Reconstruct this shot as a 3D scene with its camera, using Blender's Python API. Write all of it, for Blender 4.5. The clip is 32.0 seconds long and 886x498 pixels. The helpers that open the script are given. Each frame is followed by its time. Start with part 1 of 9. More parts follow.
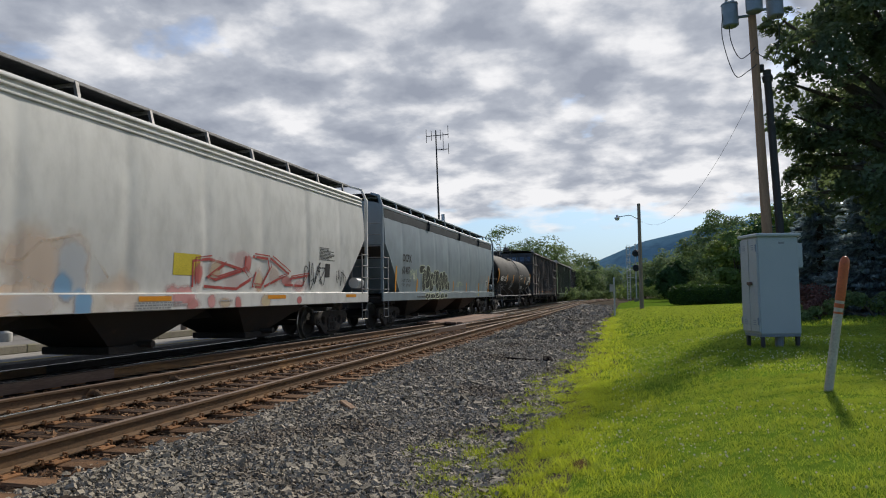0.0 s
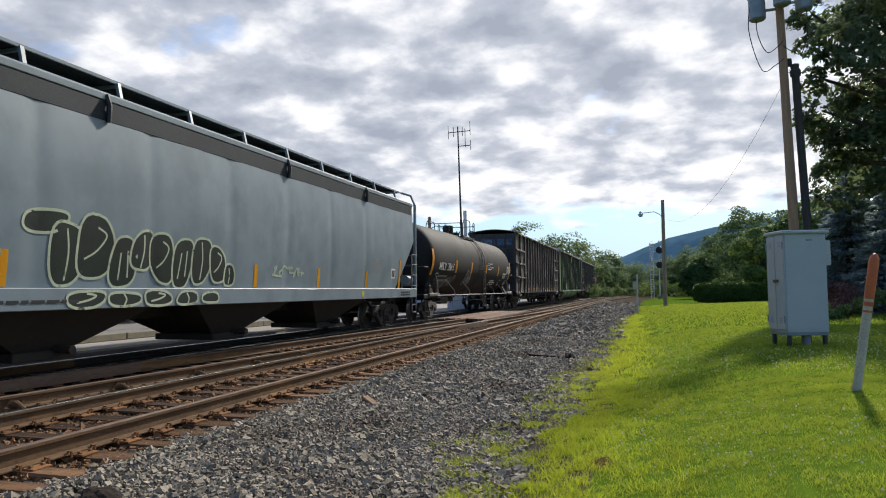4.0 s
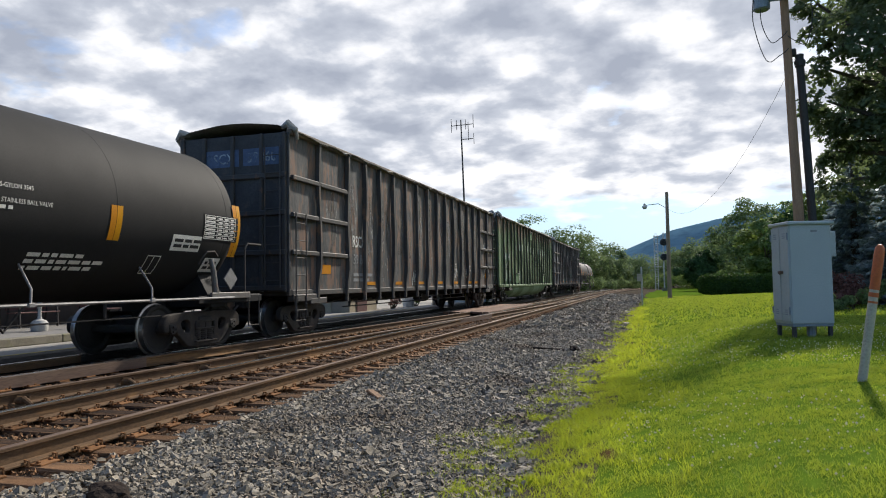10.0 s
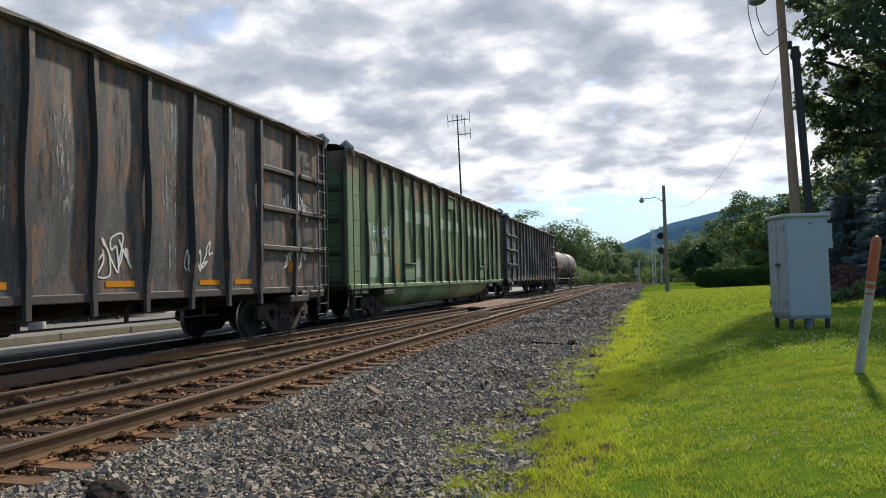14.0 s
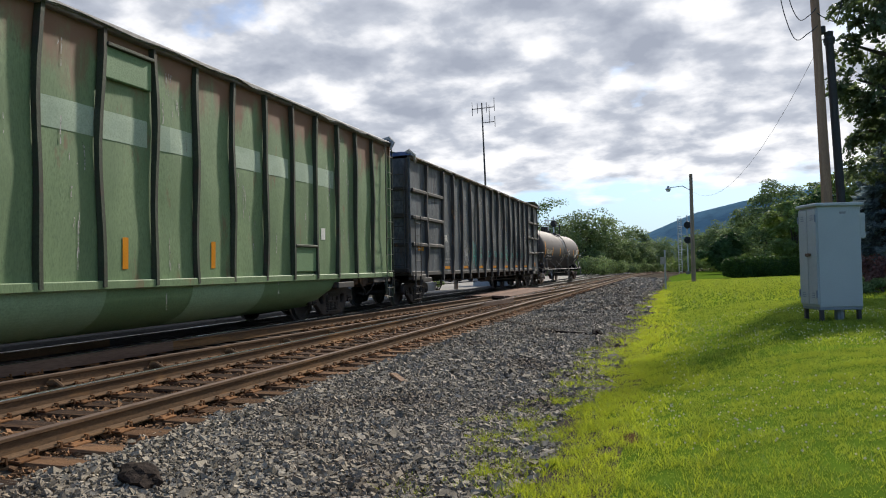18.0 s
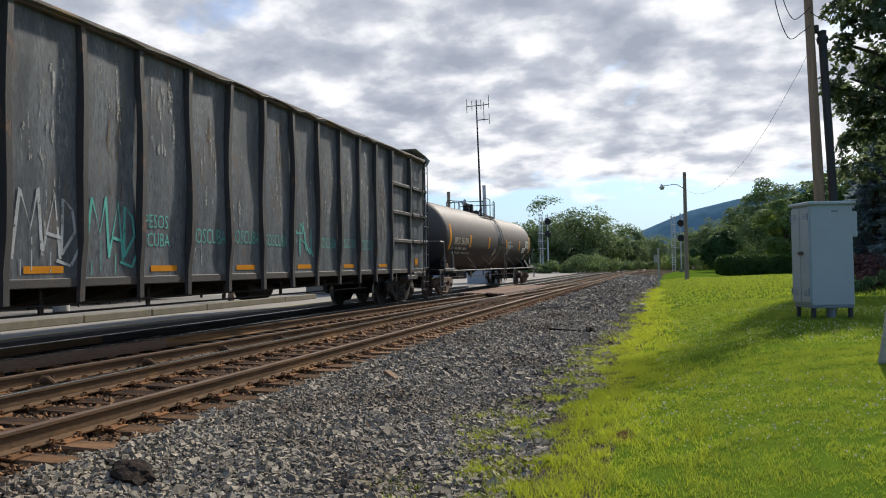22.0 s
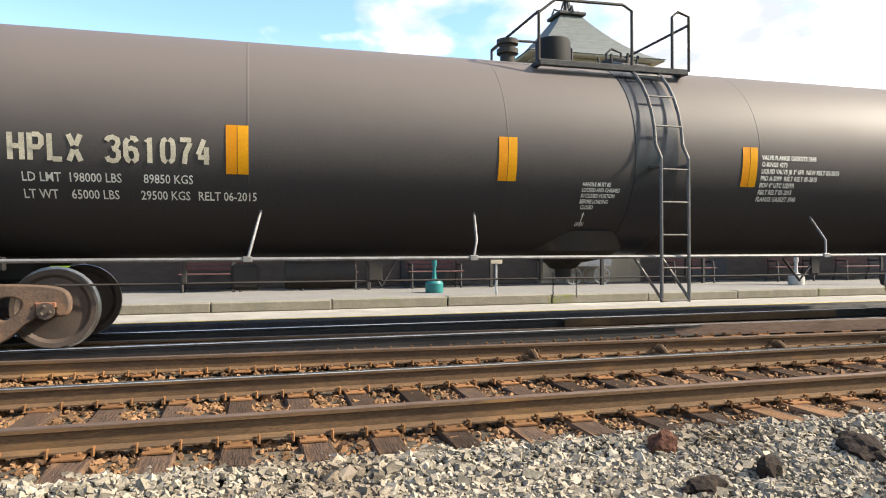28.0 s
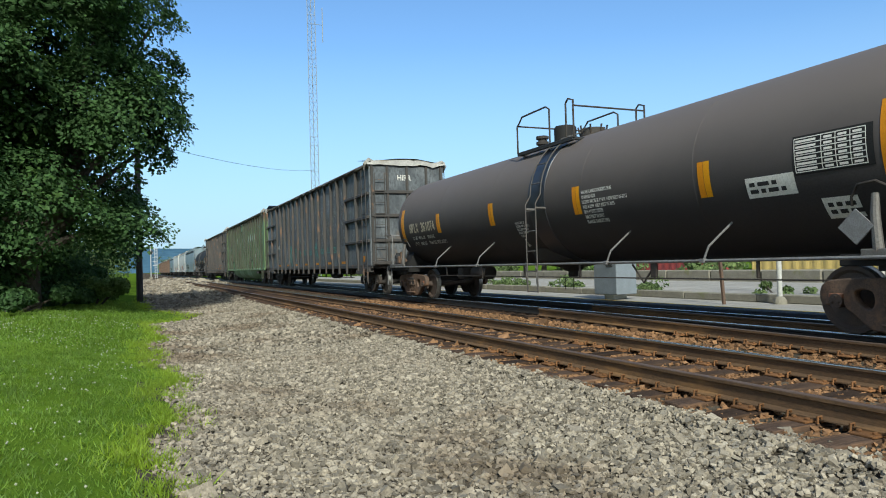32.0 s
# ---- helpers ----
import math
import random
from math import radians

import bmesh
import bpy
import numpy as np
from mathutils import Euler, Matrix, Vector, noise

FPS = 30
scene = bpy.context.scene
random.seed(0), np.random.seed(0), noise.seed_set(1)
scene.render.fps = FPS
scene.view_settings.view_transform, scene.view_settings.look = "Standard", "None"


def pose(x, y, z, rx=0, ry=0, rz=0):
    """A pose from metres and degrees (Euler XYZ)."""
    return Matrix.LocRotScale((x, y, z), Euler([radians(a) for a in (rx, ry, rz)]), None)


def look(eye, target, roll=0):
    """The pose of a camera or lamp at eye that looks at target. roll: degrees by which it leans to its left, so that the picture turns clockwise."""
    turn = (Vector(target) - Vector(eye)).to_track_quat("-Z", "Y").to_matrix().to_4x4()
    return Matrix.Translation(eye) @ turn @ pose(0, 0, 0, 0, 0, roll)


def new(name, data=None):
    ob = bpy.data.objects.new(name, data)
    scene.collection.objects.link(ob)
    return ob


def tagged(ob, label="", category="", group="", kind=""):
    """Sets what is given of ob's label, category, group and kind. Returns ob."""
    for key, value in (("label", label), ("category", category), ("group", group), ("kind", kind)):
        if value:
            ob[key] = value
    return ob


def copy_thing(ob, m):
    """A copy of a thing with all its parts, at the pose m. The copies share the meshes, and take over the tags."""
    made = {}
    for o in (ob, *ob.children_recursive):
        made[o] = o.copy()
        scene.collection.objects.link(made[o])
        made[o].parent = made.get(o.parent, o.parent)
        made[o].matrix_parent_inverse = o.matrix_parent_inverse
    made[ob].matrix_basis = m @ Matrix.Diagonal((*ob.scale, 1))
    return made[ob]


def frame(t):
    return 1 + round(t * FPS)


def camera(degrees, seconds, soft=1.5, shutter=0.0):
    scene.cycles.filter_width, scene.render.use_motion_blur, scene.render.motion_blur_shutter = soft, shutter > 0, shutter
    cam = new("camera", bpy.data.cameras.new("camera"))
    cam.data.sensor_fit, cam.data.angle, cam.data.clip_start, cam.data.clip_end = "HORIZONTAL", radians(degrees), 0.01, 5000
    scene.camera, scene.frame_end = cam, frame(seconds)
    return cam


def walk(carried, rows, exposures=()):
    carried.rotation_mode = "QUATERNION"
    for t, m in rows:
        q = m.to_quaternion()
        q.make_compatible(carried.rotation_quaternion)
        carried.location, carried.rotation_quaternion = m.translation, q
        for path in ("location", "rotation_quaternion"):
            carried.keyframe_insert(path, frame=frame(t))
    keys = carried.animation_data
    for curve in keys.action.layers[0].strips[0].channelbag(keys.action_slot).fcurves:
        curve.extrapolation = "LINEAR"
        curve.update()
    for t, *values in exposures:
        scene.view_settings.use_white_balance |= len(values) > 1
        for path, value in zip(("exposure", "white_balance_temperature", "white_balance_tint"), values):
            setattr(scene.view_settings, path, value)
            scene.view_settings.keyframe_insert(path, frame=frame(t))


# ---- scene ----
cam = camera(65.35, 32.0, 1.05)

# seconds, x, y, z, yaw, pitch, lean
PATH = [
    (0, -0.05, 0.18, 1.24, 14.64, 3.70, 0.73),
    (0.5, -0.05, 0.18, 1.24, 14.71, 3.64, 0.99),
    (1, -0.05, 0.18, 1.24, 14.93, 3.56, 0.85),
    (1.5, -0.05, 0.18, 1.24, 15.40, 3.48, 1.14),
    (2, -0.05, 0.18, 1.24, 15.63, 3.45, 0.73),
    (2.5, -0.05, 0.18, 1.24, 15.89, 3.34, 0.55),
    (3, -0.05, 0.18, 1.24, 16.29, 3.49, 0.88),
    (3.5, -0.05, 0.18, 1.24, 16.31, 3.48, 0.62),
    (5.5, -0.05, 0.18, 1.24, 16.72, 3.15, 0.39),
    (6, -0.05, 0.18, 1.24, 16.91, 3.17, 0.53),
    (7, -0.05, 0.18, 1.24, 16.86, 3.21, 0.46),
    (8, -0.05, 0.18, 1.24, 16.80, 3.19, 0.73),
    (9, -0.05, 0.18, 1.24, 16.78, 3.00, 0.90),
    (10, -0.05, 0.18, 1.24, 16.78, 2.89, 0.86),
    (11, -0.05, 0.18, 1.24, 16.58, 2.80, 0.83),
    (12, -0.05, 0.18, 1.24, 16.59, 2.82, 1.32),
    (13, -0.05, 0.18, 1.24, 16.61, 2.56, 1.22),
    (14, -0.05, 0.18, 1.24, 16.58, 2.51, 1.37),
    (14.5, -0.05, 0.18, 1.24, 16.63, 2.53, 1.32),
    (16.5, -0.06, 0.18, 1.24, 17.47, 2.27, 1.39),
    (17, -0.06, 0.18, 1.24, 17.64, 1.90, 1.17),
    (17.5, -0.06, 0.18, 1.24, 18.21, 1.75, 0.82),
    (18, -0.06, 0.18, 1.24, 18.57, 1.60, 1.07),
    (18.5, -0.06, 0.18, 1.24, 18.31, 1.54, 1.15),
    (19, -0.06, 0.18, 1.24, 17.93, 1.45, 1.28),
    (19.5, -0.06, 0.18, 1.24, 17.81, 1.39, 1.06),
    (20, -0.06, 0.18, 1.24, 17.81, 1.36, 0.81),
    (21, -0.06, 0.18, 1.24, 17.83, 1.29, 0.84),
    (22, -0.06, 0.18, 1.24, 18.08, 1.37, 0.93),
    (23, -0.06, 0.18, 1.24, 18.14, 1.45, 0.99),
    (23.5, -0.06, 0.18, 1.24, 18.38, 1.45, 1.01),
    (24, -0.06, 0.18, 1.24, 18.85, 1.42, 0.90),
    (24.5, -0.07, 0.18, 1.24, 20.70, 1.45, 0.81),
    (26.5, -0.11, 0.11, 1.13, 41.61, 1.43, 0.25),
    (27, -0.07, 0.16, 1.16, 51.71, 1.29, -0.28),
    (27.5, -0.05, 0.20, 1.16, 61.31, 0.90, -0.08),
    (28, -0.03, 0.27, 1.12, 74.33, 0.15, 0.24),
    (28.5, -0.01, 0.24, 1.11, 81.87, -0.36, 0.07),
    (29, -0.03, 0.16, 1.11, 88.97, -0.38, 0.52),
    (29.5, -0.09, 0.07, 1.11, 100.01, -0.13, 0.46),
    (30, -0.12, -0.04, 1.10, 115.36, 0.99, 2.34),
    (30.5, -0.23, -0.09, 1.12, 127.19, -1.09, 1.14),
    (31, -0.25, -0.09, 1.08, 146.65, 0.43, 0.88),
    (31.5, -0.21, -0.09, 1.00, 152.25, 1.49, 0.29),
    (32, -0.23, -0.10, 1.10, 156.14, 1.23, 1.65),
]


def path_pose(x, y, z, yaw, pitch, lean):
    a, b = radians(yaw), radians(pitch)
    way = Vector((-math.sin(a) * math.cos(b), math.cos(a) * math.cos(b), math.sin(b)))
    eye = Vector((x, y, z))
    return look(eye, eye + way, -lean)


walk(cam, [(r[0], path_pose(*r[1:])) for r in PATH],
     [(0.0, -0.12, 6500, 10), (2.0, 0.0, 6500, 10), (3.5, 0.18, 6500, 10), (9.0, 0.25, 6500, 10), (14.5, 0.2, 6500, 10), (24.0, 0.15, 6500, 10), (26.5, 0.45, 6300, 10), (28.0, 1.3, 7000, 9), (29.3, 1.2, 7100, 6), (30.0, 0.95, 7000, 3), (31.0, 0.34, 6450, 3), (32.0, 0.2, 6080, 0)])

# ---- world and sun ----
SUN_AZ, SUN_EL = -16.5, 36.0
world = bpy.data.worlds.new("sky")
scene.world = world
world.use_nodes = True


def build_sky(nt):
    n, l = nt.nodes, nt.links
    n.clear()
    out = n.new("ShaderNodeOutputWorld")
    bg = n.new("ShaderNodeBackground")
    sky = n.new("ShaderNodeTexSky")
    sky.sky_type, sky.sun_disc = "NISHITA", False
    sky.sun_elevation, sky.sun_rotation = radians(SUN_EL), radians(-SUN_AZ)
    sky.air_density, sky.dust_density, sky.ozone_density = 1.0, 0.6, 1.6
    co = n.new("ShaderNodeTexCoord")
    sep = n.new("ShaderNodeSeparateXYZ")
    l.new(co.outputs["Generated"], sep.inputs[0])

    def math_node(op, a, b, clamp=False):
        m = n.new("ShaderNodeMath")
        m.operation, m.use_clamp = op, clamp
        for i, v in enumerate((a, b)):
            if isinstance(v, (int, float)):
                m.inputs[i].default_value = v
            elif v is not None:
                l.new(v, m.inputs[i])
        return m.outputs[0]

    def ramp(value, *stops):
        r = n.new("ShaderNodeValToRGB")
        e = r.color_ramp.elements
        while len(e) < len(stops):
            e.new(0.5)
        for k, (pos, c) in zip(e, stops):
            k.position, k.color = pos, (*c, 1) if isinstance(c, tuple) else (c, c, c, 1)
        l.new(value, r.inputs[0])
        return r.outputs[0]

    def noise_at(vec, scale, detail, rough, dist=0.0):
        t = n.new("ShaderNodeTexNoise")
        t.inputs["Scale"].default_value, t.inputs["Detail"].default_value = scale, detail
        t.inputs["Roughness"].default_value, t.inputs["Distortion"].default_value = rough, dist
        l.new(vec, t.inputs["Vector"])
        return t.outputs["Fac"]

    # a flat cloud layer seen in perspective
    up = math_node("MAXIMUM", sep.outputs[2], 0.0)
    deep = math_node("ADD", up, 0.25)
    px, py = math_node("DIVIDE", sep.outputs[0], deep), math_node("DIVIDE", sep.outputs[1], deep)
    layer = n.new("ShaderNodeCombineXYZ")
    l.new(px, layer.inputs[0])
    l.new(py, layer.inputs[1])
    big = noise_at(layer.outputs[0], 1.2, 3, 0.5, 0.2)
    small = noise_at(layer.outputs[0], 4.2, 7, 0.52, 0.15)
    puff = math_node("ADD", math_node("MULTIPLY", big, 0.45), math_node("MULTIPLY", small, 0.55))
    # cover is heavy towards the sun and thins out behind
    ahead = math_node("ADD", math_node("MULTIPLY", sep.outputs[1], 0.34), math_node("MULTIPLY", sep.outputs[0], 0.10))
    low = math_node("MULTIPLY", math_node("SUBTRACT", 0.140, up, True), -5.0)
    amount = math_node("ADD", math_node("ADD", puff, math_node("MINIMUM", ahead, 0.20)), low)
    cover = ramp(amount, (0.485, 0.0), (0.60, 1.0))
    shade = noise_at(layer.outputs[0], 4.8, 7, 0.52, 0.1)
    thin = ramp(up, (0.09, 0.13), (0.17, 0.05), (0.26, 0.0))
    glow_dir = n.new("ShaderNodeVectorMath")
    glow_dir.operation = "DOT_PRODUCT"
    l.new(co.outputs["Generated"], glow_dir.inputs[0])
    a, e = radians(SUN_AZ + 8), radians(16)
    glow_dir.inputs[1].default_value = (-math.sin(a) * math.cos(e), math.cos(a) * math.cos(e), math.sin(e))
    glow = math_node("POWER", math_node("MAXIMUM", glow_dir.outputs["Value"], 0.0), 10.0)
    body = ramp(math_node("ADD", shade, math_node("ADD", math_node("MULTIPLY", glow, 0.03), thin)), (0.36, (0.35, 0.385, 0.465)), (0.50, (0.50, 0.535, 0.61)), (0.675, (0.98, 0.98, 1.0)))
    mix = n.new("ShaderNodeMix")
    mix.data_type = "RGBA"
    tint = n.new("ShaderNodeMix")
    tint.data_type, tint.blend_type = "RGBA", "MULTIPLY"
    tint.inputs["Factor"].default_value = 1.0
    tint.inputs[7].default_value = (0.118, 0.138, 0.162, 1)
    l.new(sky.outputs[0], tint.inputs[6])
    haze = n.new("ShaderNodeMix")
    haze.data_type = "RGBA"
    haze.inputs[7].default_value = (0.42, 0.57, 0.73, 1)
    l.new(ramp(up, (0.0, 0.9), (0.30, 0.0)), haze.inputs["Factor"])
    l.new(tint.outputs[2], haze.inputs[6])
    l.new(cover, mix.inputs["Factor"])
    l.new(haze.outputs[2], mix.inputs[6])
    l.new(body, mix.inputs[7])
    l.new(mix.outputs[2], bg.inputs["Color"])
    bg.inputs["Strength"].default_value = 1.0
    l.new(bg.outputs[0], out.inputs["Surface"])


build_sky(world.node_tree)
sun = new("sun", bpy.data.lights.new("sun", "SUN"))
sun.data.energy, sun.data.angle, sun.data.color = 4.4, radians(3.0), (1.0, 0.93, 0.82)
sun.matrix_world = look((0, 0, 0), (math.sin(radians(SUN_AZ)) * math.cos(radians(SUN_EL)), -math.cos(radians(SUN_AZ)) * math.cos(radians(SUN_EL)), -math.sin(radians(SUN_EL))))


# ---- mesh tools ----
class Build:
    """Collects vertices and faces of one mesh."""

    def __init__(self):
        self.v, self.f = [], []

    def add(self, verts, faces, m=None):
        o = len(self.v)
        if m is not None:
            verts = [tuple(m @ Vector(p)) for p in verts]
        self.v += [tuple(p) for p in verts]
        self.f += [tuple(i + o for i in q) for q in faces]
        return self

    def box(self, c, s, b=0.0, m=None):
        x, y, z = (k / 2 for k in s)
        b = min(b, 0.45 * min(s))
        if b <= 0:
            vs = [(i * x, j * y, k * z) for i in (-1, 1) for j in (-1, 1) for k in (-1, 1)]
            fs = [(0, 1, 3, 2), (4, 6, 7, 5), (0, 4, 5, 1), (2, 3, 7, 6), (0, 2, 6, 4), (1, 5, 7, 3)]
        else:
            vs, idx = [], {}
            for i in (-1, 1):
                for j in (-1, 1):
                    for k in (-1, 1):
                        for ax in range(3):
                            p = [i * (x - b), j * (y - b), k * (z - b)]
                            p[ax] = (i, j, k)[ax] * (x, y, z)[ax]
                            idx[i, j, k, ax] = len(vs)
                            vs.append(tuple(p))
            fs = []
            for s2 in (-1, 1):
                for ax in range(3):
                    o = [a for a in range(3) if a != ax]
                    q = []
                    for a2, b2 in ((-1, -1), (1, -1), (1, 1), (-1, 1)):
                        key = [0, 0, 0]
                        key[ax], key[o[0]], key[o[1]] = s2, a2, b2
                        q.append(idx[(*key, ax)])
                    fs.append(tuple(q))
            for ax in range(3):
                o = [a for a in range(3) if a != ax]
                for a2 in (-1, 1):
                    for b2 in (-1, 1):
                        k1, k2 = [0, 0, 0], [0, 0, 0]
                        k1[ax], k1[o[0]], k1[o[1]] = -1, a2, b2
                        k2[ax], k2[o[0]], k2[o[1]] = 1, a2, b2
                        fs.append((idx[(*k1, o[0])], idx[(*k2, o[0])], idx[(*k2, o[1])], idx[(*k1, o[1])]))
            for i in (-1, 1):
                for j in (-1, 1):
                    for k in (-1, 1):
                        fs.append(tuple(idx[i, j, k, ax] for ax in range(3)))
        vs = [(p[0] + c[0], p[1] + c[1], p[2] + c[2]) for p in vs]
        return self.add(vs, fs, m)

    def tube(self, pts, r, n=8, caps=True, flat=1.0):
        pts = [Vector(p) for p in pts]
        rs = r if isinstance(r, (list, tuple)) else [r] * len(pts)
        rings, side = [], None
        for i, p in enumerate(pts):
            d = (pts[min(i + 1, len(pts) - 1)] - pts[max(i - 1, 0)]).normalized()
            if side is None:
                side = d.orthogonal().normalized()
            side = (side - d * side.dot(d))
            side = side.normalized() if side.length > 1e-6 else d.orthogonal().normalized()
            up = d.cross(side)
            rings.append([p + side * math.cos(2 * math.pi * k / n) * rs[i] + up * math.sin(2 * math.pi * k / n) * rs[i] * flat for k in range(n)])
        vs = [tuple(p) for ring in rings for p in ring]
        fs = [(i * n + k, i * n + (k + 1) % n, (i + 1) * n + (k + 1) % n, (i + 1) * n + k) for i in range(len(pts) - 1) for k in range(n)]
        if caps:
            fs += [tuple(range(n - 1, -1, -1)), tuple(range((len(pts) - 1) * n, len(pts) * n))]
        return self.add(vs, fs)

    def lathe(self, prof, n=24, m=None):
        """prof: (radius, height) along z."""
        vs = [(r * math.cos(2 * math.pi * k / n), r * math.sin(2 * math.pi * k / n), z) for r, z in prof for k in range(n)]
        fs = [(i * n + k, i * n + (k + 1) % n, (i + 1) * n + (k + 1) % n, (i + 1) * n + k) for i in range(len(prof) - 1) for k in range(n)]
        fs += [tuple(range(n - 1, -1, -1)), tuple(range((len(prof) - 1) * n, len(prof) * n))]
        return self.add(vs, fs, m)

    def prism(self, poly, a, b, axis="y", m=None):
        """Pushes a polygon of the other two axes from a to b."""
        k = len(poly)
        put = {"x": lambda u, w, t: (t, u, w), "y": lambda u, w, t: (u, t, w), "z": lambda u, w, t: (u, w, t)}[axis]
        vs = [put(u, w, t) for t in (a, b) for u, w in poly]
        fs = [tuple(range(k)), tuple(range(2 * k - 1, k - 1, -1))] + [(i, i + k, (i + 1) % k + k, (i + 1) % k) for i in range(k)]
        return self.add(vs, fs, m)

    def mesh(self, name, smooth=30):
        me = bpy.data.meshes.new(name)
        me.from_pydata(self.v, [], self.f)
        bm = bmesh.new()
        bm.from_mesh(me)
        bmesh.ops.recalc_face_normals(bm, faces=bm.faces)
        bm.to_mesh(me)
        bm.free()
        if smooth:
            me.polygons.foreach_set("use_smooth", [True] * len(me.polygons))
            me.set_sharp_from_angle(angle=radians(smooth))
        return me


def fast_mesh(name, verts, faces, smooth=False):
    """A large mesh from numpy arrays, all faces with the same number of corners."""
    me = bpy.data.meshes.new(name)
    k = faces.shape[1]
    me.vertices.add(len(verts))
    me.vertices.foreach_set("co", np.ascontiguousarray(verts, dtype=np.float32).ravel())
    me.loops.add(faces.size)
    me.loops.foreach_set("vertex_index", np.ascontiguousarray(faces, dtype=np.int32).ravel())
    me.polygons.add(len(faces))
    me.polygons.foreach_set("loop_start", np.arange(0, faces.size, k, dtype=np.int32))
    me.polygons.foreach_set("loop_total", np.full(len(faces), k, dtype=np.int32))
    me.polygons.foreach_set("use_smooth", np.full(len(faces), smooth, dtype=bool))
    me.update(calc_edges=True)
    return me


def part(name, b, material, parent=None, label="", smooth=30, m=None):
    me = b if isinstance(b, bpy.types.Mesh) else b.mesh(name, smooth)
    if not me.materials:
        me.materials.append(material)
    ob = new(name, me)
    if parent is not None:
        ob.parent = parent
    if m is not None:
        ob.matrix_basis = m
    if label:
        ob["label"] = label
    return ob


def thing(name, label, category, m=None, group="", kind=""):
    ob = new(name)
    if m is not None:
        ob.matrix_basis = m
    return tagged(ob, label, category, group, kind)


def setting(name, b, material, label, smooth=30):
    return tagged(part(name, b, material, None, "", smooth), label, "", "", "structure")


LETTERS = {}


def letters(text, height, squeeze=1.0, bold=0.0):
    """Flat letters as vertices and faces in x (along) and y (up), from the left foot."""
    key = (text, height, squeeze, bold)
    if key not in LETTERS:
        cu = bpy.data.curves.new("letters", "FONT")
        cu.body, cu.size, cu.resolution_u, cu.offset = text, height * 1.38, 2, bold * height
        ob = bpy.data.objects.new("letters", cu)
        me = bpy.data.meshes.new_from_object(ob)
        vs = [(v.co.x * squeeze, v.co.y) for v in me.vertices]
        fs = [tuple(p.vertices) for p in me.polygons]
        bpy.data.objects.remove(ob)
        bpy.data.meshes.remove(me)
        bpy.data.curves.remove(cu)
        LETTERS[key] = vs, fs
    return LETTERS[key]


# ---- materials ----
MATS = {}


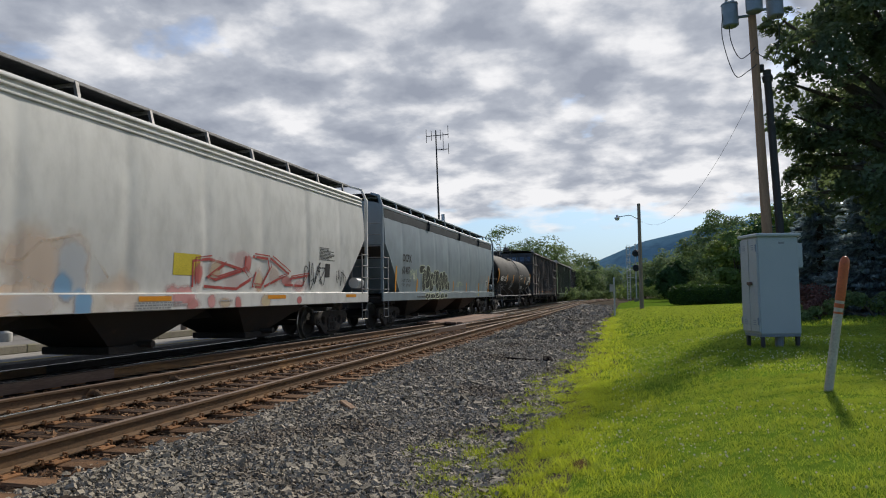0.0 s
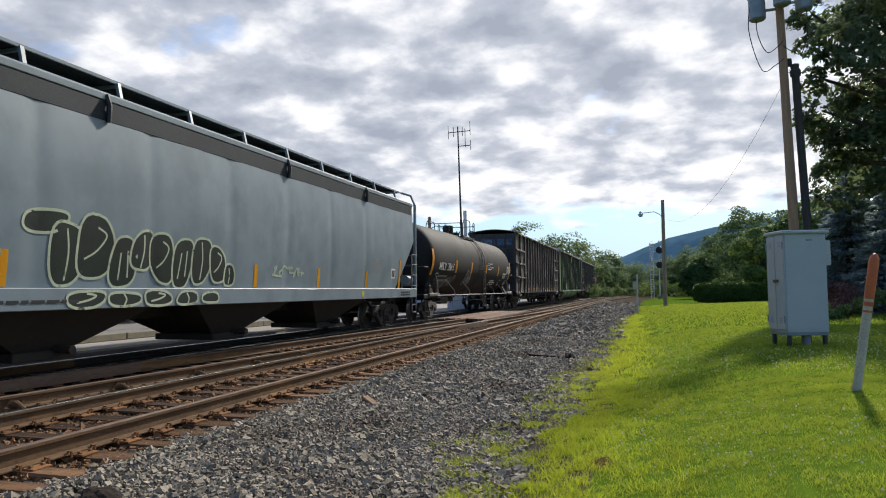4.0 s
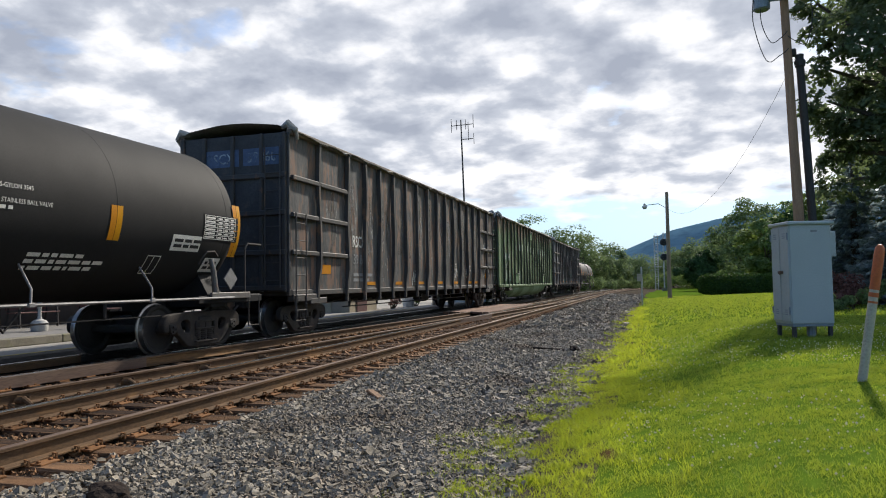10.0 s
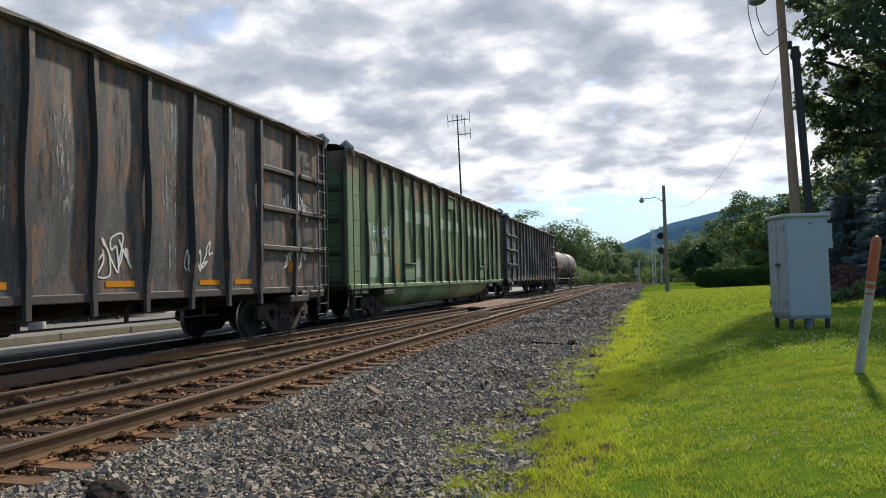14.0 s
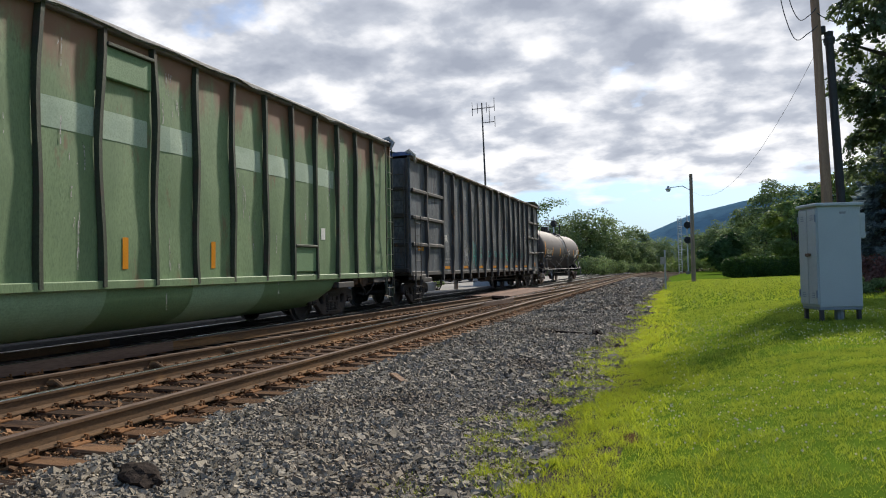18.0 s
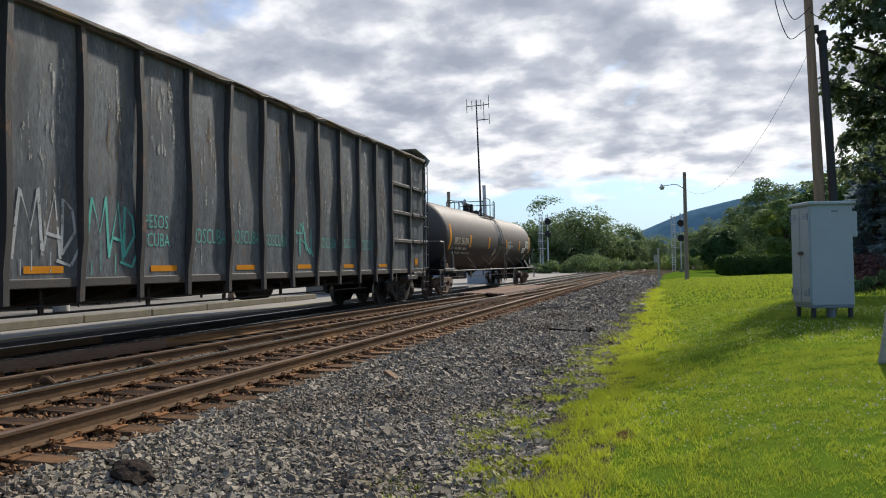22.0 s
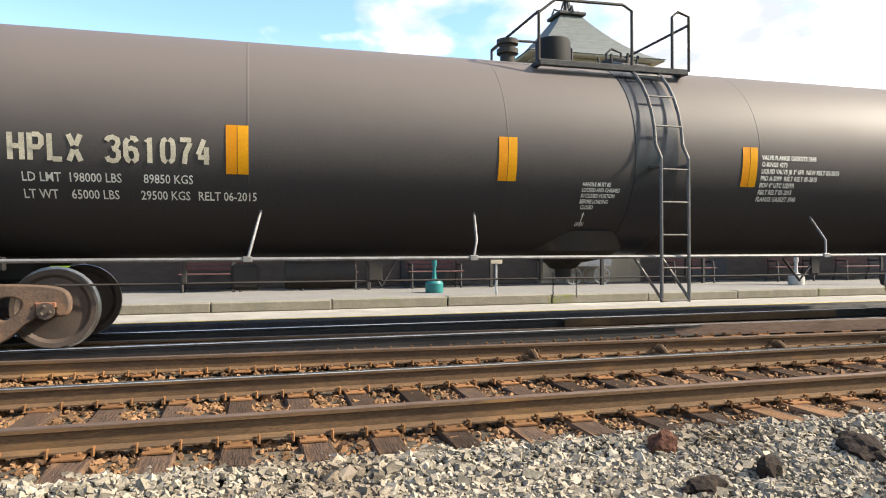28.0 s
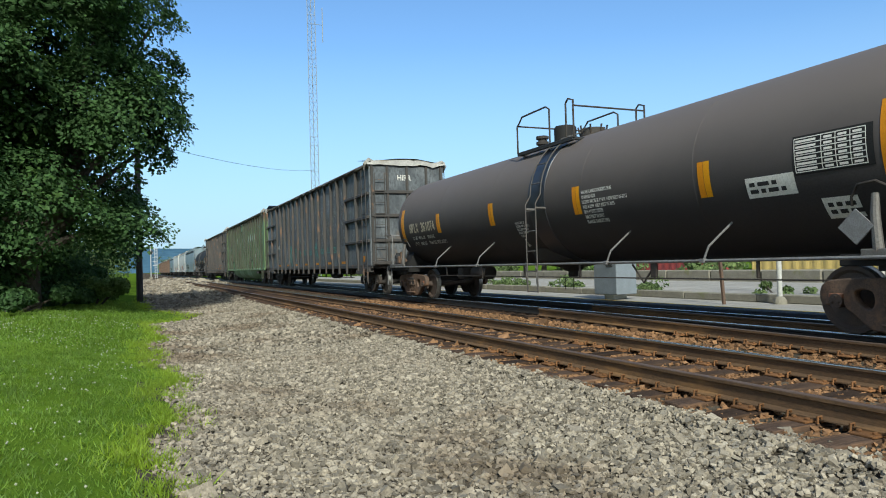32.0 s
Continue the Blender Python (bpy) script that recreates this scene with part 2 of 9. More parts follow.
def mat(name, c1, c2=None, scale=3.0, rough=0.7, metal=0.0, bump=0.15, fine=45.0, c3=None, cut3=(0.55, 0.7), scale3=1.2,
        vary=0.0, stretch=(1, 1, 1), spec=0.5, rvar=0.12, trans=0.0, island=False, two=0.5, fade=None, high=None, tcol=None):
    """A surface with grain (c1 to c2), a second, larger stain c3, relief, and a shift of brightness from piece to piece."""
    m = bpy.data.materials.new(name)
    m.use_nodes = True
    nt = m.node_tree
    n, l = nt.nodes, nt.links
    b = n["Principled BSDF"]
    c2 = c2 or tuple(k * 0.75 for k in c1)
    co = n.new("ShaderNodeTexCoord")
    mp = n.new("ShaderNodeMapping")
    mp.inputs["Scale"].default_value = stretch
    l.new(co.outputs["Object"], mp.inputs["Vector"])

    def noise_at(s, detail, rough_=0.6):
        t = n.new("ShaderNodeTexNoise")
        t.inputs["Scale"].default_value, t.inputs["Detail"].default_value, t.inputs["Roughness"].default_value = s, detail, rough_
        l.new(mp.outputs[0], t.inputs["Vector"])
        return t.outputs["Fac"]

    def mix(f, a, c, mode="MIX"):
        k = n.new("ShaderNodeMix")
        k.data_type, k.blend_type = "RGBA", mode
        for slot, v in (("Factor", f), (6, a), (7, c)):
            if isinstance(v, tuple):
                k.inputs[slot].default_value = (*v, 1)
            elif isinstance(v, (int, float)):
                k.inputs[slot].default_value = v
            else:
                l.new(v, k.inputs[slot])
        return k.outputs[2]

    def ramp(v, a, z):
        r = n.new("ShaderNodeMapRange")
        r.inputs["From Min"].default_value, r.inputs["From Max"].default_value = a, z
        r.interpolation_type = "SMOOTHSTEP"
        l.new(v, r.inputs["Value"])
        return r.outputs["Result"]

    n1, n2 = noise_at(scale, 6), noise_at(fine, 4)
    col = mix(ramp(n1, two - 0.18, two + 0.18), c1, c2)
    col = mix(ramp(n2, 0.35, 0.75), col, tuple(k * 0.82 for k in c2))
    if c3:
        col = mix(ramp(noise_at(scale3, 8, 0.65), *cut3), col, c3)
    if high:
        # second colour towards the top: worn paint; on the tank dust and painted sheen
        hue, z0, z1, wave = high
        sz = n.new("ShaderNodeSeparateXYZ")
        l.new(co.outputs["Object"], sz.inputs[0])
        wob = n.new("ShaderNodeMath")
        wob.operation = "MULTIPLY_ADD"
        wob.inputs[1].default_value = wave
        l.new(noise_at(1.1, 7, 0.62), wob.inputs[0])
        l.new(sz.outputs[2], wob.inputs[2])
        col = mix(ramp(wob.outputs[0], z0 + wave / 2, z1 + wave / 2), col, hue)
    if vary:
        if island:
            src = n.new("ShaderNodeNewGeometry").outputs["Random Per Island"]
        else:
            src = n.new("ShaderNodeObjectInfo").outputs["Random"]
        hs = n.new("ShaderNodeHueSaturation")
        r = n.new("ShaderNodeMapRange")
        r.inputs["To Min"].default_value, r.inputs["To Max"].default_value = 1 - vary, 1 + vary
        l.new(src, r.inputs["Value"])
        l.new(r.outputs["Result"], hs.inputs["Value"])
        l.new(col, hs.inputs["Color"])
        col = hs.outputs["Color"]
    l.new(col, b.inputs["Base Color"])
    rr = n.new("ShaderNodeMapRange")
    rr.inputs["To Min"].default_value, rr.inputs["To Max"].default_value = max(rough - rvar, 0.03), min(rough + rvar, 1)
    l.new(n1, rr.inputs["Value"])
    l.new(rr.outputs["Result"], b.inputs["Roughness"])
    b.inputs["Metallic"].default_value = metal
    b.inputs["Specular IOR Level"].default_value = spec
    if bump:
        bp = n.new("ShaderNodeBump")
        bp.inputs["Strength"].default_value, bp.inputs["Distance"].default_value = bump, 0.02
        l.new(n2, bp.inputs["Height"])
        l.new(bp.outputs[0], b.inputs["Normal"])
    if trans:
        tr = n.new("ShaderNodeBsdfTranslucent")
        if tcol:
            l.new(mix(ramp(n1, 0.3, 0.7), tcol, tuple(k * 0.75 for k in tcol)), tr.inputs["Color"])
        else:
            l.new(col, tr.inputs["Color"])
        ms = n.new("ShaderNodeMixShader")
        ms.inputs[0].default_value = trans
        l.new(b.outputs[0], ms.inputs[1])
        l.new(tr.outputs[0], ms.inputs[2])
        l.new(ms.outputs[0], n["Material Output"].inputs["Surface"])
    if fade:
        # thin sprayed or scraped paint that lets the surface below through
        cl = n.new("ShaderNodeBsdfTransparent")
        ms = n.new("ShaderNodeMixShader")
        l.new(ramp(noise_at(fade[2], 7, 0.65), fade[0], fade[1]), ms.inputs[0])
        l.new(cl.outputs[0], ms.inputs[1])
        l.new(b.outputs[0], ms.inputs[2])
        l.new(ms.outputs[0], n["Material Output"].inputs["Surface"])
    MATS[name] = m
    return m


RAIL_RUST = mat("rail_rust", (0.165, 0.100, 0.053), (0.10, 0.063, 0.038), 6, 0.85, 0.1, 0.25, 90, (0.25, 0.14, 0.06), (0.5, 0.7), 3, stretch=(1, 0.25, 1), spec=0.2)
RAIL_HEAD = mat("rail_head", (0.58, 0.57, 0.56), (0.45, 0.43, 0.42), 4, 0.24, 0.9, 0.05, 60, stretch=(1, 0.1, 1))
RAIL_DULL = mat("rail_dull", (0.23, 0.16, 0.12), (0.16, 0.11, 0.085), 4, 0.6, 0.6, 0.1, 60, stretch=(1, 0.1, 1))
PLATE = mat("tie_plate_rust", (0.31, 0.145, 0.055), (0.20, 0.10, 0.045), 9, 0.9, 0.1, 0.3, 80, vary=0.3, spec=0.2)
TIE = mat("tie_wood", (0.092, 0.059, 0.041), (0.050, 0.034, 0.026), 5, 0.92, 0, 0.7, 30, (0.17, 0.095, 0.05), (0.50, 0.68), 2, vary=0.45, stretch=(0.25, 2.5, 2), spec=0.12)
STONE = mat("ballast_stone", (0.352, 0.306, 0.238), (0.232, 0.202, 0.157), 14, 0.9, 0, 0.35, 60, (0.165, 0.130, 0.094), (0.50, 0.66), 0.5, vary=0.5, island=True, spec=0.14)
STONE_TAN = mat("ballast_stone_rusty", (0.27, 0.150, 0.075), (0.175, 0.095, 0.046), 14, 0.92, 0, 0.3, 60, vary=0.45, island=True, spec=0.25)
GROUND = mat("ground_gravel", (0.110, 0.093, 0.072), (0.066, 0.056, 0.044), 22, 1.0, 0, 0.5, 45, (0.165, 0.13, 0.095), (0.5, 0.75), 0.5, spec=0.0)
LAWN = mat("lawn_soil", (0.115, 0.18, 0.020), (0.075, 0.130, 0.015), 3, 1.0, 0, 0.1, 60, (0.12, 0.20, 0.02), (0.5, 0.72), 0.6, spec=0.0)
GRASS = mat("grass_blade", (0.18, 0.29, 0.040), (0.105, 0.195, 0.027), 1.6, 0.6, 0, 0, 8, (0.17, 0.28, 0.03), (0.5, 0.7), 0.35, vary=0.5, island=True, trans=0.45, tcol=(0.46, 0.54, 0.05))
GRASS_EDGE = mat("grass_edge_blade", (0.30, 0.42, 0.04), (0.23, 0.35, 0.03), 0.8, 0.6, 0, 0, 8, vary=0.45, island=True, trans=0.5, tcol=(0.56, 0.62, 0.045))
# far track blacks: oil, with the train's shadow put into the colour
TIE_OIL_SHADOW = mat("oily_shadow_tie", (0.022, 0.019, 0.017), (0.014, 0.012, 0.011), 5, 0.6, 0, 0.5, 30, vary=0.3)
RAIL_OIL_SHADOW = mat("oily_shadow_rail", (0.03, 0.026, 0.024), (0.018, 0.016, 0.015), 6, 0.55, 0.2, 0.2, 60)
OIL_SHADOW = mat("oily_shadow_ballast", (0.030, 0.027, 0.025), (0.018, 0.016, 0.015), 9, 0.6, 0, 0.8, 45, (0.055, 0.045, 0.035), (0.56, 0.74), 1.5, spec=0.25)
SOIL = mat("bare_soil", (0.13, 0.085, 0.042), (0.08, 0.052, 0.028), 9, 0.95, 0, 0.8, 50, spec=0.0)
CLOVER = mat("clover_white", (0.80, 0.78, 0.68), (0.68, 0.68, 0.55), 4, 0.8, 0, 0, trans=0.5, tcol=(0.75, 0.75, 0.6))
ASPHALT = mat("asphalt_pale", (0.38, 0.355, 0.315), (0.30, 0.28, 0.25), 2.5, 0.93, 0, 0.4, 70, (0.43, 0.40, 0.35), (0.5, 0.7), 0.6, spec=0.12)
CONCRETE = mat("concrete", (0.30, 0.28, 0.225), (0.23, 0.212, 0.17), 3, 0.9, 0, 0.4, 40, (0.20, 0.20, 0.10), (0.56, 0.7), 1.4, spec=0.12)
YELLOW_LINE = mat("yellow_line_paint", (0.55, 0.40, 0.06), (0.35, 0.27, 0.08), 6, 0.8, 0, 0.2)
# paler and browner upwards: dust, and the sky's sheen put into the colour
TANK_BLACK = mat("tank_black_dust_sheen", (0.046, 0.042, 0.043), (0.037, 0.034, 0.036), 0.6, 0.60, 0, 0.03, 60, stretch=(1, 0.6, 1), rvar=0.06, spec=0.28, high=((0.125, 0.105, 0.096), 1.75, 3.35, 0.5))
RUST_SMEAR = mat("rust_smear", (0.175, 0.128, 0.09), (0.125, 0.094, 0.07), 6, 0.8, 0, 0.2, 40, stretch=(1, 3, 0.5), fade=(0.48, 0.66, 4.0))
TANK_SHEEN = mat("tank_fresh_gloss_paint", (0.030, 0.032, 0.040), (0.024, 0.026, 0.033), 0.6, 0.34, 0, 0.02, 60, rvar=0.05)
TANK_GREY = mat("tank_dark_paint", (0.026, 0.025, 0.025), (0.019, 0.0185, 0.0185), 0.6, 0.72, 0, 0.03, 60, rvar=0.06, spec=0.18)
STEEL_DARK = mat("underframe_black", (0.028, 0.026, 0.025), (0.045, 0.036, 0.03), 3, 0.8, 0, 0.3, 40, (0.075, 0.05, 0.035), (0.55, 0.75), 2)
TRUCK = mat("truck_rust", (0.17, 0.105, 0.07), (0.10, 0.068, 0.05), 4, 0.8, 0.1, 0.25, 40, (0.22, 0.12, 0.065), (0.52, 0.7), 3)
TRUCK_DIRTY = mat("truck_oily_dirt", (0.062, 0.048, 0.038), (0.036, 0.030, 0.026), 4, 0.85, 0, 0.3, 40, (0.085, 0.058, 0.04), (0.55, 0.7), 3)
WHEEL_DIRTY = mat("wheel_dirty", (0.045, 0.037, 0.031), (0.03, 0.026, 0.023), 4, 0.8, 0, 0.2, 60)
WHEEL = mat("wheel_steel", (0.11, 0.075, 0.055), (0.08, 0.06, 0.05), 4, 0.75, 0.2, 0.2, 60)
TREAD = mat("wheel_tread", (0.45, 0.44, 0.42), (0.3, 0.28, 0.26), 6, 0.35, 0.9, 0.03, 60)
BEARING = mat("bearing_red_rust", (0.28, 0.11, 0.06), (0.16, 0.08, 0.05), 12, 0.85, 0.1, 0.3, 60)
HOPPER_WHITE = mat("hopper_white_paint", (0.60, 0.59, 0.555), (0.55, 0.54, 0.505), 0.35, 0.5, 0, 0.01, 2.5, (0.49, 0.475, 0.435), (0.56, 0.85), 0.6, stretch=(1, 1, 0.55))
HOPPER_GREY = mat("hopper_grey_paint", (0.218, 0.270, 0.300), (0.178, 0.225, 0.255), 0.35, 0.42, 0, 0.01, 2.0, (0.165, 0.20, 0.215), (0.55, 0.8), 0.5, stretch=(1, 0.7, 0.6))
HOPPER_DARK = mat("hopper_roof_band", (0.038, 0.045, 0.052), (0.029, 0.034, 0.040), 1, 0.6, 0, 0.1, 40, spec=0.2)
GRATING = mat("roof_grating", (0.045, 0.045, 0.048), (0.03, 0.03, 0.032), 8, 0.7, 0.3, 0.4, 90)
GALV = mat("rail_pipe_grey", (0.30, 0.30, 0.30), (0.20, 0.19, 0.185), 5, 0.6, 0.4, 0.1, 60)
YELLOW = mat("yellow_reflector", (0.72, 0.33, 0.008), (0.62, 0.27, 0.008), 3, 0.45, 0, 0.03, 80, spec=0.2)
ORANGE = mat("orange_reflector", (0.68, 0.27, 0.008), (0.58, 0.22, 0.008), 3, 0.5, 0, 0.03, 80, spec=0.2)
WHITE_PAINT = mat("stencil_white", (0.84, 0.82, 0.76), (0.70, 0.68, 0.62), 6, 0.6, 0, 0)
CREAM_PAINT = mat("stencil_cream", (0.60, 0.54, 0.42), (0.46, 0.41, 0.32), 8, 0.7, 0, 0, spec=0.2)
GREY_PAINT = mat("stencil_grey", (0.30, 0.30, 0.30), (0.22, 0.22, 0.22), 6, 0.6, 0, 0)
BLACK_PAINT = mat("stencil_black", (0.025, 0.025, 0.028), (0.04, 0.04, 0.04), 6, 0.6, 0, 0, spec=0.2)
GOND_BROWN = mat("gondola_weathered", (0.150, 0.145, 0.135), (0.060, 0.061, 0.062), 1.5, 0.62, 0, 0.12, 14, (0.21, 0.125, 0.085), (0.48, 0.60), 2.4, stretch=(1, 2.2, 0.5), spec=0.3)
GOND_BLACK = mat("gondola_black", (0.170, 0.184, 0.196), (0.072, 0.080, 0.089), 1.4, 0.55, 0, 0.12, 14, (0.12, 0.105, 0.092), (0.55, 0.67), 2.2, stretch=(1, 2.2, 0.5), spec=0.3)
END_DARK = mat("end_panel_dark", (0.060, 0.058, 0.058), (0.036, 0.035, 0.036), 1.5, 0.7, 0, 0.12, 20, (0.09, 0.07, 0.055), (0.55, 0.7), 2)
GOND_GREEN = mat("gondola_green", (0.190, 0.280, 0.130), (0.128, 0.202, 0.092), 1.2, 0.6, 0, 0.06, 30, (0.185, 0.12, 0.062), (0.58, 0.72), 1.5, stretch=(1, 1.6, 0.5), high=((0.175, 0.090, 0.048), 4.05, 4.75, 2.6))
GREEN_TUB = mat("tub_green", (0.15, 0.265, 0.125), (0.125, 0.22, 0.10), 1.2, 0.6, 0, 0.2, 30)
GREEN_TUB_PALE = mat("tub_pale_green", (0.26, 0.40, 0.24), (0.22, 0.34, 0.20), 1.2, 0.6, 0, 0.2, 30)
TARP_BLUE = mat("tarp_blue", (0.07, 0.11, 0.20), (0.05, 0.08, 0.15), 3, 0.6, 0, 0.4, 15)
GREEN_RIB = mat("green_post_worn", (0.062, 0.078, 0.042), (0.035, 0.042, 0.026), 3, 0.7, 0, 0.3, 40, (0.06, 0.045, 0.03), (0.54, 0.66), 3, stretch=(1, 1, 0.6))
GREEN_PALE = mat("green_pale_patch", (0.37, 0.47, 0.35), (0.32, 0.41, 0.30), 3, 0.7, 0, 0.1, 40, fade=(0.22, 0.34, 2.0))
SPRAY_TEAL = mat("teal_overpaint", (0.07, 0.25, 0.16), (0.05, 0.19, 0.125), 3, 0.6, 0, 0.1, 40)
RIB_BLACK = mat("rib_worn_black", (0.040, 0.039, 0.039), (0.062, 0.054, 0.048), 4, 0.7, 0, 0.3, 40, (0.15, 0.085, 0.05), (0.58, 0.68), 3, stretch=(1, 1, 0.6))
TARP = mat("tarp_pale", (0.42, 0.41, 0.38), (0.30, 0.29, 0.27), 2, 0.85, 0, 0.5, 15, (0.22, 0.19, 0.15), (0.55, 0.7), 1.2)
TOPCHORD = mat("top_chord_worn", (0.20, 0.17, 0.14), (0.12, 0.10, 0.09), 3, 0.8, 0, 0.3, 40, (0.30, 0.19, 0.09), (0.55, 0.68), 1.0, stretch=(1, 0.6, 1))
SCRATCH = mat("scratched_bare_streak", (0.58, 0.56, 0.52), (0.30, 0.285, 0.26), 14, 0.8, 0, 0.1, 60, fade=(0.42, 0.56, 9.0))
SMEAR = mat("pale_smear", (0.50, 0.49, 0.47), (0.34, 0.33, 0.31), 9, 0.8, 0, 0.1, 60, stretch=(1, 3, 0.5), fade=(0.50, 0.66, 5.0))
SPRAY = {k: mat("spray_" + k, c, tuple(q * 0.8 for q in c), 3, 0.7, 0, 0, fade=f, spec=0.2) for k, (c, f) in
         {"red": ((0.42, 0.07, 0.06), (0.30, 0.46, 5.0)), "orange": ((0.66, 0.50, 0.36), (0.40, 0.80, 1.6)), "blue": ((0.20, 0.38, 0.54), (0.30, 0.55, 2.5)), "teal": ((0.13, 0.50, 0.42), (0.25, 0.42, 9.0)),
          "black": ((0.03, 0.03, 0.033), (0.25, 0.4, 9.0)), "silver": ((0.50, 0.51, 0.51), (0.3, 0.46, 9.0)), "green": ((0.022, 0.032, 0.026), (0.14, 0.30, 3.0)), "pale": ((0.52, 0.58, 0.42), (0.28, 0.46, 3.0)),
          "yellow": ((0.62, 0.50, 0.04), (0.2, 0.4, 6.0)), "sky": ((0.46, 0.55, 0.60), (0.34, 0.70, 2.0)), "pink": ((0.56, 0.20, 0.19), (0.36, 0.62, 4.0))}.items()}


def spray_cloud(name, blobs):
    """Soft-edged sprayed paint in the plane of a car's side, thinning out to bare wall."""
    m = bpy.data.materials.new(name)
    m.use_nodes = True
    n, l = m.node_tree.nodes, m.node_tree.links
    b = n["Principled BSDF"]
    co = n.new("ShaderNodeTexCoord")
    wob = n.new("ShaderNodeTexNoise")
    wob.inputs["Scale"].default_value, wob.inputs["Detail"].default_value = 2.2, 7
    l.new(co.outputs["Object"], wob.inputs["Vector"])
    col, cover = None, None
    for y, z, ry, rz, hue, strength in blobs:
        mp = n.new("ShaderNodeMapping")
        mp.inputs["Location"].default_value = (0, -y / ry, -z / rz)
        mp.inputs["Scale"].default_value = (0, 1 / ry, 1 / rz)
        l.new(co.outputs["Object"], mp.inputs["Vector"])
        d = n.new("ShaderNodeVectorMath")
        d.operation = "LENGTH"
        l.new(mp.outputs[0], d.inputs[0])
        a = n.new("ShaderNodeMath")
        a.operation = "MULTIPLY_ADD"
        a.inputs[1].default_value = 1.5
        l.new(wob.outputs["Fac"], a.inputs[0])
        l.new(d.outputs["Value"], a.inputs[2])
        f = n.new("ShaderNodeMapRange")
        f.interpolation_type = "SMOOTHSTEP"
        f.inputs["From Min"].default_value, f.inputs["From Max"].default_value = 1.3, 1.9
        f.inputs["To Min"].default_value, f.inputs["To Max"].default_value = strength, 0
        l.new(a.outputs[0], f.inputs["Value"])
        k = n.new("ShaderNodeMix")
        k.data_type = "RGBA"
        l.new(f.outputs[0], k.inputs["Factor"])
        if col is None:
            k.inputs[6].default_value = (*hue, 1)
        else:
            l.new(col, k.inputs[6])
        k.inputs[7].default_value = (*hue, 1)
        col = k.outputs[2]
        if cover is None:
            cover = f.outputs[0]
        else:
            mx = n.new("ShaderNodeMath")
            mx.operation = "MAXIMUM"
            l.new(cover, mx.inputs[0])
            l.new(f.outputs[0], mx.inputs[1])
            cover = mx.outputs[0]
    l.new(col, b.inputs["Base Color"])
    b.inputs["Roughness"].default_value = 0.55
    cl = n.new("ShaderNodeBsdfTransparent")
    ms = n.new("ShaderNodeMixShader")
    l.new(cover, ms.inputs[0])
    l.new(cl.outputs[0], ms.inputs[1])
    l.new(b.outputs[0], ms.inputs[2])
    l.new(ms.outputs[0], n["Material Output"].inputs["Surface"])
    return m


DULL = mat("dull_grey_steel", (0.17, 0.16, 0.15), (0.12, 0.11, 0.10), 5, 0.6, 0.3, 0.2, 50, (0.16, 0.10, 0.07), (0.56, 0.7), 3)
PEACH, PALE_BLUE, MID_BLUE, LIME, ROSE, CRIMSON = (0.72, 0.50, 0.34), (0.42, 0.52, 0.60), (0.13, 0.30, 0.48), (0.52, 0.55, 0.22), (0.60, 0.25, 0.24), (0.42, 0.07, 0.06)
CLOUD_SPRAY = spray_cloud("pastel_spray", [(-2.9, 1.7, 0.95, 0.6, PEACH, 0.40), (-3.6, 1.25, 0.9, 0.3, PEACH, 0.5), (-1.3, 1.3, 0.6, 0.35, PEACH, 0.35), (-2.35, 1.75, 0.42, 0.55, PALE_BLUE, 0.75), (-3.1, 1.15, 0.5, 0.22, PALE_BLUE, 0.5), (-1.9, 1.1, 0.4, 0.25, LIME, 0.2), (-2.52, 1.42, 0.22, 0.28, MID_BLUE, 0.9), (-2.15, 1.12, 0.24, 0.26, MID_BLUE, 0.95), (-5.6, 1.6, 1.2, 0.7, PALE_BLUE, 0.4), (-6.9, 1.5, 0.9, 0.7, PEACH, 0.4), (-4.2, 1.55, 0.3, 0.25, MID_BLUE, 0.75)])
LETTER_SPRAY = spray_cloud("letter_spray", [(0.35, 1.28, 0.5, 0.24, ROSE, 0.7), (0.9, 1.68, 0.22, 0.34, CRIMSON, 0.85), (1.5, 1.8, 0.3, 0.26, LIME, 0.5), (2.2, 1.55, 0.4, 0.25, ROSE, 0.2), (2.78, 1.98, 0.14, 0.22, CRIMSON, 0.85), (3.3, 1.6, 0.3, 0.3, LIME, 0.5), (4.6, 1.62, 0.4, 0.14, CRIMSON, 0.6), (4.0, 1.72, 0.3, 0.25, LIME, 0.3), (1.3, 1.15, 0.2, 0.18, ROSE, 0.7), (0.7, 1.1, 0.3, 0.14, CRIMSON, 0.6), (2.3, 1.1, 0.16, 0.2, CRIMSON, 0.7), (3.5, 1.12, 0.24, 0.16, LIME, 0.6), (5.2, 1.12, 0.14, 0.1, CRIMSON, 0.8), (1.8, 1.12, 0.3, 0.12, LIME, 0.5), (5.4, 1.5, 0.4, 0.2, ROSE, 0.35), (2.5, 2.05, 0.5, 0.2, ROSE, 0.3)])


# ---- ground ----
NEAR_X, TRAIN_X, HALF = -5.76, -9.78, 0.755


def bend(y):
    """The line swings gently off beyond the station."""
    return (y - 75) ** 2 / 900 if y > 75 else 0.0


def grass_edge(y):
    base = -1.22 + 0.12 * math.sin(y * 0.9) + 0.10 * math.sin(y * 2.3 + 1)
    if y < 0:
        base += 0.62 * min(1, -y / 4) - 1.3 * math.exp(-((y + 23) / 3.0) ** 2)
    else:
        base -= 0.32 * math.exp(-((y - 7.2) / 2.6) ** 2)
    return base + bend(y)


